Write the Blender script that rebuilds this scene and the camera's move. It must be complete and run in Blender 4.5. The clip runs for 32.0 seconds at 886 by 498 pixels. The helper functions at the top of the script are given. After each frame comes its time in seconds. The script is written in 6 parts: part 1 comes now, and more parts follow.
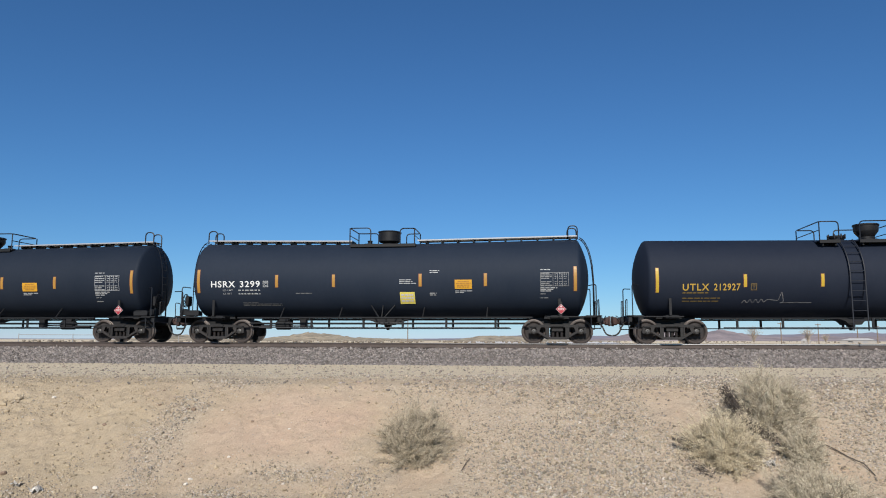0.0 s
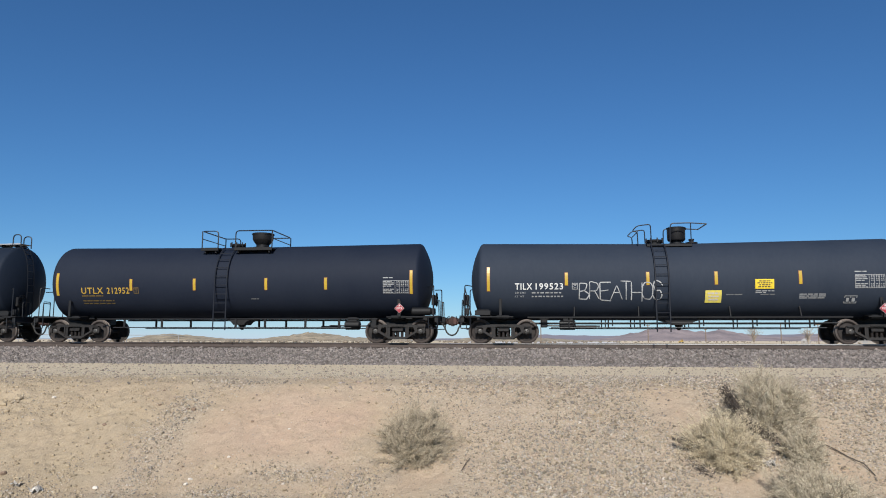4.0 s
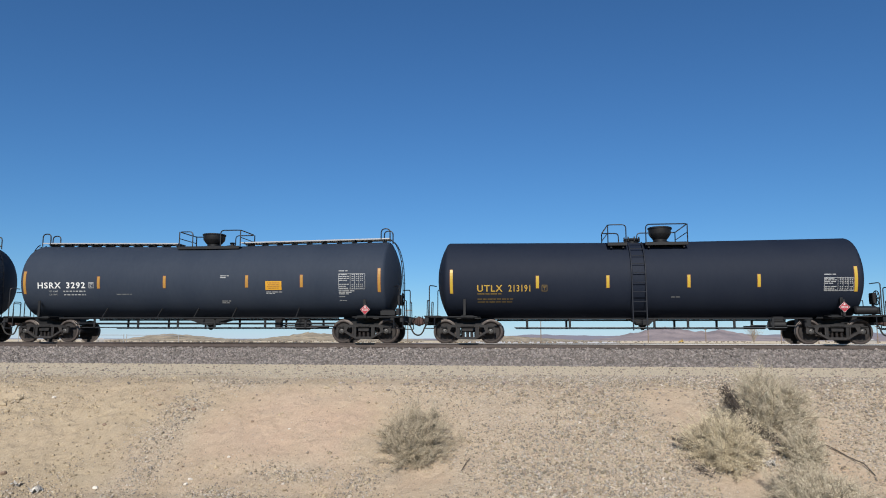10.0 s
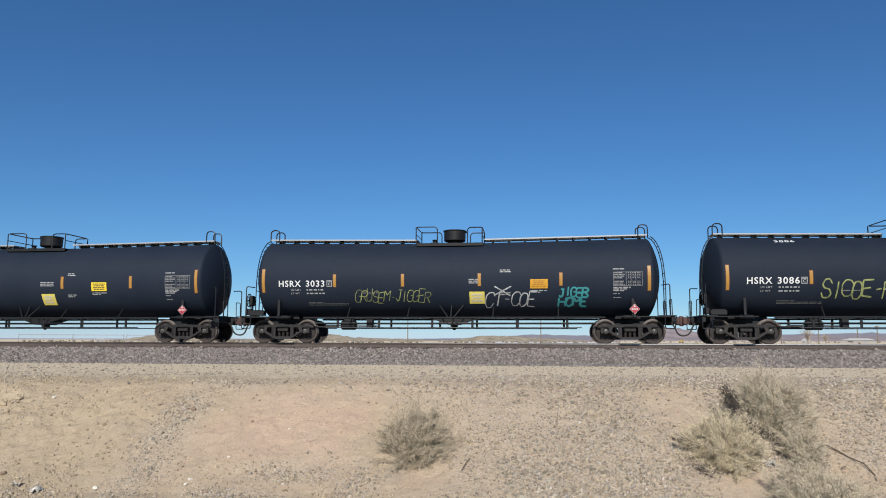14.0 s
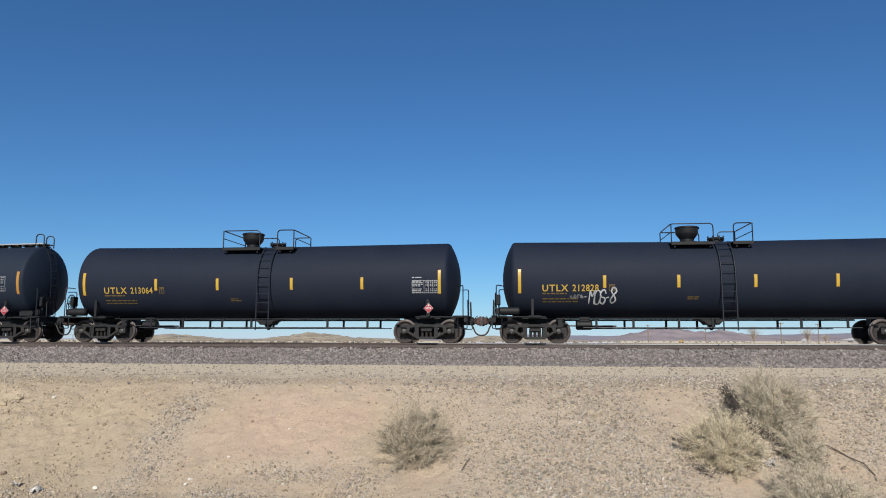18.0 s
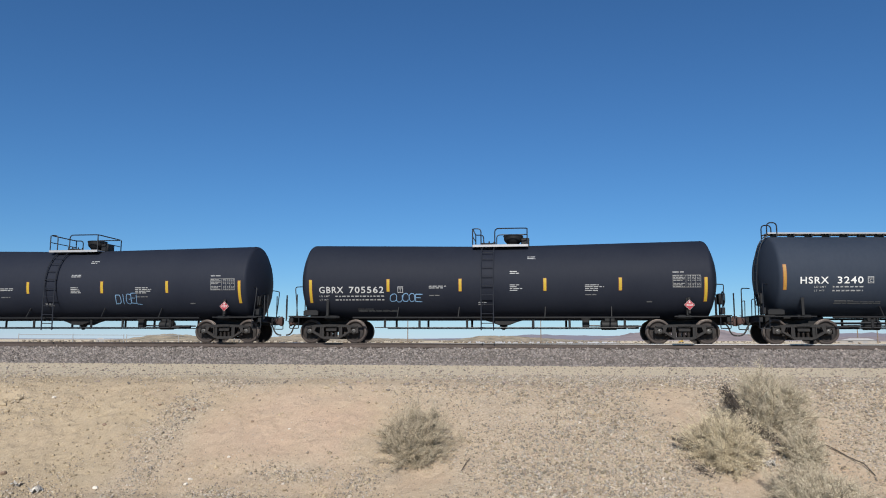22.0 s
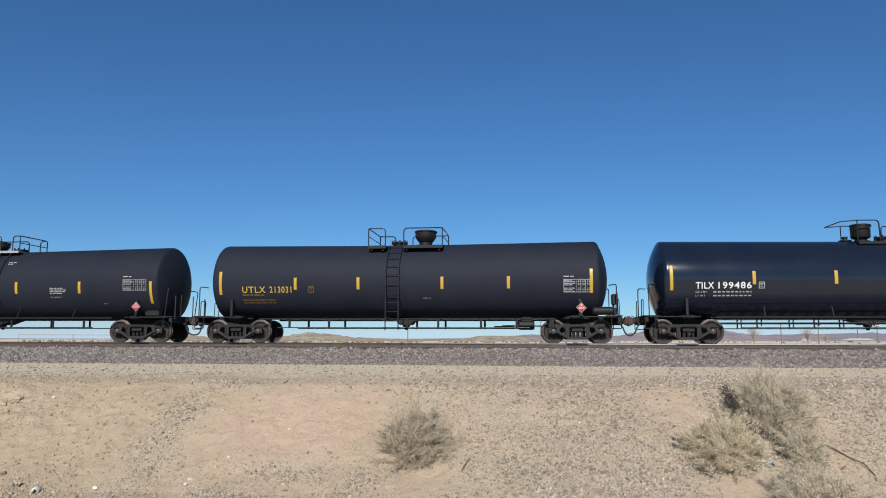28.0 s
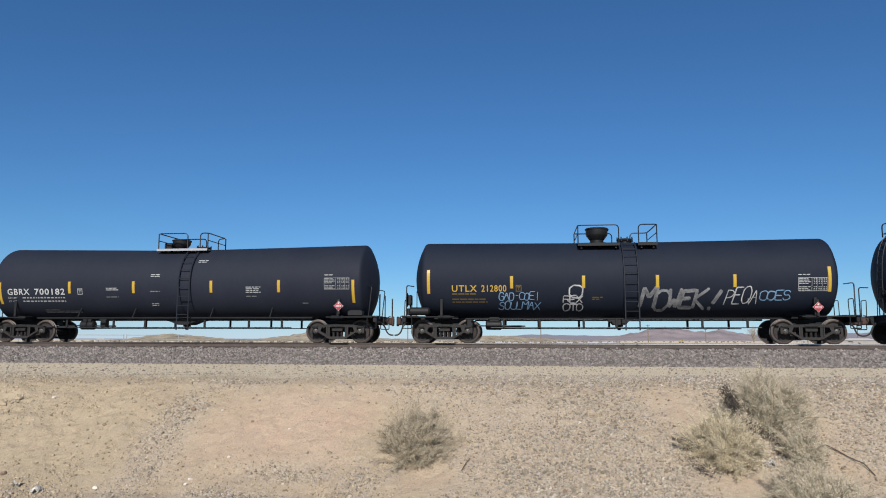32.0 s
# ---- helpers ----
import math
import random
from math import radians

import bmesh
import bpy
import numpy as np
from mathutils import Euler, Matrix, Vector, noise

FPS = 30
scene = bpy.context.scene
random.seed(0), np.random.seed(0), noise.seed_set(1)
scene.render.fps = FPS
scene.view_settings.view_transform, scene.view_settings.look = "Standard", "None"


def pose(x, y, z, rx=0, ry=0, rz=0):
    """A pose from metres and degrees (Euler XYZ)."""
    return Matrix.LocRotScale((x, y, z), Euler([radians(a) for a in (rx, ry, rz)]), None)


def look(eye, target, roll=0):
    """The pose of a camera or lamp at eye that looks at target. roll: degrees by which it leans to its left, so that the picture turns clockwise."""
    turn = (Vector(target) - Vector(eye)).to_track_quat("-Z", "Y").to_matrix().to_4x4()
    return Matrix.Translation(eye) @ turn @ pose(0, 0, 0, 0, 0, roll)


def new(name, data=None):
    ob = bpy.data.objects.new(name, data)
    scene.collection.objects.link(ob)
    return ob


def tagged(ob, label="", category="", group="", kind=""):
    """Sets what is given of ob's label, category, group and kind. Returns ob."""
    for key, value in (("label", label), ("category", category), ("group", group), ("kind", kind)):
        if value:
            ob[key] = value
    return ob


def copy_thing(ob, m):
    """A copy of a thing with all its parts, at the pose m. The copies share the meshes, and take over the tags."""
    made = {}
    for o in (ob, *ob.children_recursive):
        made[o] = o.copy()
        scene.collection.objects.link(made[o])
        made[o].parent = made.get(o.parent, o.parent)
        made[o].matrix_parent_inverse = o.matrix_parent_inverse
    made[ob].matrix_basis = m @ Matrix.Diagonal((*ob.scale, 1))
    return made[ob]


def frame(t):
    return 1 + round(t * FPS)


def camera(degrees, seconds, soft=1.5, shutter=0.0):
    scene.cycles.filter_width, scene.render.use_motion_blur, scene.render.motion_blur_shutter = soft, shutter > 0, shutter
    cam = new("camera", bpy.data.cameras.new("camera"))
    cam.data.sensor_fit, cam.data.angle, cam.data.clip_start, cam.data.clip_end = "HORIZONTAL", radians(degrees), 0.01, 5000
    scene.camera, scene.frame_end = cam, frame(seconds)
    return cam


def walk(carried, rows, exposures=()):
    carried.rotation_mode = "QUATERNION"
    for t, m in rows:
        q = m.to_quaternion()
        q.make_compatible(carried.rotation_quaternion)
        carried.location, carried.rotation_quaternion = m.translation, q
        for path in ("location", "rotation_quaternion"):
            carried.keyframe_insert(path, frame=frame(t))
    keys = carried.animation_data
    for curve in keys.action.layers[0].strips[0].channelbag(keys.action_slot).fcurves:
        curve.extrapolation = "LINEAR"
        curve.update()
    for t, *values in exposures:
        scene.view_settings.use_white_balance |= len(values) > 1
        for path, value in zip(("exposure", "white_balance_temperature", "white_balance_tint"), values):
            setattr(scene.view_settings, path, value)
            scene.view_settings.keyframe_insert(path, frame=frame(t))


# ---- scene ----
# The path of the camera: it stands still on a tripod beside the line.
cam = camera(63.37, 32.0, soft=1.0)
EYE = (0.0, -29.74, 0.122)
PSI, TILT = radians(6.736), radians(7.225)
AIM = (EYE[0] - math.sin(PSI) * math.cos(TILT), EYE[1] + math.cos(PSI) * math.cos(TILT), EYE[2] + math.sin(TILT))
walk(cam, [(0.0, look(EYE, AIM, 0.137)), (32.0, look(EYE, AIM, 0.137))], exposures=[(0.0, 0.14), (32.0, 0.14)])


def travel(t):
    """Metres that the train has rolled since the start."""
    return 15.1957 * t + 0.016191 * t * t - 0.00005151 * t ** 3


# ---- world and sun ----
SUN_UP, SUN_SIDE = radians(34), radians(0.5)
world = bpy.data.worlds.new("world")
scene.world = world
world.use_nodes = True
wn = world.node_tree
sky = wn.nodes.new("ShaderNodeTexSky")
sky.sky_type = "NISHITA"
sky.sun_disc = False
sky.sun_elevation = SUN_UP
sky.sun_rotation = math.pi - SUN_SIDE
sky.altitude = 700.0
sky.air_density = 1.0
sky.dust_density = 0.5
sky.ozone_density = 2.0
wn.nodes["Background"].inputs["Strength"].default_value = 0.060
tint = wn.nodes.new("ShaderNodeMix")
tint.data_type, tint.blend_type = "RGBA", "MULTIPLY"
tint.inputs["Factor"].default_value = 1.0
tint.inputs["B"].default_value = (0.505, 0.955, 1.385, 1)
wn.links.new(sky.outputs["Color"], tint.inputs["A"])
# pale haze all round the horizon
where = wn.nodes.new("ShaderNodeTexCoord")
parts_ = wn.nodes.new("ShaderNodeSeparateXYZ")
wn.links.new(where.outputs["Generated"], parts_.inputs["Vector"])
height = wn.nodes.new("ShaderNodeMath")
height.operation = "MULTIPLY"
height.inputs[1].default_value = -26.0
wn.links.new(parts_.outputs["Z"], height.inputs[0])
thin = wn.nodes.new("ShaderNodeMath")
thin.operation = "EXPONENT"
wn.links.new(height.outputs[0], thin.inputs[0])
thin.use_clamp = True
haze = wn.nodes.new("ShaderNodeMix")
haze.data_type, haze.blend_type = "RGBA", "ADD"
haze.inputs["B"].default_value = (4.2, 2.9, 4.0, 1)
wn.links.new(thin.outputs[0], haze.inputs["Factor"])
wn.links.new(tint.outputs["Result"], haze.inputs["A"])
wn.links.new(haze.outputs["Result"], wn.nodes["Background"].inputs["Color"])

sun_data = bpy.data.lights.new("sun", "SUN")
sun_data.energy, sun_data.angle, sun_data.color = 5.0, radians(0.53), (1.0, 0.95, 0.87)
sun = new("sun", sun_data)
toward = Vector((math.sin(SUN_SIDE) * math.cos(SUN_UP), -math.cos(SUN_SIDE) * math.cos(SUN_UP), math.sin(SUN_UP)))
sun.matrix_world = Matrix.Translation((20, -60, 60)) @ toward.to_track_quat("Z", "Y").to_matrix().to_4x4()


# ---- materials ----
def surface(name, base, second, rough=0.6, metal=0.0, scale=3.0, fine=40.0, amount=0.5, bump=0.0, bump_scale=60.0, island=0.0, spread=0.0, rough_spread=0.12, stretch=(1, 1, 1), shine=0.5, hues=0.0):
    """A procedural material: two colours mixed by broad and fine noise, with uneven gloss and relief."""
    m = bpy.data.materials.new(name)
    m.use_nodes = True
    nt = m.node_tree
    bsdf = nt.nodes["Principled BSDF"]
    co = nt.nodes.new("ShaderNodeTexCoord")
    mp = nt.nodes.new("ShaderNodeMapping")
    mp.inputs["Scale"].default_value = stretch
    nt.links.new(co.outputs["Object"], mp.inputs["Vector"])
    n1 = nt.nodes.new("ShaderNodeTexNoise")
    n1.inputs["Scale"].default_value = scale
    n1.inputs["Detail"].default_value = 5
    n2 = nt.nodes.new("ShaderNodeTexNoise")
    n2.inputs["Scale"].default_value = fine
    n2.inputs["Detail"].default_value = 3
    for n in (n1, n2):
        nt.links.new(mp.outputs["Vector"], n.inputs["Vector"])
    add = nt.nodes.new("ShaderNodeMath")
    add.operation = "MULTIPLY_ADD"
    add.inputs[1].default_value = 0.45
    nt.links.new(n2.outputs["Fac"], add.inputs[0])
    nt.links.new(n1.outputs["Fac"], add.inputs[2])
    ramp = nt.nodes.new("ShaderNodeMapRange")
    ramp.inputs["From Min"].default_value = 0.5
    ramp.inputs["From Max"].default_value = 0.95
    ramp.inputs["To Max"].default_value = amount
    nt.links.new(add.outputs[0], ramp.inputs["Value"])
    mix = nt.nodes.new("ShaderNodeMix")
    mix.data_type = "RGBA"
    mix.inputs["A"].default_value = (*base, 1)
    mix.inputs["B"].default_value = (*second, 1)
    nt.links.new(ramp.outputs["Result"], mix.inputs["Factor"])
    colour = mix.outputs["Result"]
    if island or spread:
        hsv = nt.nodes.new("ShaderNodeHueSaturation")
        rng = nt.nodes.new("ShaderNodeMapRange")
        w = island or spread
        rng.inputs["To Min"].default_value, rng.inputs["To Max"].default_value = 1 - w, 1 + w
        if island:
            src = nt.nodes.new("ShaderNodeNewGeometry").outputs["Random Per Island"]
        else:
            src = nt.nodes.new("ShaderNodeObjectInfo").outputs["Random"]
        nt.links.new(src, rng.inputs["Value"])
        nt.links.new(rng.outputs["Result"], hsv.inputs["Value"])
        if hues:
            # every piece has its own tint and saturation as well
            dice = nt.nodes.new("ShaderNodeTexWhiteNoise")
            dice.noise_dimensions = "1D"
            nt.links.new(src, dice.inputs["W"])
            split = nt.nodes.new("ShaderNodeSeparateColor")
            nt.links.new(dice.outputs["Color"], split.inputs["Color"])
            for k, low, high, socket in (("Red", 0.5 - 0.03 * hues, 0.5 + 0.015 * hues, "Hue"), ("Green", 1 - 0.75 * hues, 1 + 0.25 * hues, "Saturation")):
                r = nt.nodes.new("ShaderNodeMapRange")
                r.inputs["To Min"].default_value, r.inputs["To Max"].default_value = low, high
                nt.links.new(split.outputs[k], r.inputs["Value"])
                nt.links.new(r.outputs["Result"], hsv.inputs[socket])
        nt.links.new(colour, hsv.inputs["Color"])
        colour = hsv.outputs["Color"]
    nt.links.new(colour, bsdf.inputs["Base Color"])
    rr = nt.nodes.new("ShaderNodeMapRange")
    rr.inputs["To Min"].default_value, rr.inputs["To Max"].default_value = max(0.03, rough - rough_spread), min(1.0, rough + rough_spread)
    nt.links.new(n1.outputs["Fac"], rr.inputs["Value"])
    nt.links.new(rr.outputs["Result"], bsdf.inputs["Roughness"])
    bsdf.inputs["Metallic"].default_value = metal
    bsdf.inputs["Specular IOR Level"].default_value = shine
    if bump:
        nb = nt.nodes.new("ShaderNodeTexNoise")
        nb.inputs["Scale"].default_value = bump_scale
        nb.inputs["Detail"].default_value = 4
        nt.links.new(mp.outputs["Vector"], nb.inputs["Vector"])
        bp = nt.nodes.new("ShaderNodeBump")
        bp.inputs["Strength"].default_value = bump
        bp.inputs["Distance"].default_value = 0.02
        nt.links.new(nb.outputs["Fac"], bp.inputs["Height"])
        nt.links.new(bp.outputs["Normal"], bsdf.inputs["Normal"])
    return m


MAT_TANK = surface("dark_slate_tank_paint", (0.0205, 0.0285, 0.0450), (0.0310, 0.0395, 0.0565), 0.68, scale=0.7, fine=9, amount=0.7, bump=0.03, bump_scale=4, stretch=(1, 1, 0.3), spread=0.1, shine=0.14)
MAT_TANK_GREEN = surface("dark_blue_green_tank_paint", (0.0100, 0.0158, 0.0275), (0.0160, 0.0220, 0.0345), 0.68, scale=0.7, fine=9, amount=0.7, bump=0.03, bump_scale=4, stretch=(1, 1, 0.3), spread=0.1, shine=0.14)
MAT_TANK_BLACK = surface("satin_black_tank_paint", (0.0090, 0.0130, 0.0242), (0.0142, 0.0188, 0.0305), 0.68, scale=0.7, fine=9, amount=0.7, bump=0.03, bump_scale=4, stretch=(1, 1, 0.3), spread=0.1, shine=0.14)
MAT_TANK_WARM = surface("dusty_black_tank_paint", (0.0122, 0.0150, 0.0248), (0.0180, 0.0214, 0.0316), 0.68, scale=0.7, fine=9, amount=0.7, bump=0.03, bump_scale=4, stretch=(1, 1, 0.3), spread=0.1, shine=0.14)
MAT_TANK_GLOSS = surface("glossy_black_paint", (0.0062, 0.0100, 0.0205), (0.012, 0.016, 0.025), 0.14, scale=0.8, fine=8, amount=0.4, rough_spread=0.04)
MAT_FRAME = surface("dusty_black_steel", (0.0042, 0.0050, 0.0068), (0.0125, 0.0122, 0.0132), 0.6, scale=2.5, fine=30, amount=0.7, bump=0.1, spread=0.15, shine=0.3)
MAT_PIPE = surface("black_railing_paint", (0.0060, 0.0080, 0.0125), (0.016, 0.016, 0.0185), 0.5, scale=4, fine=40, amount=0.4, shine=0.35)
MAT_LADDER = surface("slate_ladder_paint", (0.0105, 0.0130, 0.0205), (0.022, 0.0245, 0.031), 0.55, scale=4, fine=40, amount=0.5, shine=0.3)
MAT_TRUCK = surface("grimy_cast_steel", (0.0055, 0.0050, 0.0052), (0.030, 0.0245, 0.023), 0.75, scale=7, fine=45, amount=0.8, bump=0.3, bump_scale=70, spread=0.25)
MAT_CAP = surface("worn_bearing_cap", (0.07, 0.068, 0.066), (0.035, 0.032, 0.03), 0.5, metal=0.3, scale=12, fine=50)
# Grimy cast steel with shade put into its colour, for upper members and bolsters.
MAT_SHADED_CAST = surface("grimy_shaded_casting", (0.0042, 0.0042, 0.0050), (0.017, 0.0145, 0.0135), 0.6, scale=6, fine=45, amount=0.8, bump=0.2, bump_scale=60, shine=0.35)
MAT_RUST = surface("rusty_cast_iron", (0.065, 0.032, 0.027), (0.03, 0.022, 0.021), 0.85, scale=6, fine=50, amount=0.8, bump=0.4, spread=0.35)
MAT_TREAD = surface("worn_wheel_steel", (0.12, 0.10, 0.09), (0.07, 0.055, 0.048), 0.5, metal=0.5, scale=8, fine=50)
MAT_WHEEL = surface("rusty_wheel_plate", (0.021, 0.0150, 0.0135), (0.0085, 0.0075, 0.0078), 0.75, scale=5, fine=40, amount=0.8, bump=0.2, spread=0.2)
MAT_RIM = surface("brown_wheel_rim", (0.050, 0.037, 0.032), (0.026, 0.020, 0.018), 0.65, scale=8, fine=50)
MAT_WALK = surface("galvanised_walkway", (0.36, 0.37, 0.39), (0.22, 0.22, 0.23), 0.45, metal=0.2, scale=4, fine=30)
MAT_RUBBER = surface("black_rubber_hose", (0.02, 0.02, 0.02), (0.05, 0.045, 0.04), 0.7, scale=8, fine=50)
MAT_WHITE = surface("white_stencil_paint", (0.60, 0.61, 0.61), (0.45, 0.44, 0.42), 0.6, scale=5, fine=60, amount=0.5)
MAT_STENCIL_SOFT = surface("softened_white_stencil", (0.42, 0.43, 0.44), (0.3, 0.3, 0.3), 0.6, scale=6, fine=60, amount=0.6)
MAT_GREY_WHITE = surface("faded_white_stencil", (0.30, 0.31, 0.32), (0.2, 0.2, 0.2), 0.6, scale=6, fine=60, amount=0.6)
MAT_FADED = surface("worn_white_stencil", (0.20, 0.205, 0.21), (0.1, 0.1, 0.1), 0.6, scale=6, fine=60, amount=0.6)
MAT_DIM = surface("dim_grey_stencil", (0.15, 0.155, 0.16), (0.08, 0.08, 0.08), 0.6, scale=6, fine=60, amount=0.6)
MAT_YELLOW = surface("yellow_stencil_paint", (0.40, 0.245, 0.03), (0.3, 0.19, 0.03), 0.6, scale=5, fine=60, amount=0.5)
MAT_DIM_YELLOW = surface("faded_yellow_stencil", (0.13, 0.082, 0.018), (0.06, 0.043, 0.016), 0.6, scale=6, fine=60, amount=0.6)
MAT_STRIPE = surface("yellow_reflective_tape", (0.42, 0.29, 0.025), (0.33, 0.21, 0.022), 0.4, scale=4, fine=50, amount=0.5)
MAT_TAPE_EDGE = surface("brown_tape_backing", (0.22, 0.07, 0.02), (0.12, 0.05, 0.02), 0.6, scale=6, fine=60)
MAT_STRIPE_OLD = surface("amber_reflective_tape", (0.34, 0.180, 0.028), (0.25, 0.128, 0.028), 0.45, scale=4, fine=50, amount=0.6)
MAT_PLATE_YELLOW = surface("yellow_plate", (0.68, 0.50, 0.025), (0.58, 0.40, 0.03), 0.5, scale=4, fine=40, amount=0.4)
MAT_PLATE_ORANGE = surface("orange_plate", (0.50, 0.25, 0.012), (0.40, 0.20, 0.015), 0.5, scale=4, fine=40, amount=0.4)
MAT_NOTICE = surface("dirty_yellow_notice", (0.70, 0.58, 0.08), (0.45, 0.4, 0.15), 0.6, scale=7, fine=40, amount=0.7)
MAT_RED = surface("red_placard", (0.30, 0.010, 0.025), (0.24, 0.018, 0.03), 0.5, scale=5, fine=40, amount=0.4)
MAT_PLACARD_WHITE = surface("white_placard", (0.5, 0.47, 0.46), (0.42, 0.37, 0.37), 0.5, scale=5, fine=40, amount=0.4)
MAT_DARK_INK = surface("dark_ink", (0.04, 0.035, 0.03), (0.08, 0.06, 0.04), 0.6)
MAT_TAN_INK = surface("brown_ink", (0.30, 0.14, 0.02), (0.25, 0.12, 0.02), 0.6)
MAT_SPRAY_WHITE = surface("white_spray_paint", (0.46, 0.47, 0.48), (0.14, 0.145, 0.155), 0.7, scale=4, fine=18, amount=0.9)
MAT_SPRAY_GREY = surface("pale_grey_spray_paint", (0.21, 0.215, 0.225), (0.06, 0.062, 0.07), 0.7, scale=4, fine=18, amount=1.0)
MAT_SPRAY_BLUE = surface("light_blue_spray_paint", (0.16, 0.30, 0.48), (0.08, 0.14, 0.22), 0.6, scale=5, fine=30, amount=0.6)
MAT_SPRAY_TEAL = surface("teal_spray_paint", (0.03, 0.25, 0.27), (0.03, 0.12, 0.14), 0.6, scale=5, fine=30, amount=0.6)
MAT_SPRAY_LIME = surface("yellow_green_spray_paint", (0.30, 0.33, 0.115), (0.06, 0.075, 0.04), 0.7, scale=4, fine=18, amount=1.0)
MAT_RAIL = surface("rusty_rail_steel", (0.066, 0.047, 0.039), (0.036, 0.027, 0.023), 0.75, scale=2, fine=40, amount=0.8, bump=0.2)
MAT_RAILHEAD = surface("polished_rail_head", (0.78, 0.77, 0.76), (0.6, 0.58, 0.56), 0.14, metal=1.0, scale=1.0, fine=20, amount=0.4, rough_spread=0.05, stretch=(0.2, 1, 1))


def rail_head_material():
    """The worn side of the rail head: a bright glint painted into its colour, dull and brown farther along."""
    m = surface("worn_rail_head_glint", (0.62, 0.60, 0.58), (0.48, 0.45, 0.43), 0.32, scale=1.0, fine=20, amount=0.4, stretch=(0.2, 1, 1))
    nt = m.node_tree
    bsdf = nt.nodes["Principled BSDF"]
    bsdf.inputs["Metallic"].default_value = 0.25
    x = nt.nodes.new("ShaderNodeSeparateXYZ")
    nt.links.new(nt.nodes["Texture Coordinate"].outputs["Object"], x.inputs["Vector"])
    # painted glint: dull brown turns to bright steel towards +x
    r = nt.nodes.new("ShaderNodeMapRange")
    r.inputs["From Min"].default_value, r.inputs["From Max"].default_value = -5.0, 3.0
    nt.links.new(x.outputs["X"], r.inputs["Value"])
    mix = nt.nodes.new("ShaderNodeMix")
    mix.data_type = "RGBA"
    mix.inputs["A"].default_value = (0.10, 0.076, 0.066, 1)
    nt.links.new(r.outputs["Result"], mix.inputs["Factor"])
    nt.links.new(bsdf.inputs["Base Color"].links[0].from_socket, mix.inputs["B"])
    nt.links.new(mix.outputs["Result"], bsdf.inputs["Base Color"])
    return m


MAT_HEAD_SIDE = rail_head_material()
MAT_TIE = surface("weathered_timber_sleeper", (0.03, 0.025, 0.022), (0.07, 0.058, 0.05), 0.9, scale=6, fine=50, amount=0.8, bump=0.5, spread=0.25)
MAT_BALLAST = surface("grey_ballast_stone", (0.135, 0.116, 0.106), (0.275, 0.240, 0.218), 0.9, scale=6, fine=40, amount=0.8, bump=0.3, bump_scale=50, island=0.5, hues=0.35)
MAT_BED = surface("ballast_bed", (0.095, 0.083, 0.076), (0.19, 0.166, 0.150), 0.95, scale=14, fine=60, amount=1.0, bump=1.0, bump_scale=25)
MAT_PEBBLE = surface("desert_gravel", (0.25, 0.208, 0.152), (0.44, 0.37, 0.276), 0.95, scale=9, fine=40, amount=0.9, bump=0.2, island=0.46, hues=0.6, shine=0.2)
MAT_COBBLE = surface("brown_grey_stones", (0.20, 0.16, 0.13), (0.34, 0.285, 0.23), 0.95, scale=9, fine=40, amount=0.9, bump=0.3, island=0.42, hues=0.5, shine=0.2)
MAT_CLOD = surface("dry_earth_clods", (0.335, 0.268, 0.18), (0.44, 0.355, 0.245), 0.95, scale=14, fine=60, amount=0.9, bump=0.6, island=0.25)
MAT_TWIG = surface("dry_brown_twigs", (0.25, 0.205, 0.150), (0.37, 0.31, 0.235), 0.9, scale=10, fine=60, amount=0.8, island=0.3, shine=0.2)
MAT_DEAD = surface("dark_dead_wood", (0.05, 0.04, 0.033), (0.14, 0.11, 0.09), 0.9, scale=10, fine=60)
MAT_SCRUB = surface("grey_green_dry_leaves", (0.46, 0.402, 0.295), (0.54, 0.475, 0.36), 0.9, scale=5, fine=50, amount=0.8, island=0.16, shine=0.15)
MAT_SCRUB_BROWN = surface("grey_brown_dry_leaves", (0.385, 0.330, 0.238), (0.47, 0.41, 0.305), 0.9, scale=5, fine=50, amount=0.8, island=0.2, shine=0.15)
MAT_SCRUB_TAN = surface("straw_coloured_dry_leaves", (0.55, 0.465, 0.318), (0.62, 0.54, 0.39), 0.9, scale=5, fine=50, amount=0.8, island=0.16, shine=0.15)
MAT_HILL = surface("tan_scrub_hill", (0.50, 0.40, 0.275), (0.13, 0.115, 0.08), 0.95, scale=0.09, fine=0.8, amount=1.0)
MAT_HILL_DARK = surface("brown_scrub_slope", (0.25, 0.205, 0.16), (0.15, 0.13, 0.10), 0.95, scale=0.02, fine=0.3, amount=0.9)
# Distance haze is mixed into the colours of these two mountain materials.
MAT_MOUNTAIN = surface("hazy_mauve_rock", (0.34, 0.275, 0.265), (0.19, 0.16, 0.165), 0.95, scale=0.012, fine=0.12, amount=1.0)
MAT_MOUNTAIN_FAR = surface("hazy_blue_mountain", (0.24, 0.22, 0.25), (0.2, 0.19, 0.22), 0.95, scale=0.004, fine=0.04, amount=0.8)
MAT_BARE = surface("pale_bare_branches", (0.30, 0.25, 0.20), (0.40, 0.34, 0.28), 0.9, scale=2, fine=20)
MAT_PLAYA = surface("pale_dry_lake_bed", (0.66, 0.63, 0.60), (0.56, 0.53, 0.50), 0.9, scale=0.02, fine=0.2, amount=0.7)
MAT_POLE = surface("weathered_pole_wood", (0.16, 0.12, 0.09), (0.25, 0.19, 0.14), 0.9, scale=2, fine=30)
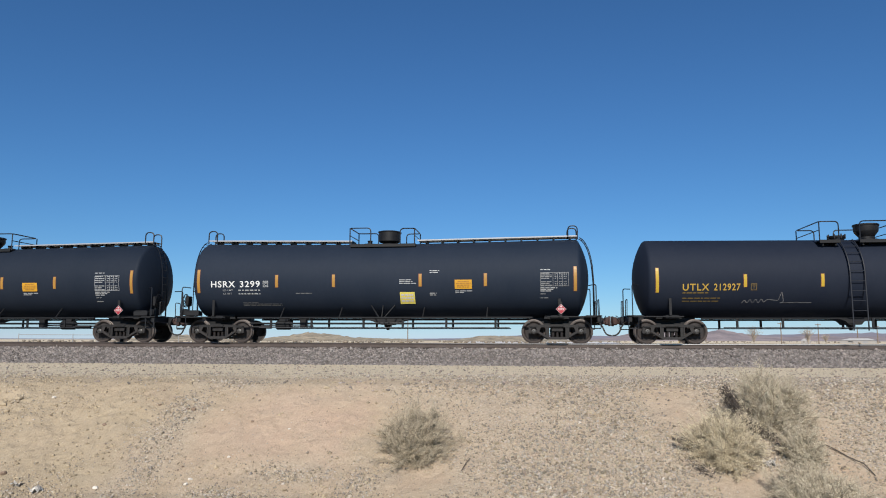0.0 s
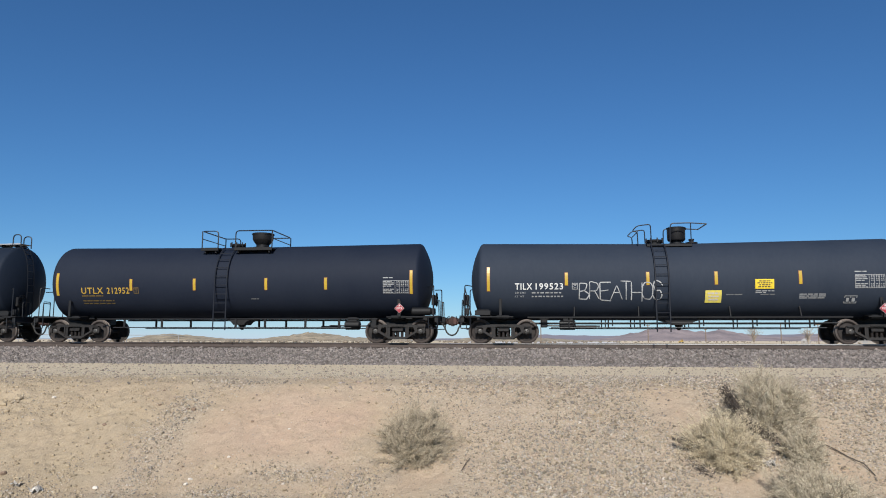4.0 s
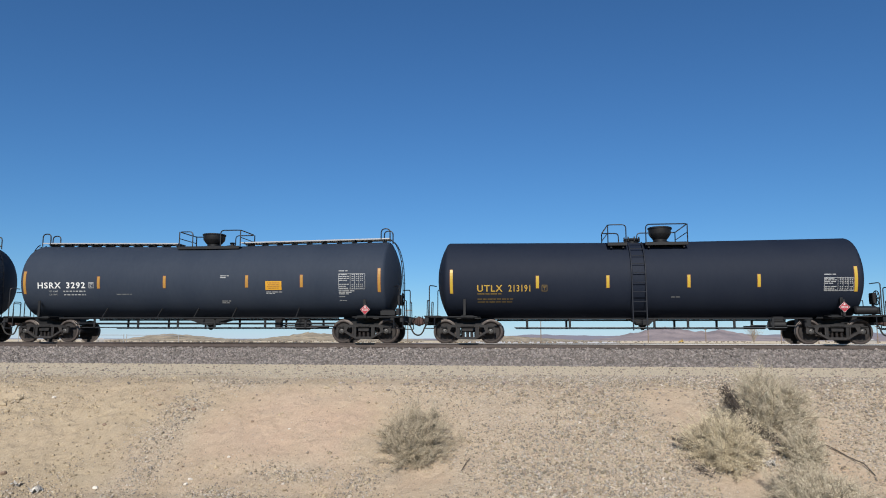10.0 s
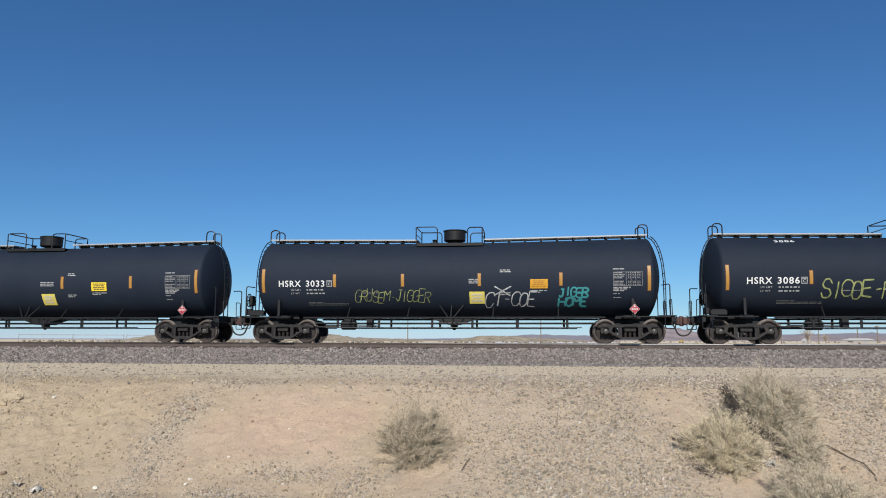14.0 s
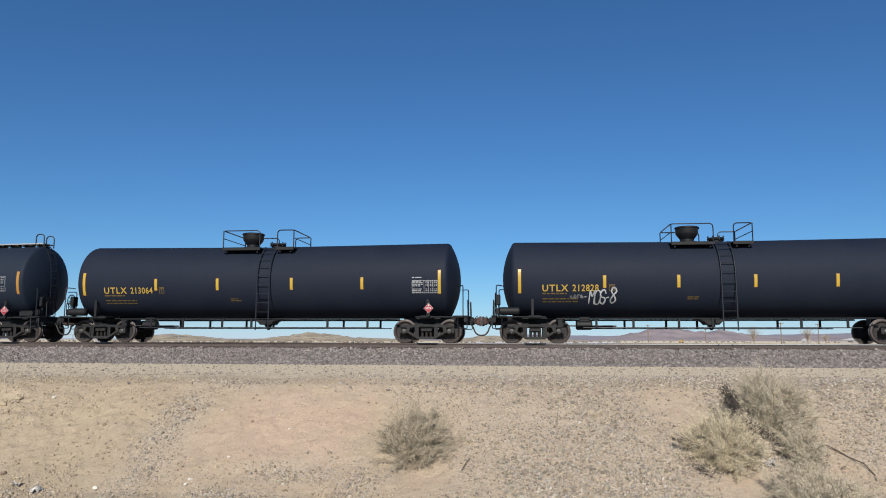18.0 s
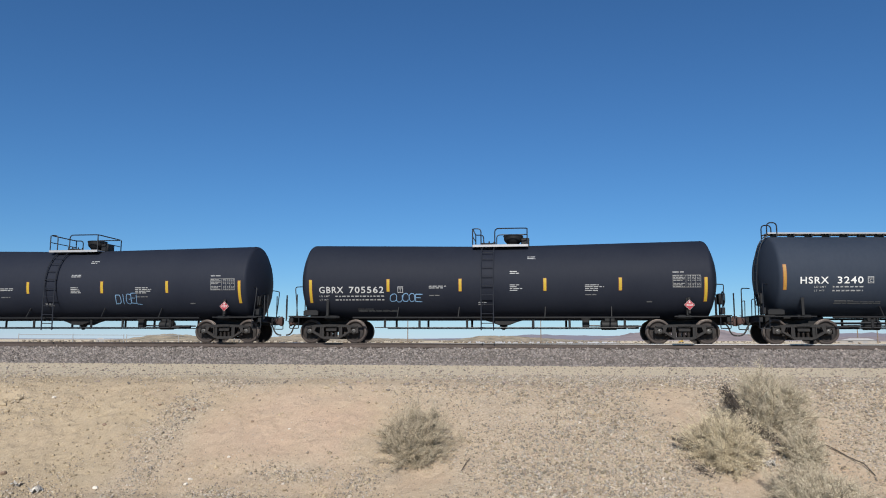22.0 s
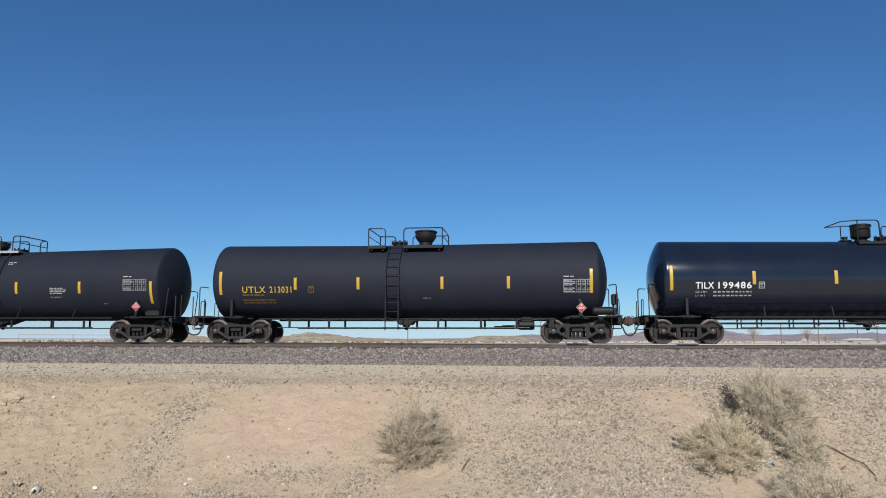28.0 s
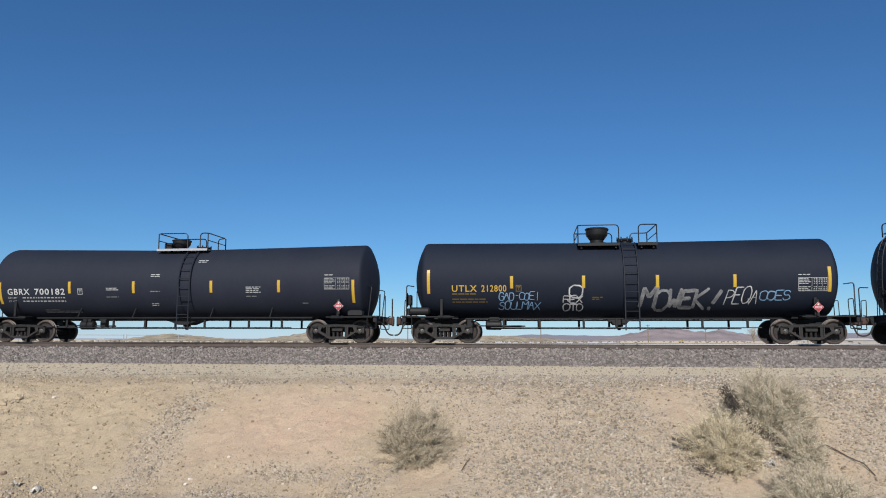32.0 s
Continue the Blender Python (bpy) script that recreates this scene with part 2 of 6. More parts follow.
MAT_ROOF_WHITE = surface("white_sheet_roof", (0.36, 0.36, 0.37), (0.28, 0.28, 0.29), 0.5, scale=1, fine=8)
MAT_WALL_PALE = surface("pale_sheet_wall", (0.30, 0.28, 0.26), (0.24, 0.22, 0.2), 0.7, scale=1, fine=8)
MAT_MACHINE = surface("yellow_machine_paint", (0.45, 0.29, 0.06), (0.36, 0.24, 0.06), 0.5, scale=2, fine=20)
MAT_GLASS_DARK = surface("dark_window_glass", (0.03, 0.035, 0.04), (0.05, 0.05, 0.05), 0.12)
MAT_STEEL_GREY = surface("grey_fence_steel", (0.3, 0.3, 0.31), (0.2, 0.19, 0.18), 0.6, metal=0.3, scale=5, fine=40)
MAT_LITTER = surface("crumpled_litter", (0.62, 0.58, 0.52), (0.10, 0.09, 0.085), 0.85, scale=30, fine=60, amount=0.8, shine=0.2)


# bare places on the bank (middle, half widths, how pink) and stony ones
BARE = ((-3.22, -20.34, 0.88, 0.74, 1), (-2.39, -20.21, 0.44, 1.01, 0.9), (-4.00, -20.51, 0.33, 0.65, 0.6), (1.84, -19.89, 0.34, 0.69, 0.7), (-1.18, -21.53, 0.36, 0.34, 0.6), (2.26, -21.59, 0.45, 0.25, 0.6), (3.46, -20.70, 0.21, 0.67, 0.6), (3.55, -21.36, 0.40, 0.25, 0.7), (-5.82, -20.61, 0.57, 0.78, 0.1), (-6.15, -21.17, 0.44, 0.53, 0.2), (-5.01, -21.55, 0.29, 0.33, 0.0))
STONY = ((-4.64, -20.92, 0.38, 1.28), (-2.71, -21.46, 0.59, 0.22), (-1.88, -21.58, 0.29, 0.24), (-3.20, -21.90, 0.68, 0.17), (3.87, -20.44, 0.44, 0.41), (-0.05, -20.55, 1.20, 1.27), (1.13, -20.85, 0.90, 0.97), (-0.67, -19.46, 2.17, 0.30), (-4.26, -19.30, 0.73, 0.31))


def sand_material():
    """Desert soil: tan sand, pinkish bare patches and grey fine gravel, mixed at several scales."""
    m = bpy.data.materials.new("desert_soil")
    m.use_nodes = True
    nt = m.node_tree
    bsdf = nt.nodes["Principled BSDF"]
    bsdf.inputs["Roughness"].default_value = 0.95
    bsdf.inputs["Specular IOR Level"].default_value = 0.2
    co = nt.nodes.new("ShaderNodeTexCoord")

    def noise_node(scale, detail, rough=0.55):
        n = nt.nodes.new("ShaderNodeTexNoise")
        n.inputs["Scale"].default_value, n.inputs["Detail"].default_value, n.inputs["Roughness"].default_value = scale, detail, rough
        nt.links.new(co.outputs["Object"], n.inputs["Vector"])
        return n.outputs["Fac"]

    def span(value, a, b):
        r = nt.nodes.new("ShaderNodeMapRange")
        r.inputs["From Min"].default_value, r.inputs["From Max"].default_value = a, b
        nt.links.new(value, r.inputs["Value"])
        return r.outputs["Result"]

    def blend(fac, a, b):
        x = nt.nodes.new("ShaderNodeMix")
        x.data_type = "RGBA"
        nt.links.new(fac, x.inputs["Factor"])
        for s, v in (("A", a), ("B", b)):
            if isinstance(v, tuple):
                x.inputs[s].default_value = (*v, 1)
            else:
                nt.links.new(v, x.inputs[s])
        return x.outputs["Result"]

    def maths(kind, p, q):
        n = nt.nodes.new("ShaderNodeMath")
        n.operation = kind
        for i, v in enumerate((p, q)):
            if isinstance(v, float):
                n.inputs[i].default_value = v
            else:
                nt.links.new(v, n.inputs[i])
        return n.outputs[0]

    xyz = nt.nodes.new("ShaderNodeSeparateXYZ")
    nt.links.new(co.outputs["Object"], xyz.inputs["Vector"])
    ragged = maths("ADD", maths("MULTIPLY", noise_node(1.9, 6, 0.7), 3.6), -0.8)

    def patch(x, y, wide, deep):
        ex = maths("POWER", maths("ABSOLUTE", maths("MULTIPLY", maths("ADD", xyz.outputs["X"], -x), 1.0 / wide), 0.0), 2.0)
        ey = maths("POWER", maths("ABSOLUTE", maths("MULTIPLY", maths("ADD", xyz.outputs["Y"], -y), 1.0 / deep), 0.0), 2.0)
        return span(maths("ADD", maths("ADD", ex, ey), ragged), 2.7, 0.6)

    base = blend(span(noise_node(0.5, 4), 0.40, 0.62), (0.452, 0.355, 0.243), (0.48, 0.362, 0.260))
    base = blend(span(noise_node(1.7, 5, 0.6), 0.45, 0.72), base, (0.51, 0.405, 0.293))
    base = blend(span(noise_node(3.2, 5, 0.6), 0.53, 0.72), base, (0.385, 0.310, 0.228))
    base = blend(maths("MULTIPLY", span(noise_node(7.5, 6, 0.7), 0.48, 0.70), 0.65), base, (0.35, 0.278, 0.195))
    olive = span(maths("ADD", xyz.outputs["X"], ragged), -2.4, -4.6)
    base = blend(maths("MULTIPLY", olive, 0.6), base, (0.385, 0.312, 0.210))
    # where stones lie thick: all over the slope past the round shrub, and in bands elsewhere
    lots = span(maths("ADD", maths("MULTIPLY", xyz.outputs["X"], 0.55), ragged), -0.3, 1.1)
    lots = maths("MULTIPLY", lots, span(xyz.outputs["Y"], -17.6, -18.8))
    for spot in STONY:
        lots = maths("MAXIMUM", lots, patch(*spot))
    for x, y, wide, deep, pink in BARE:
        here = patch(x, y, wide, deep)
        base = blend(maths("MULTIPLY", here, 0.5), base, (0.43 + 0.090 * pink, 0.348 + 0.014 * pink, 0.235 + 0.036 * pink))
        clear = nt.nodes.new("ShaderNodeMath")
        clear.operation = "SUBTRACT"
        clear.inputs[0].default_value = 1.0
        nt.links.new(here, clear.inputs[1])
        lots = maths("MULTIPLY", lots, clear.outputs[0])
    base = blend(maths("MULTIPLY", lots, 0.5), base, (0.43, 0.360, 0.266))
    cells = nt.nodes.new("ShaderNodeTexVoronoi")
    cells.inputs["Scale"].default_value = 42
    nt.links.new(co.outputs["Object"], cells.inputs["Vector"])
    tone = nt.nodes.new("ShaderNodeSeparateColor")
    nt.links.new(cells.outputs["Color"], tone.inputs["Color"])
    pebble = blend(tone.outputs["Red"], (0.27, 0.215, 0.158), (0.60, 0.505, 0.39))
    pebble = blend(span(tone.outputs["Green"], 0.6, 1.0), pebble, (0.50, 0.385, 0.30))
    base = blend(maths("MULTIPLY", lots, 0.6), base, pebble)
    # pale compacted dust on the shoulder of the line
    dust = maths("MULTIPLY", span(maths("ADD", xyz.outputs["Y"], maths("MULTIPLY", ragged, 0.25)), -18.9, -18.0), 0.85)
    base = blend(dust, base, (0.655, 0.552, 0.396))
    # pits, grit and crumbs
    base = blend(span(noise_node(26, 5, 0.75), 0.55, 0.72), base, (0.30, 0.235, 0.165))
    base = blend(span(noise_node(70, 2), 0.62, 0.78), base, (0.66, 0.56, 0.43))
    nt.links.new(base, bsdf.inputs["Base Color"])
    b1 = nt.nodes.new("ShaderNodeBump")
    b1.inputs["Strength"].default_value, b1.inputs["Distance"].default_value = 0.8, 0.05
    nt.links.new(noise_node(11, 9, 0.78), b1.inputs["Height"])
    b2 = nt.nodes.new("ShaderNodeBump")
    b2.invert = True
    b2.inputs["Distance"].default_value = 0.007
    nt.links.new(lots, b2.inputs["Strength"])
    nt.links.new(cells.outputs["Distance"], b2.inputs["Height"])
    nt.links.new(b1.outputs["Normal"], b2.inputs["Normal"])
    nt.links.new(b2.outputs["Normal"], bsdf.inputs["Normal"])
    return m


MAT_SAND = sand_material()


# ---- mesh building ----
class Shape:
    """Vertices and faces of one mesh in the making; every face keeps a material slot."""

    def __init__(self):
        self.v, self.f, self.s = [], [], []

    def add(self, verts, faces, slot=0):
        n = len(self.v)
        self.v.extend([tuple(p) for p in verts])
        self.f.extend([tuple(n + i for i in f) for f in faces])
        self.s.extend([slot] * len(faces))
        return self

    def box(self, c, size, b=0.012, slot=0, turn=None):
        """A box with chamfered edges."""
        h = [s / 2 for s in size]
        b = min([b] + [x * 0.45 for x in h])
        idx, verts = {}, []
        for sx in (-1, 1):
            for sy in (-1, 1):
                for sz in (-1, 1):
                    for a in range(3):
                        p = [sx * (h[0] - (0 if a == 0 else b)), sy * (h[1] - (0 if a == 1 else b)), sz * (h[2] - (0 if a == 2 else b))]
                        idx[(sx, sy, sz, a)] = len(verts)
                        verts.append(p)
        faces = []
        ring = ((-1, -1), (1, -1), (1, 1), (-1, 1))
        for s in (-1, 1):
            faces.append([idx[(s, u, w, 0)] for u, w in ring])
            faces.append([idx[(u, s, w, 1)] for u, w in ring])
            faces.append([idx[(u, w, s, 2)] for u, w in ring])
        for u in (-1, 1):
            for w in (-1, 1):
                faces.append([idx[(-1, u, w, 1)], idx[(1, u, w, 1)], idx[(1, u, w, 2)], idx[(-1, u, w, 2)]])
                faces.append([idx[(u, -1, w, 0)], idx[(u, 1, w, 0)], idx[(u, 1, w, 2)], idx[(u, -1, w, 2)]])
                faces.append([idx[(u, w, -1, 0)], idx[(u, w, 1, 0)], idx[(u, w, 1, 1)], idx[(u, w, -1, 1)]])
        for sx in (-1, 1):
            for sy in (-1, 1):
                for sz in (-1, 1):
                    faces.append([idx[(sx, sy, sz, 0)], idx[(sx, sy, sz, 1)], idx[(sx, sy, sz, 2)]])
        m = Matrix.Translation(c) @ (turn if turn else Matrix())
        return self.add([m @ Vector(p) for p in verts], faces, slot)

    def tube(self, path, r=0.02, n=6, slot=0):
        """A round bar along a path."""
        pts = [Vector(p) for p in path]
        up, verts, faces = None, [], []
        for i, p in enumerate(pts):
            d = (pts[min(i + 1, len(pts) - 1)] - pts[max(i - 1, 0)]).normalized()
            if up is None:
                up = d.orthogonal().normalized()
            up = (up - d * up.dot(d)).normalized()
            side = d.cross(up)
            rr = r[i] if isinstance(r, (list, tuple)) else r
            for k in range(n):
                a = 2 * math.pi * (k + 0.5) / n
                verts.append(p + (up * math.cos(a) + side * math.sin(a)) * rr)
        for i in range(len(pts) - 1):
            for k in range(n):
                faces.append((i * n + k, i * n + (k + 1) % n, (i + 1) * n + (k + 1) % n, (i + 1) * n + k))
        faces.append(tuple(range(n)))
        faces.append(tuple((len(pts) - 1) * n + k for k in range(n)))
        return self.add(verts, faces, slot)

    def lathe(self, profile, c=(0, 0, 0), axis="z", n=24, slots=None):
        """A turned body: (along, radius) pairs about an axis through c."""
        verts, rows = [], []
        for a, r in profile:
            row = []
            for k in range(n if r > 1e-6 else 1):
                t = 2 * math.pi * k / n
                u, w = r * math.cos(t), r * math.sin(t)
                p = {"x": (a, u, w), "y": (w, a, u), "z": (u, w, a)}[axis]
                row.append(len(verts))
                verts.append((c[0] + p[0], c[1] + p[1], c[2] + p[2]))
            rows.append(row)
        for i in range(len(rows) - 1):
            a, b = rows[i], rows[i + 1]
            faces = []
            for k in range(n):
                j = (k + 1) % n
                if len(a) == 1 and len(b) == 1:
                    continue
                if len(a) == 1:
                    faces.append((a[0], b[k], b[j]))
                elif len(b) == 1:
                    faces.append((a[k], b[0], a[j]))
                else:
                    faces.append((a[k], b[k], b[j], a[j]))
            n0 = len(self.v)
            self.f.extend([tuple(n0 + q for q in f) for f in faces])
            self.s.extend([slots[i] if slots else 0] * len(faces))
            if i == len(rows) - 2:
                self.v.extend(verts)
        return self

    def slab(self, outline, y0, y1, slot=0):
        """A plate: an outline in x and z, from y0 to y1."""
        n = len(outline)
        verts = [(x, y0, z) for x, z in outline] + [(x, y1, z) for x, z in outline]
        faces = [tuple(range(n)), tuple(range(2 * n - 1, n - 1, -1))]
        faces += [(k, (k + 1) % n, n + (k + 1) % n, n + k) for k in range(n)]
        return self.add(verts, faces, slot)


def make_mesh(name, shape, mats, smooth=True):
    me = bpy.data.meshes.new(name)
    me.from_pydata(shape.v, [], shape.f)
    for m in mats if isinstance(mats, (list, tuple)) else [mats]:
        me.materials.append(m)
    if any(shape.s):
        me.polygons.foreach_set("material_index", shape.s)
    bm = bmesh.new()
    bm.from_mesh(me)
    bmesh.ops.recalc_face_normals(bm, faces=bm.faces)
    bm.to_mesh(me)
    bm.free()
    if smooth:
        me.polygons.foreach_set("use_smooth", [True] * len(me.polygons))
        me.set_sharp_from_angle(angle=radians(38))
    return me


def part(name, shape, mats, parent, label="", smooth=True, at=None):
    """One mesh object under a thing or under a part."""
    ob = new(name, make_mesh(name, shape, mats, smooth))
    ob.parent = parent
    if at is not None:
        ob.matrix_basis = at
    return tagged(ob, label)


def thing(name, label, category, at, group="", kind=""):
    ob = new(name)
    ob.empty_display_size = 0.3
    ob.matrix_basis = at
    return tagged(ob, label, category, group, kind)


def rounded(points, r=0.12, n=4):
    """A path with its corners rounded."""
    p = [Vector(q) for q in points]
    out = [p[0]]
    for i in range(1, len(p) - 1):
        a, b = (p[i - 1] - p[i]), (p[i + 1] - p[i])
        k = min(r, a.length * 0.45, b.length * 0.45)
        a, b = p[i] + a.normalized() * k, p[i] + b.normalized() * k
        for j in range(n + 1):
            t = j / n
            out.append(a * (1 - t) ** 2 + p[i] * 2 * t * (1 - t) + b * t * t)
    return out + [p[-1]]


def lattice(x, y, seed):
    """Repeatable random numbers on a lattice."""
    k = (x.astype(np.int64) * 374761393 + y.astype(np.int64) * 668265263 + seed * 982451653) & 0x7FFFFFFF
    k = ((k ^ (k >> 13)) * 1274126177) & 0x7FFFFFFF
    k = ((k ^ (k >> 16)) * 668265263) & 0x7FFFFFFF
    return (k ^ (k >> 15)) % 65536 / 65535.0


def soft_noise(x, y, seed=0):
    xi, yi = np.floor(x), np.floor(y)
    fx, fy = x - xi, y - yi
    fx, fy = fx * fx * (3 - 2 * fx), fy * fy * (3 - 2 * fy)
    a, b = lattice(xi, yi, seed), lattice(xi + 1, yi, seed)
    c, d = lattice(xi, yi + 1, seed), lattice(xi + 1, yi + 1, seed)
    return (a * (1 - fx) + b * fx) * (1 - fy) + (c * (1 - fx) + d * fx) * fy - 0.5


def rough_noise(x, y, octaves=4, seed=0):
    total, k = 0, 1.0
    for i in range(octaves):
        total = total + k * soft_noise(x * 2 ** i + 17.3 * i, y * 2 ** i - 9.1 * i, seed + i)
        k *= 0.5
    return total


# ---- the ground ----
# distance from the camera across the line, and height: level ground, the face of the bank, its crest, the shoulder, the plain
BANK_D = np.array([-6000, 5.0, 7.4, 7.8, 8.3, 9.0, 9.7, 10.3, 10.6, 11.2, 12.5, 16, 21.5, 26.4, 33, 42, 230, 6000])
BANK_Z = np.array([-1.8, -1.69, -1.63, -1.57, -1.385, -1.08, -0.77, -0.525, -0.475, -0.46, -0.49, -0.58, -0.70, -0.80, -0.80, -1.0, -1.2, -1.2])


def ground_height(x, y):
    """The lie of the land: a cut bank that rises to the shoulder of the line, and the plain behind."""
    near = np.clip((30 - np.hypot(x, y + 20)) / 15, 0, 1)
    face = np.exp(-((y + 20.6) / 1.5) ** 2) * near
    wave = rough_noise(x * 0.35 + 3.1, x * 0.02 + 1.7, 3, 5) * 0.35
    z = np.interp(y + 29.74 + wave * face, BANK_D, BANK_Z)
    # hollows, runnels down the slope and crumbs of earth
    z = z + face * (rough_noise(x * 1.3, y * 1.0, 4, 9) * 0.05 + rough_noise(x * 3.6, y * 1.1, 3, 23) * 0.030 + rough_noise(x * 5.0, y * 4.0, 4, 21) * 0.030)
    crumbly = np.clip((-4.6 - x) / 1.2, 0, 1)
    z = z + face * (0.45 + 0.9 * crumbly) * rough_noise(x * 13, y * 10, 2, 31) * 0.030
    # a small eroded ledge on the bank
    ledge = np.exp(-(((x + 7.6) / 0.5) ** 2 + ((y + 20.1) / 0.4) ** 2))
    z = z + ledge * (rough_noise(x * 8, y * 9, 3, 41) * 0.16 - 0.02)
    return z


def spread_lines(a, b, step, far, growth=1.35):
    mid = list(np.arange(a, b + step / 2, step))
    out, d, p = [], step, b
    while p < far:
        d *= growth
        p += d
        out.append(p)
    low, d, p = [], step, a
    while p > -far:
        d *= growth
        p -= d
        low.append(p)
    return np.array(low[::-1] + mid + out)


def grid_object(name, xs, ys, height, mat):
    gx, gy = np.meshgrid(xs, ys)
    gz = height(gx, gy)
    nx, ny = len(xs), len(ys)
    co = np.stack([gx, gy, gz], -1).reshape(-1, 3)
    i = np.arange(nx * ny).reshape(ny, nx)
    quads = np.stack([i[:-1, :-1], i[:-1, 1:], i[1:, 1:], i[1:, :-1]], -1).reshape(-1, 4)
    me = bpy.data.meshes.new(name)
    me.vertices.add(len(co))
    me.vertices.foreach_set("co", co.astype(np.float32).ravel())
    me.loops.add(quads.size)
    me.loops.foreach_set("vertex_index", quads.astype(np.int32).ravel())
    me.polygons.add(len(quads))
    me.polygons.foreach_set("loop_start", np.arange(0, quads.size, 4, dtype=np.int32))
    me.polygons.foreach_set("use_smooth", np.ones(len(quads), dtype=bool))
    me.update(calc_edges=True)
    me.materials.append(mat)
    return new(name, me)


ground = grid_object("ground", spread_lines(-9.2, 6.0, 0.03, 4800, 1.16), spread_lines(-22.6, -18.6, 0.026, 4800, 1.16), ground_height, MAT_SAND)
tagged(ground, "dry tan desert sand and gravel rising in a low bank", "ground", kind="structure")


# ---- the railway line ----
def stones(name, centres, sizes, mat, seed, flat=0.75, plain=False):
    """Many small angular stones in one mesh."""
    rng = np.random.default_rng(seed)
    g = (1 + 5 ** 0.5) / 2
    base = np.array([(-1, g, 0), (1, g, 0), (-1, -g, 0), (1, -g, 0), (0, -1, g), (0, 1, g), (0, -1, -g), (0, 1, -g), (g, 0, -1), (g, 0, 1), (-g, 0, -1), (-g, 0, 1)]) / 1.9
    tri = np.array([(0, 11, 5), (0, 5, 1), (0, 1, 7), (0, 7, 10), (0, 10, 11), (1, 5, 9), (5, 11, 4), (11, 10, 2), (10, 7, 6), (7, 1, 8), (3, 9, 4), (3, 4, 2), (3, 2, 6), (3, 6, 8), (3, 8, 9), (4, 9, 5), (2, 4, 11), (6, 2, 10), (8, 6, 7), (9, 8, 1)])
    if plain:
        base = np.array([(1, 0, 0), (-1, 0, 0), (0, 1, 0), (0, -1, 0), (0, 0, 1), (0, 0, -1.0)])
        tri = np.array([(0, 2, 4), (2, 1, 4), (1, 3, 4), (3, 0, 4), (2, 0, 5), (1, 2, 5), (3, 1, 5), (0, 3, 5)])
    n, m = len(centres), len(base)
    v = base[None] + rng.uniform(-0.3, 0.3, (n, m, 3))
    v = v * rng.uniform(0.65, 1.25, (n, 1, 3))
    a = rng.uniform(0, 6.283, n)
    b = rng.uniform(-0.6, 0.6, n)
    ca, sa, cb, sb = np.cos(a), np.sin(a), np.cos(b), np.sin(b)
    y, z = v[..., 1] * cb[:, None] - v[..., 2] * sb[:, None], v[..., 1] * sb[:, None] + v[..., 2] * cb[:, None]
    x = v[..., 0] * ca[:, None] - y * sa[:, None]
    y = v[..., 0] * sa[:, None] + y * ca[:, None]
    co = np.stack([x, y, z * flat], -1) * (sizes[:, None, None] / 2) + centres[:, None, :]
    faces = (tri[None] + (np.arange(n) * m)[:, None, None]).reshape(-1, 3)
    me = bpy.data.meshes.new(name)
    me.vertices.add(n * m)
    me.vertices.foreach_set("co", co.astype(np.float32).ravel())
    me.loops.add(faces.size)
    me.loops.foreach_set("vertex_index", faces.astype(np.int32).ravel())
    me.polygons.add(len(faces))
    me.polygons.foreach_set("loop_start", np.arange(0, faces.size, 3, dtype=np.int32))
    me.update(calc_edges=True)
    me.materials.append(mat)
    return new(name, me)


BED_Y = np.array([-3.45, -3.15, -2.4, -1.75, -1.45, -1.15, 1.15, 1.45, 1.75, 3.2, 3.5])
BED_Z = np.array([-0.86, -0.80, -0.545, -0.345, -0.285, -0.245, -0.245, -0.285, -0.345, -0.80, -0.86])


def bed_height(x, y):
    return np.interp(y, BED_Y, BED_Z) + rough_noise(x * 3, y * 3, 3, 61) * 0.02 + rough_noise(x * 0.5, y * 0.8, 2, 65) * 0.05 * (y < -1.9)


ballast = grid_object("ballast", np.concatenate([[-600, -200, -80], np.arange(-30, 26, 0.12), [80, 200, 600]]), np.linspace(-3.45, 3.5, 56), bed_height, MAT_BED)
tagged(ballast, "grey crushed stone ballast bed under the track", "ballast", kind="structure")
rng = np.random.default_rng(4)
n = 36000
sx_ = rng.uniform(-25, 20, n)
sy_ = np.concatenate([rng.uniform(-3.3, -0.86, n - 5000), -3.2 - np.abs(rng.normal(0, 0.5, 5000))])
zz = np.where(sy_ > -3.3, bed_height(sx_, sy_), ground_height(sx_, sy_))
size = rng.uniform(0.05, 0.125, n) * np.where(rng.uniform(0, 1, n) < 0.06, 1.5, 1.0)
tagged(stones("ballast_stones", np.stack([sx_, sy_, zz + size * 0.12], -1), size, MAT_BALLAST, 5, 0.85, True), "loose grey and brown crushed ballast stones", "ballast", kind="stuff")

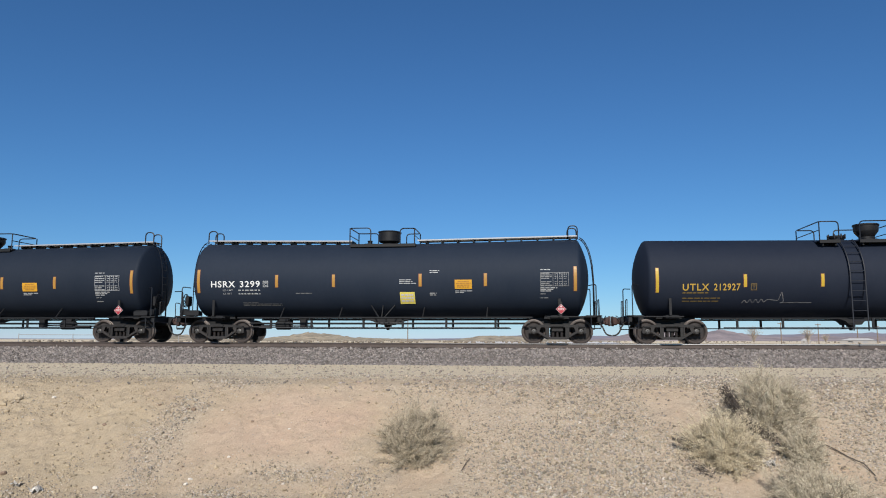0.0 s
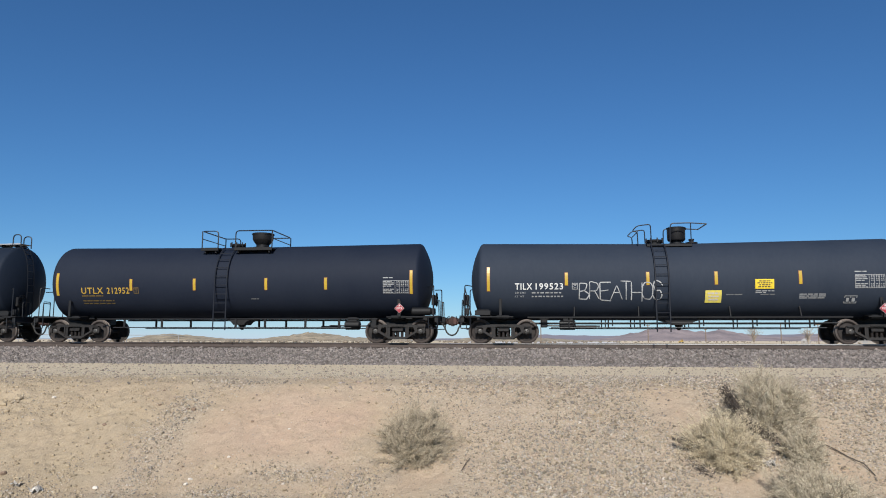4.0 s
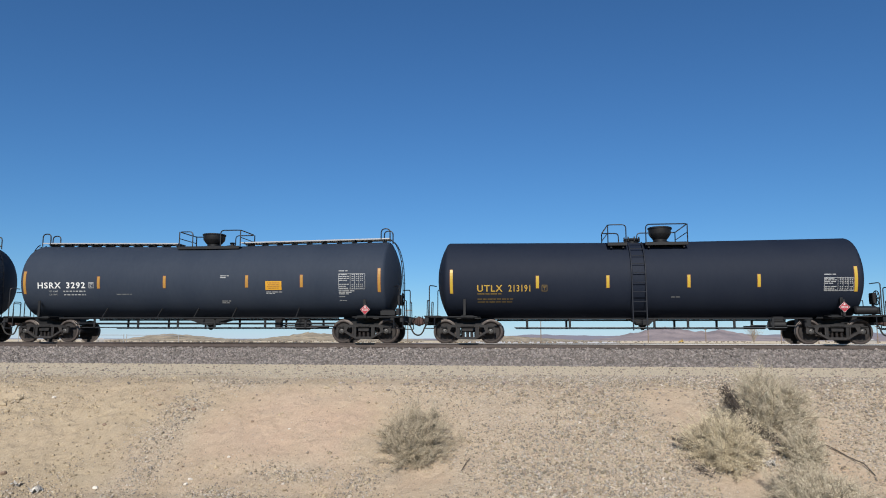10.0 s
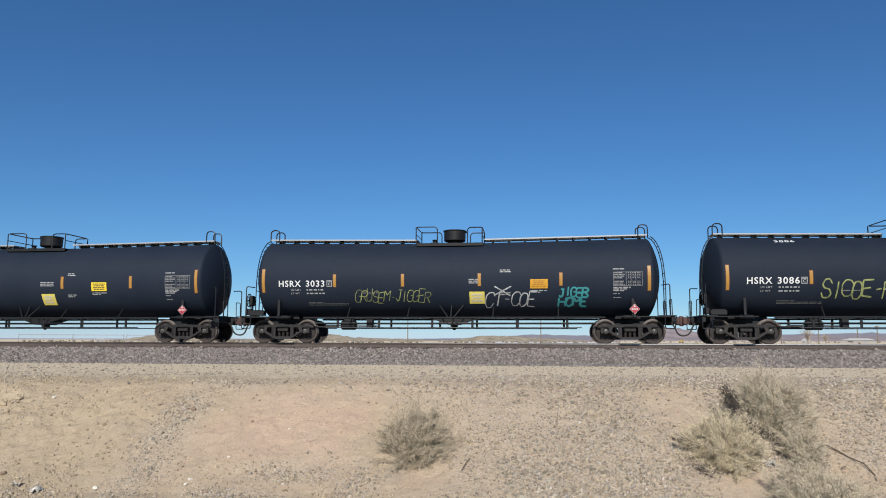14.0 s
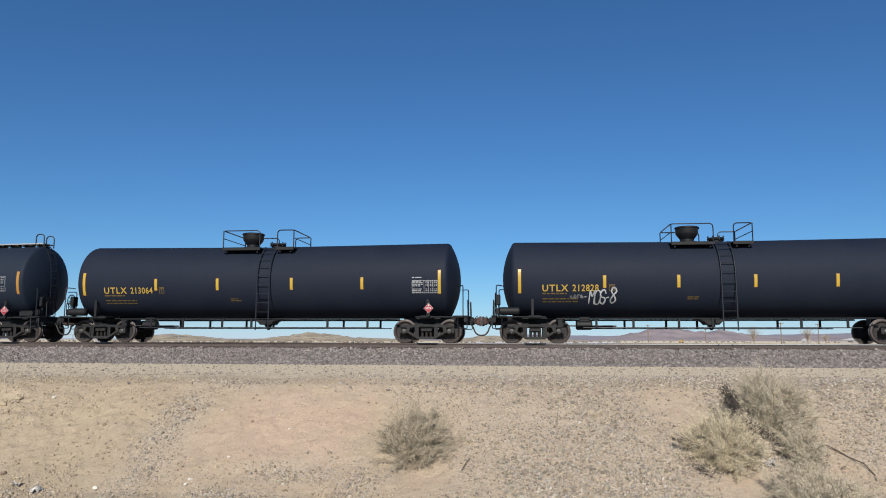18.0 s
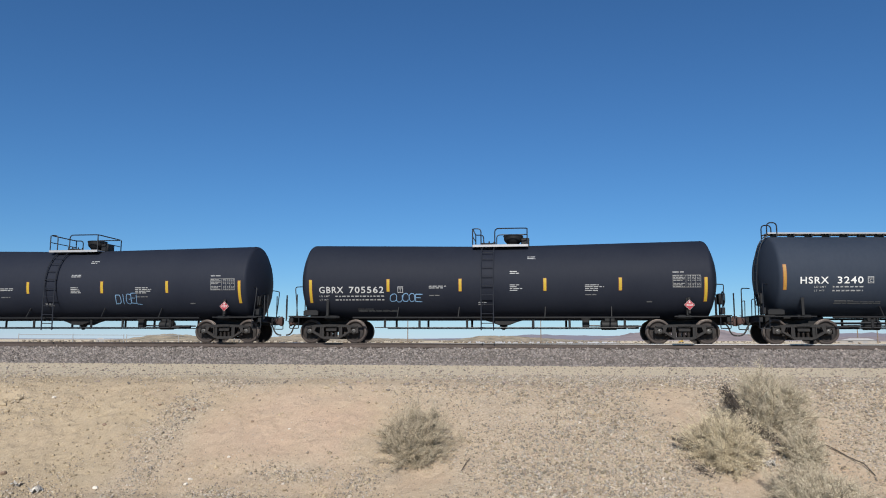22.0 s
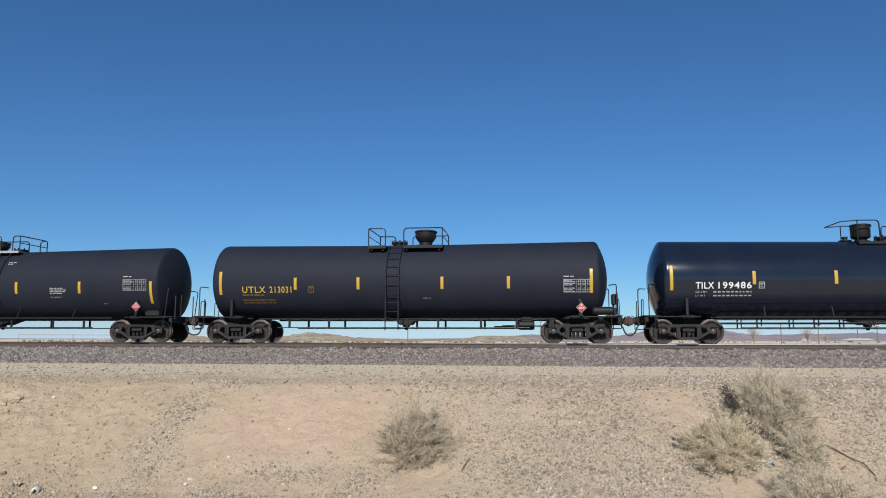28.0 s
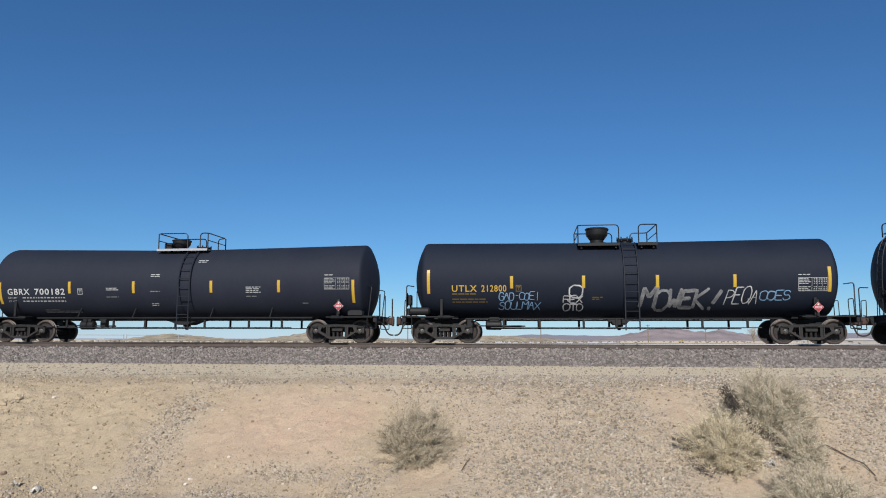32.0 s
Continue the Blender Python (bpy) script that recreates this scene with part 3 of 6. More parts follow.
RAIL = [(-0.076, -0.186), (0.076, -0.186), (0.076, -0.175), (0.02, -0.160), (0.009, -0.145), (0.009, -0.055), (0.03, -0.043), (0.037, -0.034), (0.037, -0.008), (0.028, 0.0), (-0.026, 0.0), (-0.036, -0.011), (-0.037, -0.034), (-0.03, -0.043), (-0.009, -0.055), (-0.009, -0.145), (-0.02, -0.160), (-0.076, -0.175)]
track = thing("railway_track", "single standard gauge track with rusty rails on sleepers", "railway track", pose(0, 0, 0), kind="structure")
for side in (-1, 1):
    s = Shape()
    n = len(RAIL)
    xs = (-600, -40, 0, 40, 600)
    for x in xs:
        s.v.extend([(x, y, z) for y, z in RAIL])
    for i in range(len(xs) - 1):
        for k in range(n):
            s.f.append((i * n + k, i * n + (k + 1) % n, (i + 1) * n + (k + 1) % n, (i + 1) * n + k))
            s.s.append(1 if k in (9, 10) else 2 if k in (8, 11) else 0)
    part("rail", s, [MAT_RAIL, MAT_RAILHEAD, MAT_HEAD_SIDE], track, "brown rusty rail with a worn head and painted glint", at=pose(0, side * 0.7545, 0))
tie = make_mesh("tie", Shape().box((0, 0, -0.29), (0.23, 2.45, 0.18), 0.015), MAT_TIE)
plate = make_mesh("tie_plate", Shape().box((0, 0, -0.192), (0.19, 0.36, 0.012), 0.003).box((0.05, -0.1, -0.178), (0.03, 0.05, 0.03), 0.004).box((-0.05, 0.1, -0.178), (0.03, 0.05, 0.03), 0.004), MAT_RAIL)
for i in range(92):
    x = -25.5 + i * 0.51 + random.uniform(-0.03, 0.03)
    ob = new("tie", tie)
    ob.parent = track
    ob.matrix_basis = pose(x, random.uniform(-0.06, 0.06), random.uniform(-0.012, 0.01), 0, 0, random.uniform(-0.8, 0.8))
    pl = new("tie_plate", plate)
    pl.parent = ob
    pl.matrix_basis = pose(0, -0.7545, 0)

# ---- gravel on the bank ----
def spots_over(rng, n, d0, d1, power=1.0):
    """Random places on the bank, spread over the part that lies before the camera."""
    d = d0 + (d1 - d0) * rng.uniform(0, 1, n) ** power
    return rng.uniform(-0.86, 0.54, n) * d, d - 29.74


def stony(x, y):
    """How thick the stones lie, from 0 to 1."""
    ragged = rough_noise(x * 2.0, y * 1.6, 5, 71)
    k = 0.15 + 0.30 * ragged + np.clip((x + 1.6 + 2.0 * ragged) / 1.4, 0, 1) * 0.60
    for sx, sy, wide, deep in STONY:
        k = np.maximum(k, 0.85 * np.exp(-((x - sx) / wide) ** 2 - ((y - sy) / deep) ** 2) + 0.8 * ragged - 0.1)
    for sx, sy, wide, deep, pink in BARE:
        k = k * (1 - 0.93 * np.clip((1.5 + 2.2 * ragged) * np.exp(-(((x - sx) / wide) ** 2 + ((y - sy) / deep) ** 2) ** 1.2), 0, 1))
    return np.clip(k, 0.025, 0.95)


rng = np.random.default_rng(11)
px, py = spots_over(rng, 230000, 7.2, 13.5, 1.25)
thick = stony(px, py)
keep = rng.uniform(0, 1, len(px)) < thick * np.clip((-15.5 - py) / 4.0, 0.0, 1)
px, py, thick = px[keep], py[keep], thick[keep]
size = 0.010 + (0.015 + 0.026 * thick) * rng.uniform(0, 1, len(px)) ** 1.7
size = np.where(rng.uniform(0, 1, len(px)) < 0.015, size + rng.uniform(0.01, 0.03, len(px)), size)
tagged(stones("gravel", np.stack([px, py, ground_height(px, py) + size * 0.18], -1), size, MAT_PEBBLE, 12, 0.85, True), "scattered tan, grey and white desert gravel", "gravel", kind="stuff")

# larger stones along the crest, and a sprinkling on the shoulder
rng = np.random.default_rng(13)
px, py = spots_over(rng, 5200, 9.7, 11.6)
keep = (rng.uniform(0, 1, len(px)) < np.exp(-((py + 19.3 + 0.2 * np.sin(px)) / 0.35) ** 2) * np.where(px > -2.6, 0.7, 0.2))
qx, qy = spots_over(rng, 3600, 11.0, 26.0, 0.8)
px, py = np.concatenate([px[keep], qx]), np.concatenate([py[keep], qy])
size = 0.018 + 0.045 * rng.uniform(0, 1, len(px)) ** 3.0
tagged(stones("crest_stones", np.stack([px, py, ground_height(px, py) + size * 0.15], -1), size, MAT_COBBLE, 14, 0.7), "larger brown and grey stones along the crest", "gravel", kind="stuff")

# clods of dry earth on the bank
rng = np.random.default_rng(15)
px, py = spots_over(rng, 60000, 7.2, 10.8)
keep = rng.uniform(0, 1, len(px)) < np.clip(0.12 + 0.9 * rough_noise(px * 1.1, py * 1.1, 4, 91) + 0.25 * (px < -4.9) - 0.15 * (px > -1.6), 0.02, 1)
px, py = px[keep], py[keep]
size = 0.010 + 0.05 * rng.uniform(0, 1, len(px)) ** np.where(px < -4.9, 6.0, 9.0)
tagged(stones("earth_clods", np.stack([px, py, ground_height(px, py) + size * 0.1], -1), size, MAT_CLOD, 16, 0.8, True), "clods of dry tan earth on the bank", "earth", kind="stuff")

# ---- the tank cars ----
R = 1.53
HEAD_X = {"walkway": 7.74, "platform": 7.70, "hoop": 7.74, "grating": 7.87}
TANGENT, KNUCKLE, DISH = 7.70, 0.18, 2.88
TRUCK_X, AXLE_X, WHEEL_R = 6.96, 0.92, 0.465
# per kind: height of the tank's axis at the middle, rise towards the ends
AXIS = {"walkway": (2.585, 0.11), "platform": (2.535, 0.07), "hoop": (2.465, 0.10), "grating": (2.445, 0.125)}


def axis_z(kind, x):
    return AXIS[kind][0] + flare(kind, x)


def flare(kind, x):
    """The shell widens a little from the middle to the ends: its top rises and its belly stays level."""
    return 0.5 * AXIS[kind][1] * (math.sqrt(x * x + 0.09) - 0.3) / TANGENT


def top_z(kind, x):
    return axis_z(kind, x) + R + flare(kind, x)


def on_tank(kind, x, z, lift=0.004):
    """The point of the tank's near side at x and height z."""
    r = R + flare(kind, x) + lift
    h = max(-r, min(r, z - axis_z(kind, x)))
    return (x, -math.sqrt(r * r - h * h), z)


def tank_shape(kind):
    """A long cylinder, a little lower in the middle, with dished heads that turn over a tight knuckle."""
    s = Shape()
    head = [(KNUCKLE * math.sin(radians(a)), R - KNUCKLE + KNUCKLE * math.cos(radians(a))) for a in (12, 24, 36, 48, 60)]
    x0 = head[-1][0]
    for a in (25, 20, 15, 10, 5, 0):
        head.append((x0 + DISH * (math.cos(radians(a)) - math.cos(radians(30))), DISH * math.sin(radians(a))))
    e = HEAD_X[kind]
    rows_ = [(-e - x, r) for x, r in head[::-1]] + [(x, R) for x in np.linspace(-e, e, 15)] + [(e + x, r) for x, r in head]
    n = 72
    rows = []
    for x, r in rows_:
        zc = axis_z(kind, x)
        r = r * (1 + flare(kind, x) / R)
        if r < 0.01:
            rows.append([len(s.v)])
            s.v.append((x, 0, zc))
        else:
            rows.append(list(range(len(s.v), len(s.v) + n)))
            s.v.extend([(x, r * math.sin(2 * math.pi * k / n), zc + r * math.cos(2 * math.pi * k / n)) for k in range(n)])
    for a, b in zip(rows, rows[1:]):
        for k in range(n):
            j = (k + 1) % n
            s.f.append((a[0], b[k], b[j]) if len(a) == 1 else (a[k], b[0], a[j]) if len(b) == 1 else (a[k], b[k], b[j], a[j]))
            s.s.append(0)
    return s


WHEEL_PROFILE = [(-0.09, 0.0), (-0.09, 0.10), (-0.03, 0.115), (0.005, 0.17), (0.0, 0.33), (-0.055, 0.385), (-0.07, 0.40), (-0.07, WHEEL_R - 0.012), (-0.062, WHEEL_R), (0.03, WHEEL_R + 0.003), (0.042, WHEEL_R + 0.024), (0.06, WHEEL_R + 0.024), (0.066, WHEEL_R - 0.02), (0.066, 0.395), (0.05, 0.36), (0.045, 0.17), (0.08, 0.12), (0.08, 0.0)]
WHEEL_MESH = make_mesh("wheel", Shape().lathe(WHEEL_PROFILE, (0, 0, 0), "y", 32, [0, 0, 0, 0, 0, 2, 2, 1, 1, 1, 1, 1, 0, 0, 0, 0, 0]), [MAT_WHEEL, MAT_TREAD, MAT_RIM])
AXLE_ENDS = [(-1.09, 0.0), (-1.09, 0.075), (-1.075, 0.095), (-1.04, 0.095), (-1.03, 0.085), (-0.8, 0.085), (-0.72, 0.1), (-0.6, 0.085)]
AXLE_SHAPE = Shape().lathe(AXLE_ENDS + [(-a, r) for a, r in AXLE_ENDS[::-1]], (0, 0, 0), "y", 16, [1, 1, 1, 1] + [0] * 7 + [1] * 4)
for a in (90, 210, 330):
    AXLE_SHAPE.box((0.048 * math.cos(radians(a)), -1.096, 0.048 * math.sin(radians(a))), (0.034, 0.016, 0.034), 0.004)
AXLE_MESH = make_mesh("wheelset", AXLE_SHAPE, [MAT_WHEEL, MAT_CAP])


def side_frame_shape():
    """One cast truck side, outer face towards -y; x from its middle."""
    s = Shape()
    y0, y1 = -0.10, 0.06
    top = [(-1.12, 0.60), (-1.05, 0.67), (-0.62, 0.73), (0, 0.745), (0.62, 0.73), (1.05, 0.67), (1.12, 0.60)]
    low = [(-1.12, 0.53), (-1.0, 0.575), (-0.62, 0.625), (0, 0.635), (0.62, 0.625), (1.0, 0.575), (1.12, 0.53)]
    # slot 1: chord and columns, in the cast colour darkened for shade
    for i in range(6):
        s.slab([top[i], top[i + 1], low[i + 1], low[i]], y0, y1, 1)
    for k in (-1, 1):
        s.slab([(k * 1.12, 0.60), (k * 1.12, 0.40), (k * 1.04, 0.38), (k * 1.02, 0.58)], y0, y1)
        s.slab([(k * 0.80, 0.61), (k * 0.82, 0.40), (k * 0.74, 0.38), (k * 0.64, 0.63)], y0, y1)
        s.slab([(k * 0.76, 0.50), (k * 0.74, 0.38), (k * 0.36, 0.15), (k * 0.26, 0.15), (k * 0.34, 0.25)], y0, y1)
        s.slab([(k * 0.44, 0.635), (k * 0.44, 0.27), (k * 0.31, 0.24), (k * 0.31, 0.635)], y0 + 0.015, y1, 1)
    s.slab([(-0.36, 0.15), (-0.34, 0.25), (0.34, 0.25), (0.36, 0.15)], y0 - 0.01, y1 + 0.02)
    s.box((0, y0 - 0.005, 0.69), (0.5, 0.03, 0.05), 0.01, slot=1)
    for k in (-1, 1):
        # ribs along the slanting arms and lips round the windows
        s.slab([(k * 0.80, 0.46), (k * 0.78, 0.42), (k * 0.36, 0.17), (k * 0.31, 0.19)], y0 - 0.035, y0)
        s.slab([(k * 0.46, 0.64), (k * 0.46, 0.28), (k * 0.425, 0.27), (k * 0.425, 0.64)], y0 - 0.025, y0 + 0.02)
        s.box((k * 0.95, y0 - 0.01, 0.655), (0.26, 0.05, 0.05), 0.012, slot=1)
    return s


def spring_shape():
    prof = [(0.0, 0.0)]
    for i in range(6):
        z = i * 0.04
        prof += [(z, 0.045), (z + 0.01, 0.062), (z + 0.025, 0.062), (z + 0.035, 0.045)]
    return Shape().lathe(prof + [(0.24, 0.0)], (0, 0, 0), "z", 10)


SIDE_FRAME = make_mesh("side_frame", side_frame_shape(), [MAT_TRUCK, MAT_SHADED_CAST])
SPRING = make_mesh("spring", spring_shape(), MAT_WHEEL)
BOLSTER = make_mesh("bolster", Shape().box((0, 0, 0.55), (0.42, 2.0, 0.2), 0.03).box((0, 0, 0.69), (0.5, 0.9, 0.12), 0.02).box((0, -1.06, 0.52), (0.46, 0.12, 0.13), 0.02).box((0, 1.06, 0.52), (0.46, 0.12, 0.13), 0.02), MAT_SHADED_CAST)
BEARING = make_mesh("bearing_adapter", Shape().lathe([(-0.09, 0.0), (-0.09, 0.085), (-0.07, 0.115), (0.07, 0.125), (0.08, 0.0)], (0, 0, 0), "y", 16).box((0, 0, 0.12), (0.2, 0.15, 0.06), 0.015), MAT_TRUCK)
BRAKE_SHOE = make_mesh("brake_shoe", Shape().slab([(0.0, 0.32), (0.05, 0.34), (0.085, 0.5), (0.07, 0.66), (0.02, 0.68), (0.03, 0.5)], -0.05, 0.05), MAT_RUST)


def share(name, mesh, parent, at, label=""):
    ob = new(name, mesh)
    ob.parent = parent
    ob.matrix_basis = at
    return tagged(ob, label)


def add_running_gear(car):
    for k in (-1, 1):
        x = k * TRUCK_X
        truck = share("truck_bolster", BOLSTER, car, pose(x, 0, 0))
        for sy in (-1, 1):
            turn = 0 if sy < 0 else 180
            share("side_frame", SIDE_FRAME, truck, pose(0, sy * 1.0, 0, 0, 0, turn), "grimy cast steel side frame")
            for j in (-0.17, 0.0, 0.17):
                share("spring", SPRING, truck, pose(j, sy * 1.0, 0.24))
            for j in (-1, 1):
                share("bearing_adapter", BEARING, truck, pose(j * AXLE_X, sy * 0.98, WHEEL_R))
                share("brake_shoe", BRAKE_SHOE, truck, pose(j * (AXLE_X - 0.57 if j > 0 else AXLE_X - 0.57), sy * 0.76, 0, 0, 0, 0 if j > 0 else 180))
        for j in (-1, 1):
            ws = share("wheelset", AXLE_MESH, car, pose(x + j * AXLE_X, 0, WHEEL_R))
            for sy in (-1, 1):
                share("wheel", WHEEL_MESH, ws, pose(0, sy * 0.7545, 0, 0, 0, 0 if sy < 0 else 180), "rusty wheel with a bright worn tread")


def ladder(car, kind, x0, x1, bottom=0.5):
    """A side ladder that follows the tank's curve and hangs below it."""
    zc, r = axis_z(kind, (x0 + x1) / 2), R + 0.11
    path = [(r * math.cos(a), zc + r * math.sin(a)) for a in [radians(q) for q in range(62, -1, -8)]] + [(r + 0.005, 1.6), (r, bottom)]
    part_ob = part("ladder", Shape().tube([(x0, -y, z) for y, z in path], 0.026).tube([(x1, -y, z) for y, z in path], 0.026), MAT_LADDER, car, "black steel side ladder")
    length = [0]
    for a, b in zip(path, path[1:]):
        length.append(length[-1] + math.hypot(a[0] - b[0], a[1] - b[1]))
    k = 0.12
    while k < length[-1]:
        y, z = np.interp(k, length, [p[0] for p in path]), np.interp(k, length, [p[1] for p in path])
        part("rung", Shape().tube([(x0, -y, z), (x1, -y, z)], 0.016, 5), MAT_LADDER, part_ob)
        k += 0.37
    for a in (40, 5):
        q = radians(a)
        s = Shape()
        for x in (x0, x1):
            s.tube([(x, -(R - 0.01) * math.cos(q), zc + (R - 0.01) * math.sin(q)), (x, -r * math.cos(q), zc + r * math.sin(q))], 0.02, 5)
        part("ladder_bracket", s, MAT_LADDER, part_ob)


def guard_rail(car, xin, xout, y, z0, z1, drop=0.0):
    """A bent tube railing round the end of a platform."""
    path = [(xin, -y, z0), (xin, -y, z1), (xout, -y, z1), (xout, y, z1), (xin, y, z1), (xin, y, z0)]
    ob = part("guard_rail", Shape().tube(rounded(path, 0.16), 0.024), MAT_PIPE, car, "black bent tube railing")
    for sy in (-1, 1):
        part("post", Shape().tube([(xout, sy * y, z0 - drop), (xout, sy * y, z1)], 0.024), MAT_PIPE, ob)
    mid = (z0 + z1) / 2 + 0.05
    part("mid_rail", Shape().tube([(xout, -y, mid), (xout, y, mid)], 0.018), MAT_PIPE, ob)
    return ob


def bowl(car, x, z0, z1, r, name="valve_housing", square=False, bucket=False):
    h = z1 - z0
    if square:
        s = Shape().box((x, 0, z0 + h * 0.6), (2 * r, 1.7 * r, h * 0.75), 0.05).lathe([(0, r * 0.7), (h * 0.25, r * 0.7)], (x, 0, z0), "z", 20)
    elif bucket:
        s = Shape().lathe([(0, 0), (0, r * 0.6), (h * 0.16, r * 0.6), (h * 0.22, r * 0.9), (h * 0.28, r * 0.98), (h * 0.92, r), (h * 0.92, r * 1.06), (h * 0.98, r * 1.06), (h, r * 0.95), (h, 0)], (x, 0, z0), "z", 28)
    else:
        s = Shape().lathe([(0, 0), (0, r * 0.62), (h * 0.22, r * 0.62), (h * 0.30, r * 0.72), (h * 0.52, r * 0.96), (h * 0.60, r), (h * 0.9, r * 1.02), (h * 0.9, r * 1.08), (h * 0.97, r * 1.08), (h, r * 1.0), (h, 0)], (x, 0, z0), "z", 28)
    ob = part(name, s, MAT_FRAME, car, "black protective housing over the valves")
    part("flange", Shape().lathe([(0, 0), (0, r * 0.95), (0.06, r * 0.95), (0.06, 0)], (x, 0, z0 - 0.02), "z", 24), MAT_FRAME, ob)
    part("hinge", Shape().box((x + r * 1.0, 0, z1 - 0.06), (0.08, 0.2, 0.08), 0.015), MAT_FRAME, ob)
    return ob


def manway(car, x, z0, r=0.32):
    ob = part("manway", Shape().lathe([(0, 0), (0, r * 0.85), (0.10, r * 0.85), (0.10, r), (0.15, r * 1.05), (0.19, r * 0.98), (0.22, r * 0.4), (0.23, 0)], (x, 0, z0), "z", 24), MAT_FRAME, car, "bolted round manway hatch")
    for k in range(8):
        a = k * math.pi / 4 + 0.2
        c = (x + math.cos(a) * r * 0.98, math.sin(a) * r * 0.98)
        part("bolt", Shape().lathe([(0, 0.028), (0.17, 0.028), (0.19, 0.02), (0.19, 0)], (c[0], c[1], z0 + 0.07), "z", 6), MAT_FRAME, ob)
    return ob


def low_valve(car, x, z0):
    ob = part("vent_valve", Shape().lathe([(0, 0), (0, 0.16), (0.05, 0.24), (0.09, 0.24), (0.1, 0.1), (0.18, 0.08), (0.2, 0)], (x, 0, z0), "z", 16), MAT_FRAME, car)
    part("valve_cap", Shape().lathe([(0, 0), (0, 0.11), (0.06, 0.11), (0.08, 0)], (x, 0, z0 + 0.17), "z", 12), MAT_FRAME, ob)


def placard(car, kind, x, z):
    y = min(on_tank(kind, x, z + 0.2, 0)[1] - 0.10, -1.50)
    ob = part("placard_holder", Shape().box((x, y + 0.05, z - 0.02), (0.10, 0.05, 0.62), 0.01).box((x, y + 0.015, z), (0.26, 0.02, 0.26), 0.005, turn=Matrix.Rotation(radians(45), 4, "Y")), MAT_FRAME, car)
    t = Matrix.Rotation(radians(45), 4, "Y")
    part("placard_edge", Shape().box((x, y - 0.002, z), (0.28, 0.006, 0.28), 0.002, turn=t), MAT_PLACARD_WHITE, ob, "white edged diamond placard", smooth=False)
    part("placard_face", Shape().box((x, y - 0.009, z), (0.262, 0.005, 0.262), 0.002, turn=t), MAT_RED, ob, "red diamond placard face", smooth=False)
    part("placard_panel", Shape().box((x, y - 0.014, z), (0.22, 0.004, 0.075), 0.001), MAT_PLACARD_WHITE, ob, smooth=False)
    tagged(part("placard_text", Shape().box((x - 0.06, y - 0.018, z), (0.035, 0.003, 0.045), 0.001).box((x - 0.01, y - 0.018, z), (0.03, 0.003, 0.045), 0.001).box((x + 0.05, y - 0.018, z), (0.05, 0.003, 0.045), 0.001), MAT_RED, ob, smooth=False), kind="stuff")
    part("placard_mark", Shape().slab([(x - 0.035, z + 0.075), (x + 0.035, z + 0.075), (x + 0.03, z + 0.12), (x, z + 0.15), (x - 0.03, z + 0.115)], y - 0.017, y - 0.013), MAT_PLACARD_WHITE, ob, smooth=False)


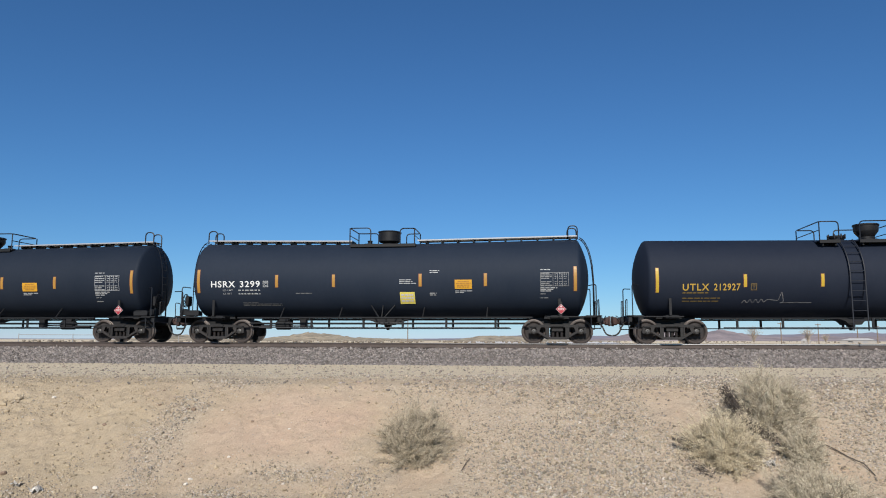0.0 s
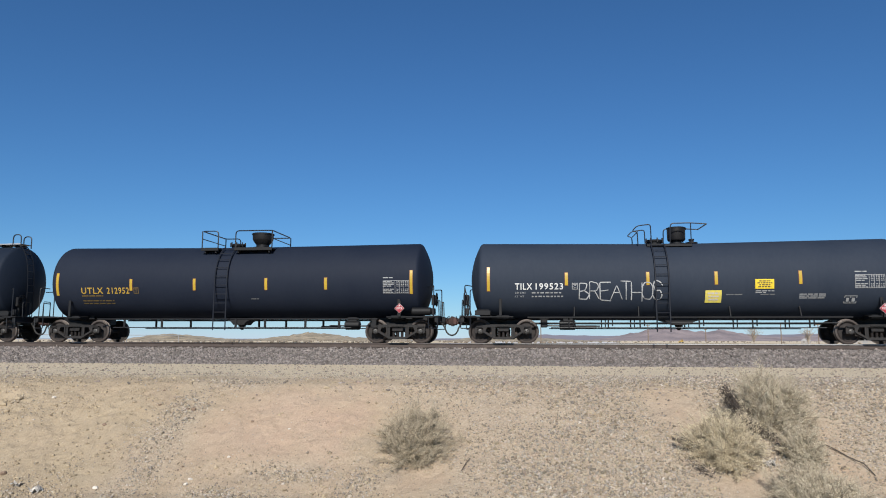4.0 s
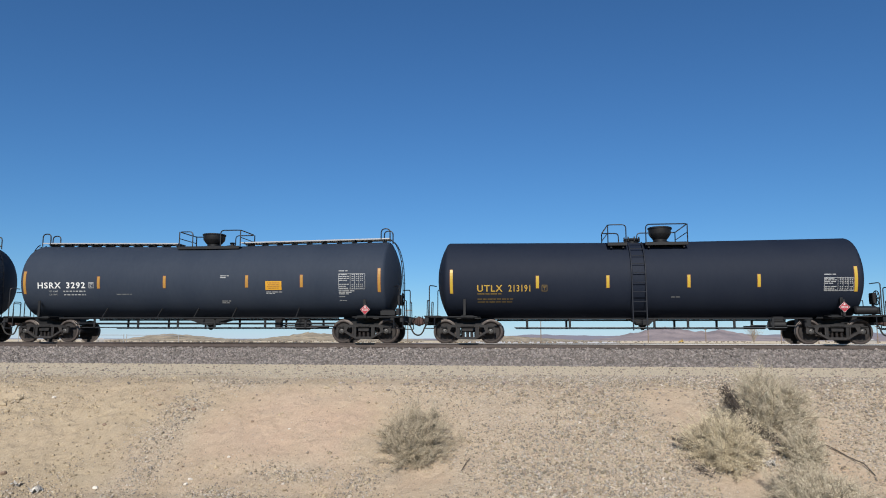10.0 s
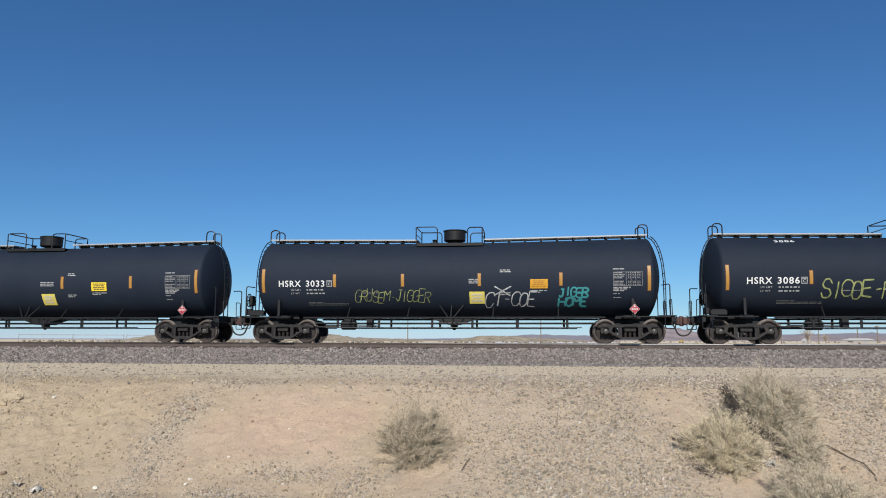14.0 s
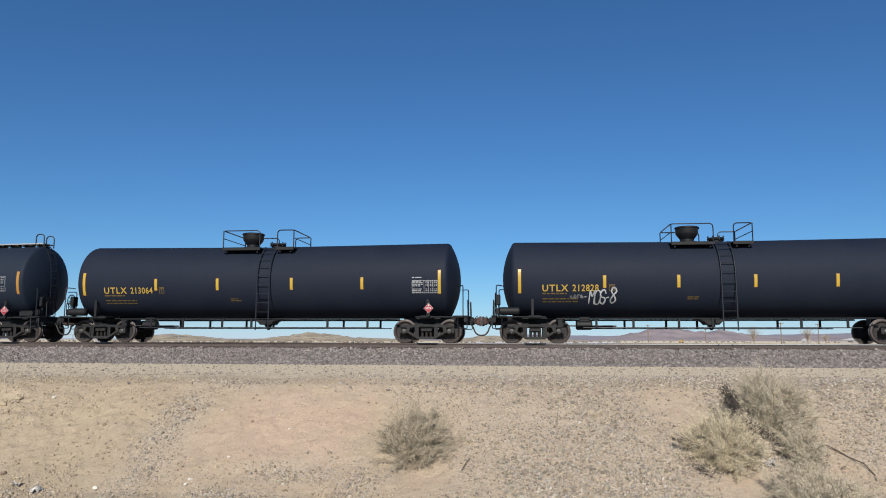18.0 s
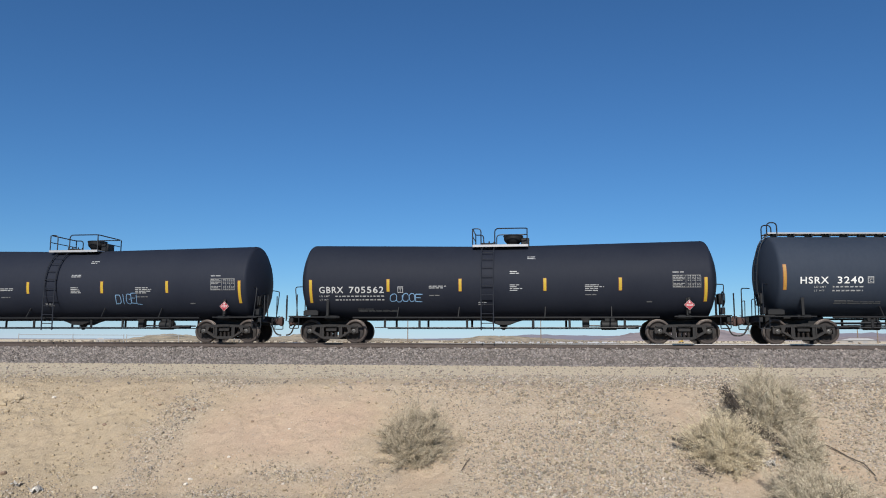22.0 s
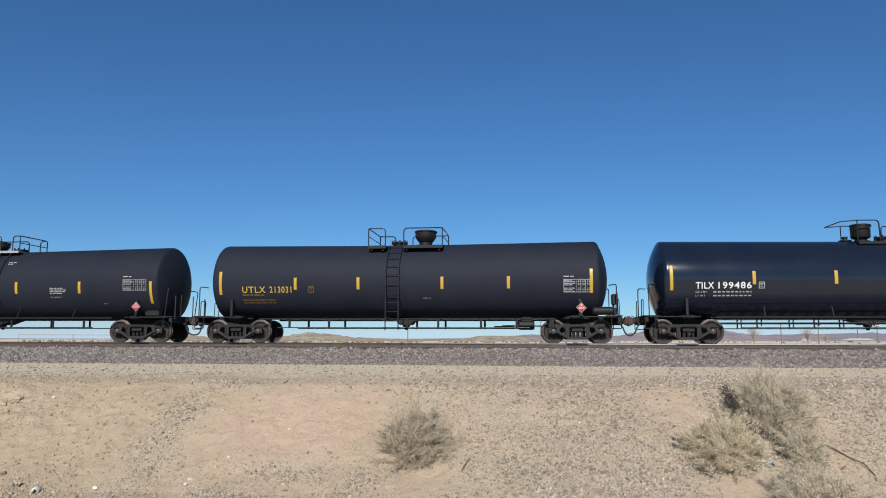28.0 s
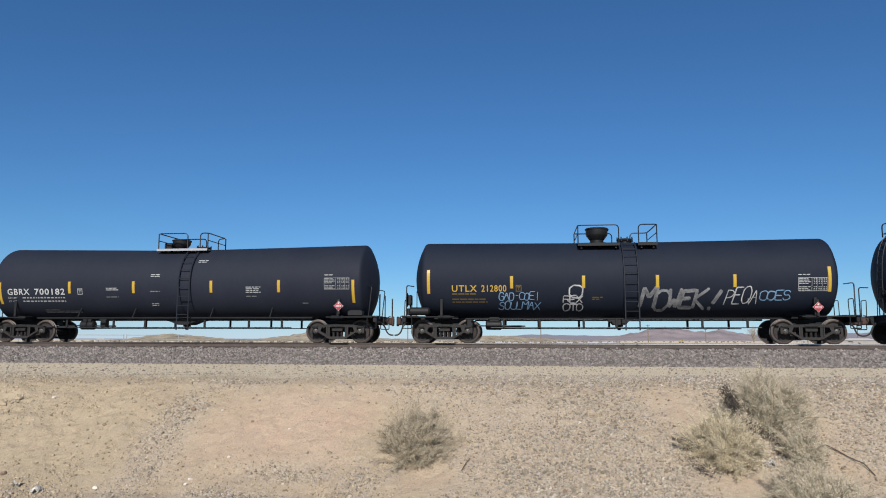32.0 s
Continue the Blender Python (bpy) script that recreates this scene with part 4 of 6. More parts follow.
def tank_car(kind, flip, tank_mat):
    """One tank car with all its parts; the car's own x runs along the train. flip: its fittings are the other way round."""
    f = -1 if flip else 1
    labels = {"walkway": "black tank car with white lettering and a top walkway", "platform": "black tank car with yellow lettering and top platform", "hoop": "black tank car with white lettering and hooped rails", "grating": "black tank car with white lettering and pale top grating"}
    car = thing("tank_car", labels[kind], "tank car", pose(0, 0, 0), "tank cars of the train")
    part("tank", tank_shape(kind), tank_mat, car, "black painted cylindrical steel tank")
    add_running_gear(car)
    zt = axis_z(kind, 0) + R

    # underframe
    for k in (-1, 1):
        sill = part("draft_sill", Shape().box((k * 7.35, 0, 0.89), (2.9, 0.46, 0.32), 0.02).box((k * 6.96, 0, 1.02), (0.5, 2.5, 0.16), 0.02), MAT_FRAME, car)
        part("saddle", Shape().slab([(k * 6.96 - 0.5, 0.98), (k * 6.96 + 0.5, 0.98), (k * 6.96 + 0.4, 1.3), (k * 6.96 - 0.4, 1.3)], -0.5, 0.5), MAT_FRAME, sill)
        part("end_sill", Shape().box((k * 8.56, 0, 0.93), (0.16, 2.7, 0.22), 0.02), MAT_FRAME, sill)
        part("end_platform", Shape().box((k * 8.36, 0, 1.06), (0.62, 2.8, 0.05), 0.01).box((k * 7.5, -1.36, 1.03), (1.9, 0.06, 0.055), 0.01).box((k * 7.5, 1.36, 1.03), (1.9, 0.06, 0.055), 0.01), MAT_FRAME, sill, "dusty black end platform")
        coupler = part("coupler", Shape().box((k * 8.80, 0, 0.89), (0.34, 0.22, 0.24), 0.03).box((k * 8.99, 0.02, 0.89), (0.20, 0.34, 0.32), 0.06).box((k * 9.07, -0.12 * k, 0.89), (0.10, 0.16, 0.40), 0.03), MAT_RUST, car, "rusty cast coupler")
        part("pin_lifter", Shape().tube(rounded([(k * 8.72, -1.3, 0.85), (k * 8.72, -0.4, 0.82), (k * 8.92, -0.2, 1.08), (k * 8.94, 0, 1.10)], 0.06), 0.016, 5), MAT_PIPE, coupler)
        hose = [(k * 8.66, -0.34, 0.80), (k * 8.78, -0.36, 0.66), (k * 8.86, -0.34, 0.44), (k * 8.97, -0.30, 0.33), (k * 9.13, -0.28, 0.31)]
        part("brake_hose", Shape().tube(rounded(hose, 0.1, 3), 0.032, 7), MAT_RUBBER, car, "sagging black rubber brake hose")
        for sy in (-1, 1):
            y = sy * 1.36
            part("bolster_post", Shape().box((k * 7.05, sy * 1.38, 1.40), (0.11, 0.06, 0.68), 0.012), MAT_FRAME, car)
            if kind == "grating":
                part("end_post", Shape().tube([(k * 8.76, y, 0.95), (k * 8.76, y, 1.92)], 0.03), MAT_PIPE, car)
                part("end_post", Shape().tube([(k * 8.6, sy * 0.55, 0.95), (k * 8.6, sy * 0.55, 2.0)], 0.022), MAT_PIPE, car)
                part("grab_iron", Shape().tube(rounded([(k * 8.3, y, 1.05), (k * 8.42, y, 2.25), (k * 8.2, sy * 1.1, 2.28)], 0.1), 0.02), MAT_PIPE, car)
            else:
                part("grab_iron", Shape().tube(rounded([(k * 8.20, sy * 1.1, 2.26), (k * 8.46, y, 2.29), (k * 8.46, y, 1.05)], 0.1), 0.022), MAT_PIPE, car)
                part("grab_iron", Shape().tube(rounded([(k * 8.62, sy * 0.9, 1.0), (k * 8.60, sy * 0.9, 1.72), (k * 8.60, sy * 0.45, 1.72), (k * 8.62, sy * 0.45, 1.0)], 0.08), 0.018), MAT_PIPE, car)
            part("sill_step", Shape().tube(rounded([(k * 8.25, y, 1.0), (k * 8.25, y, 0.58), (k * 8.62, y, 0.58), (k * 8.62, y, 1.0)], 0.03, 2), 0.02, 5), MAT_PIPE, car)
    if kind == "hoop":
        for k in (-1, 1):
            part("brace", Shape().tube([(k * 8.46, -1.36, 2.2), (k * 8.20, -1.36, 1.1)], 0.022), MAT_PIPE, car)

    # side tubes, hangers and straps
    for sy in (-1, 1):
        if kind != "platform":
            part("side_tube", Shape().tube([(-6.0, sy * 1.38, 1.0), (6.0, sy * 1.38, 1.0)], 0.042, 8), MAT_FRAME, car, "black tube along the tank's side")
        else:
            part("side_tube", Shape().tube([(-5.9, sy * 1.2, 0.96), (5.9, sy * 1.2, 0.96)], 0.035, 8), MAT_FRAME, car, "black tube along the tank's side")
        part("lower_tube", Shape().tube([(-5.1, sy * 1.3, 0.61), (5.1, sy * 1.3, 0.61)], 0.02, 6), MAT_PIPE, car)
        if kind in ("walkway", "hoop"):
            part("train_pipe", Shape().tube([(-5.9, sy * 0.8, 0.80), (5.9, sy * 0.8, 0.80)], 0.024, 6), MAT_PIPE, car)
        hang = {"walkway": (-4.6, -2.9, -0.75, 0.85, 2.6, 4.55), "platform": (-4.6, -2.95, 0.25, 1.5, 3.2, 4.6), "hoop": (-4.5, -2.45, -0.5, 1.7, 2.9, 4.4), "grating": (-4.7, -2.6, -1.2, 1.4, 3.3, 4.7)}[kind]
        for x in hang:
            post = Shape().box((f * x, sy * 1.3, 0.79), (0.05 if kind == "hoop" else 0.09, 0.05, 0.38), 0.008)
            if kind == "hoop":
                post.box((f * x + 0.16, sy * 1.3, 0.82), (0.04, 0.05, 0.3), 0.008)
            part("hanger", post, MAT_FRAME, car)
        if kind != "platform":
            for x in (-4.2, -1.75, -0.15, 1.5, 4.2) if kind == "walkway" and flip else (-4.2, -1.75, 1.65, 4.2):
                z1 = 1.42
                p = on_tank(kind, x, z1, -0.005)
                part("strap", Shape().slab([(x - 0.04, 0.98), (x + 0.04, 0.98), (x + 0.06, z1), (x - 0.0, z1)], sy * 1.38 - 0.02, sy * 1.38 + 0.02) if abs(p[1]) > 1.3 else Shape().tube([(x, sy * 1.38, 0.98), (x + 0.03, sy * abs(p[1]), z1)], 0.03, 5), MAT_FRAME, car)
    if kind == "walkway" and not flip:
        for a, b in ((-0.48, -0.10), (0.48, 0.10), (0.0, 0.0)):
            for sy in (-1, 1):
                part("strap", Shape().tube([(b, sy * 1.36, 1.0), (a, sy * abs(on_tank(kind, a, 1.5, 0)[1]), 1.5)], 0.026, 5), MAT_FRAME, car)

    # bottom outlet
    w = 0.62 if kind == "platform" else 1.0
    out = part("outlet_skid", Shape().slab([(-w, 0.99), (w, 0.99), (w * 0.55, 0.87), (0.22, 0.74), (-0.22, 0.74), (-w * 0.55, 0.87)], -0.42, 0.42), MAT_FRAME, car)
    part("outlet_valve", Shape().lathe([(0, 0.16), (-0.08, 0.16), (-0.09, 0.1), (-0.16, 0.09), (-0.17, 0.07), (-0.22, 0.06), (-0.22, 0)], (0, 0, 0.75), "z", 14), MAT_FRAME, out)

    # brake gear under the tank
    bx = f * {"walkway": -4.3, "platform": 5.0, "hoop": 4.4, "grating": -4.2}[kind]
    gear = part("brake_cylinder", Shape().lathe([(-0.34, 0), (-0.34, 0.14), (-0.3, 0.19), (0.26, 0.19), (0.3, 0.14), (0.3, 0.0)], (bx, -0.55, 0.72), "x", 16).box((bx, -0.55, 0.95), (0.4, 0.3, 0.2), 0.02), MAT_FRAME, car)
    part("push_rod", Shape().tube([(bx - 1.0, -0.55, 0.70), (bx + 1.25, -0.55, 0.68)], 0.03), MAT_PIPE, gear)
    part("control_valve", Shape().box((bx + f * 0.95, -0.9, 0.80), (0.26, 0.28, 0.36), 0.03).box((bx + f * 0.95, -0.9, 0.96), (0.36, 0.3, 0.08), 0.02), MAT_FRAME, gear)
    part("slack_adjuster", Shape().lathe([(-0.5, 0), (-0.5, 0.05), (-0.1, 0.05), (-0.1, 0.075), (0.3, 0.075), (0.3, 0)], (bx - f * 0.8, -0.7, 0.64), "x", 10), MAT_FRAME, gear)
    ex = f * {"walkway": -8.0, "platform": 7.95, "hoop": 7.75, "grating": 7.75}[kind]
    if kind == "platform":
        part("air_reservoir", Shape().lathe([(-0.42, 0), (-0.42, 0.1), (-0.36, 0.16), (0.36, 0.16), (0.42, 0.1), (0.42, 0)], (ex, -1.2, 1.26), "x", 18), MAT_FRAME, car, "black air reservoir beside the tank")
    else:
        part("valve_box", Shape().box((ex, -1.22, 1.19), (0.62, 0.3, 0.2), 0.02).box((ex, -1.22, 1.30), (0.5, 0.22, 0.04), 0.01), MAT_FRAME, car)
    # hand brake at one end
    hx = f * {"walkway": -8.52, "platform": 8.52, "hoop": 8.52, "grating": -8.5}[kind]
    brake = part("hand_brake", Shape().box((hx - math.copysign(0.12, hx), -0.85, 1.72), (0.16, 0.34, 0.42), 0.03).box((hx - math.copysign(0.14, hx), -0.85, 1.3), (0.06, 0.08, 0.7), 0.01).box((hx - math.copysign(0.12, hx), -1.1, 1.25), (0.2, 0.2, 0.26), 0.02), MAT_FRAME, car)
    s = Shape()
    ring = [(hx, -0.85 + 0.27 * math.cos(a * math.pi / 8), 1.74 + 0.27 * math.sin(a * math.pi / 8)) for a in range(17)]
    s.tube(ring, 0.02, 5)
    for a in range(4):
        q = a * math.pi / 4
        s.tube([(hx, -0.85 - 0.27 * math.cos(q), 1.74 - 0.27 * math.sin(q)), (hx, -0.85 + 0.27 * math.cos(q), 1.74 + 0.27 * math.sin(q))], 0.014, 4)
    part("brake_wheel", s, MAT_FRAME, brake, "spoked hand brake wheel")

    # the top
    if kind == "walkway":
        for a, b in ((-7.84, -1.5), (1.28, 7.84)):
            za, zb = top_z(kind, a) + 0.10, top_z(kind, b) + 0.10
            edge = [(-0.35, 0.0), (-0.35, 0.05), (-0.33, 0.05), (-0.33, 0.04), (0.33, 0.04), (0.33, 0.05), (0.35, 0.05), (0.35, 0.0), (0.33, 0.0), (0.33, 0.028), (-0.33, 0.028), (-0.33, 0.0)]
            m = Shape().add([(a, y, za + q) for y, q in edge] + [(b, y, zb + q) for y, q in edge], [(k, (k + 1) % 12, 12 + (k + 1) % 12, 12 + k) for k in range(12)] + [tuple(range(12)), tuple(range(23, 11, -1))])
            walkway = part("walkway", m, MAT_WALK, car, "pale galvanised running board")
            k = a + 0.35
            while k < b:
                z = top_z(kind, k)
                part("bracket", Shape().box((k, 0, z + 0.045), (0.07, 0.72, 0.12), 0.01), MAT_FRAME, walkway)
                k += 0.66
        for k in (-1, 1):
            z = top_z(kind, 7.9) + 0.08
            for y in (-0.34, 0.34):
                part("hoop_rail", Shape().tube(rounded([(k * 7.86, y, z - 0.1), (k * 7.86, y, z + 0.46), (k * 7.48, y, z + 0.46), (k * 7.48, y, z)], 0.19), 0.026), MAT_PIPE, car, "black hooped handhold")
            # ladder over the tank's end
            arc, out_x = [], 0.08 if k > 0 else 0.0
            for i in range(10):
                a = radians(8 + i * 11)
                arc.append((out_x + k * (TANGENT + 0.06 + 0.60 * math.sin(a)) if a < math.pi / 2 else out_x + k * 8.38, axis_z(kind, 7.9) + (R + 0.10) * math.cos(a)))
            arc.append((out_x + k * 8.38, 1.1))
            end = part("end_ladder", Shape().tube([(x, -0.5, z) for x, z in arc], 0.02, 5).tube([(x, -0.1, z) for x, z in arc], 0.02, 5), MAT_PIPE, car, "curved ladder over the tank end")
            for x, z in arc[1:]:
                part("rung", Shape().tube([(x, -0.5, z), (x, -0.1, z)], 0.014, 4), MAT_PIPE, end)
        part("top_platform", Shape().box((-0.1 * f, 0, zt - 0.10), (2.75, 1.7, 0.07), 0.015).box((-0.1 * f, -0.84, zt - 0.12), (2.75, 0.05, 0.13), 0.01).box((-0.1 * f, 0.84, zt - 0.12), (2.75, 0.05, 0.13), 0.01), MAT_FRAME, car)
        bowl(car, 0.02 * f, zt - 0.03, zt + 0.57, 0.46, bucket=not flip)
        low_valve(car, -0.82 * f, zt - 0.04)
        guard_rail(car, -0.62 * f, -1.5 * f, 0.8, zt - 0.1, zt + 0.62)
        guard_rail(car, 0.62 * f, 1.22 * f, 0.8, zt - 0.1, zt + 0.58)
    elif kind == "platform":
        for a, b in ((-1.42, -0.66), (0.02, 1.66)):
            part("top_platform", Shape().box((f * (a + b) / 2, 0, zt - 0.17), (b - a, 2.4, 0.04), 0.008).box((f * (a + b) / 2, -1.21, zt - 0.19), (b - a, 0.05, 0.13), 0.01).box((f * (a + b) / 2, 1.21, zt - 0.19), (b - a, 0.05, 0.13), 0.01), MAT_FRAME, car, "black grated top platform")
            for x in (a + 0.15, b - 0.15):
                part("platform_bracket", Shape().slab([(f * x - 0.03, zt - 0.2), (f * x + 0.03, zt - 0.2), (f * x + 0.03, zt - 0.34), (f * x - 0.03, zt - 0.34)], -1.15, 1.15), MAT_FRAME, car)
        bowl(car, 0.80 * f, zt - 0.03, zt + 0.62, 0.44)
        manway(car, -0.32 * f, zt - 0.03)
        guard_rail(car, -0.70 * f, -1.40 * f, 1.18, zt - 0.17, zt + 0.58)
        guard_rail(car, 0.06 * f, 1.64 * f, 1.18, zt - 0.17, zt + 0.58)
        ladder(car, kind, *sorted((-0.58 * f, -0.06 * f)))
    elif kind == "hoop":
        part("top_platform", Shape().box((0.4 * f, -0.55, zt - 0.10), (1.75, 0.5, 0.05), 0.01).box((0.4 * f, -0.82, zt - 0.14), (1.75, 0.04, 0.10), 0.01).box((0.4 * f, 0.55, zt - 0.10), (1.75, 0.5, 0.05), 0.01), MAT_FRAME, car)
        bowl(car, -0.03 * f, zt - 0.02, zt + 0.68, 0.36, bucket=True)
        manway(car, 0.84 * f, zt - 0.02, 0.34)
        low_valve(car, -0.62 * f, zt - 0.03)
        for y in (-0.75, 0.75):
            part("guard_rail", Shape().tube(rounded([(-1.06 * f, y, zt + 0.70), (-0.4 * f, y, zt + 0.75), (0.33 * f, y, zt + 0.74), (0.36 * f, y, zt - 0.1)], 0.14), 0.024), MAT_PIPE, car, "black bent tube railing")
            part("guard_rail", Shape().tube(rounded([(1.08 * f, y, zt - 0.1), (1.10 * f, y, zt + 0.72), (1.62 * f, y, zt + 0.66), (1.82 * f, y, zt + 0.45), (1.62 * f, y, zt + 0.42), (1.60 * f, y, zt - 0.1)], 0.12), 0.024), MAT_PIPE, car, "black bent tube railing")
            part("post", Shape().tube([(-0.45 * f, y, zt - 0.1), (-0.45 * f, y, zt + 0.73)], 0.022), MAT_PIPE, car)
        part("cross_rail", Shape().tube([(-1.06 * f, -0.75, zt + 0.70), (-1.06 * f, 0.75, zt + 0.70)], 0.024), MAT_PIPE, car)
        part("cross_rail", Shape().tube([(1.60 * f, -0.75, zt + 0.42), (1.60 * f, 0.75, zt + 0.42)], 0.02), MAT_PIPE, car)
        ladder(car, kind, *sorted((0.62 * f, 1.12 * f)), bottom=0.44)
    else:
        part("top_platform", Shape().box((0.08 * f, 0, zt - 0.06), (2.25, 1.9, 0.05), 0.01).box((0.08 * f, -0.96, zt - 0.07), (2.25, 0.03, 0.10), 0.008).box((0.08 * f, 0.96, zt - 0.07), (2.25, 0.03, 0.10), 0.008), MAT_WALK, car, "pale galvanised top grating")
        bowl(car, -0.42 * f, zt, zt + 0.47, 0.38, square=False)
        part("valve_chest", Shape().box((-0.92 * f, 0, zt + 0.16), (0.34, 0.5, 0.34), 0.03), MAT_FRAME, car)
        manway(car, 0.62 * f, zt - 0.06, 0.3)
        guard_rail(car, 0.30 * f, -1.0 * f, 0.9, zt - 0.08, zt + 0.64)
        guard_rail(car, 0.86 * f, 1.20 * f, 0.9, zt - 0.08, zt + 0.64)
        ladder(car, kind, *sorted((0.34 * f, 0.82 * f)))
    placard(car, kind, 7.10, 1.37 if kind == "platform" else 1.47 if kind == "grating" else 1.32)
    return car


# ---- painted marks ----
def quad_on(s, kind, x0, x1, z0, z1, lift=0.005, slot=0, nz=4, skew=0.0):
    """A patch that lies on the tank."""
    nx = max(1, int((x1 - x0) / 0.6))
    v = [on_tank(kind, x0 + (x1 - x0) * i / nx + skew * j / nz, z0 + (z1 - z0) * j / nz, lift) for j in range(nz + 1) for i in range(nx + 1)]
    s.add(v, [(j * (nx + 1) + i, j * (nx + 1) + i + 1, (j + 1) * (nx + 1) + i + 1, (j + 1) * (nx + 1) + i) for j in range(nz) for i in range(nx)], slot)


LETTERS = {}


def letters(text, weight=0.016):
    """Flat letters in a unit box: points and triangles."""
    if text not in LETTERS:
        c = bpy.data.curves.new("lettering", "FONT")
        c.body, c.size, c.resolution_u, c.offset, c.space_character = text, 1.0, 3, weight, 1.16
        ob = bpy.data.objects.new("lettering", c)
        scene.collection.objects.link(ob)
        me = bpy.data.meshes.new_from_object(ob.evaluated_get(bpy.context.evaluated_depsgraph_get()))
        v = np.array([p.co[:2] for p in me.vertices])
        lo, hi = v.min(0), v.max(0)
        LETTERS[text] = ((v - lo) / (hi - lo), [tuple(p.vertices) for p in me.polygons])
        bpy.data.objects.remove(ob)
        bpy.data.meshes.remove(me)
    return LETTERS[text]


def write_on(car, kind, name, text, x0, x1, z0, z1, mat, label=""):
    v, f = letters(text)
    s = Shape().add([on_tank(kind, x0 + (x1 - x0) * a, z0 + (z1 - z0) * b, 0.006) for a, b in v], f)
    return part(name, s, mat, car, label, smooth=False)


def dashes(s, kind, x0, x1, z, h, rnd, lo=0.08, hi=0.3, gap=0.035):
    x = x0
    while x < x1 - 0.03:
        w = min(rnd.uniform(lo, hi), x1 - x)
        quad_on(s, kind, x, x + w, z - h / 2, z + h / 2, 0.006, nz=1)
        x += w + gap


# strokes of sprayed capitals on a grid of five by five
STROKES = {"A": "00-24-40 12-32", "B": "00-04-34-33-22-02 22-41-30-00", "C": "43-34-14-03-01-10-30-41", "D": "00-04-34-43-41-30-00", "E": "40-00-04-44 02-32", "F": "00-04-44 02-32", "G": "43-34-14-03-01-10-30-41-42-22", "H": "00-04 40-44 02-42", "I": "20-24", "J": "14-44 34-31-20-01", "K": "00-04 44-02-40", "L": "04-00-40", "M": "00-04-22-44-40", "N": "00-04-40-44", "O": "10-01-03-14-34-43-41-30-10", "P": "00-04-34-43-32-02", "Q": "10-01-03-14-34-43-41-30-10 31-40", "R": "00-04-34-43-32-02 22-40", "S": "43-34-14-03-12-32-41-30-10-01", "T": "04-44 24-20", "U": "04-01-10-30-41-44", "W": "04-10-22-30-44", "X": "00-44 04-40", "Z": "04-44-00-40", "8": "22-03-14-34-43-22-01-10-30-41-22", "-": "12-32", ".": "20-21", "=": "13-43 01-41", "!": "44-21 10-20"}


def lettered(text, x0, x1, z0, z1, rnd):
    """Loose sprayed capitals, line under line, as paths in x and z."""
    rows, paths = text.split("/"), []
    high = (z1 - z0) / (len(rows) * 1.12 - 0.12)
    for r, row in enumerate(rows):
        cell, low = (x1 - x0) / len(row), z1 - high * (1 + 1.12 * r)
        lean = rnd.uniform(-0.05, 0.22) * high
        for g, ch in enumerate(row):
            drop, tall, wide = rnd.uniform(-0.08, 0.08) * high, high * rnd.uniform(0.88, 1.08), cell * rnd.uniform(0.86, 1.12)
            for stroke in STROKES.get(ch, "").split():
                pts = []
                for q in stroke.split("-"):
                    u, w = int(q[0]) / 4 + rnd.uniform(-0.05, 0.05), int(q[1]) / 4 + rnd.uniform(-0.05, 0.05)
                    pts.append((x0 + g * cell + u * wide + lean * (w - 0.5), low + drop + w * tall))
                paths.append(pts)
    return paths


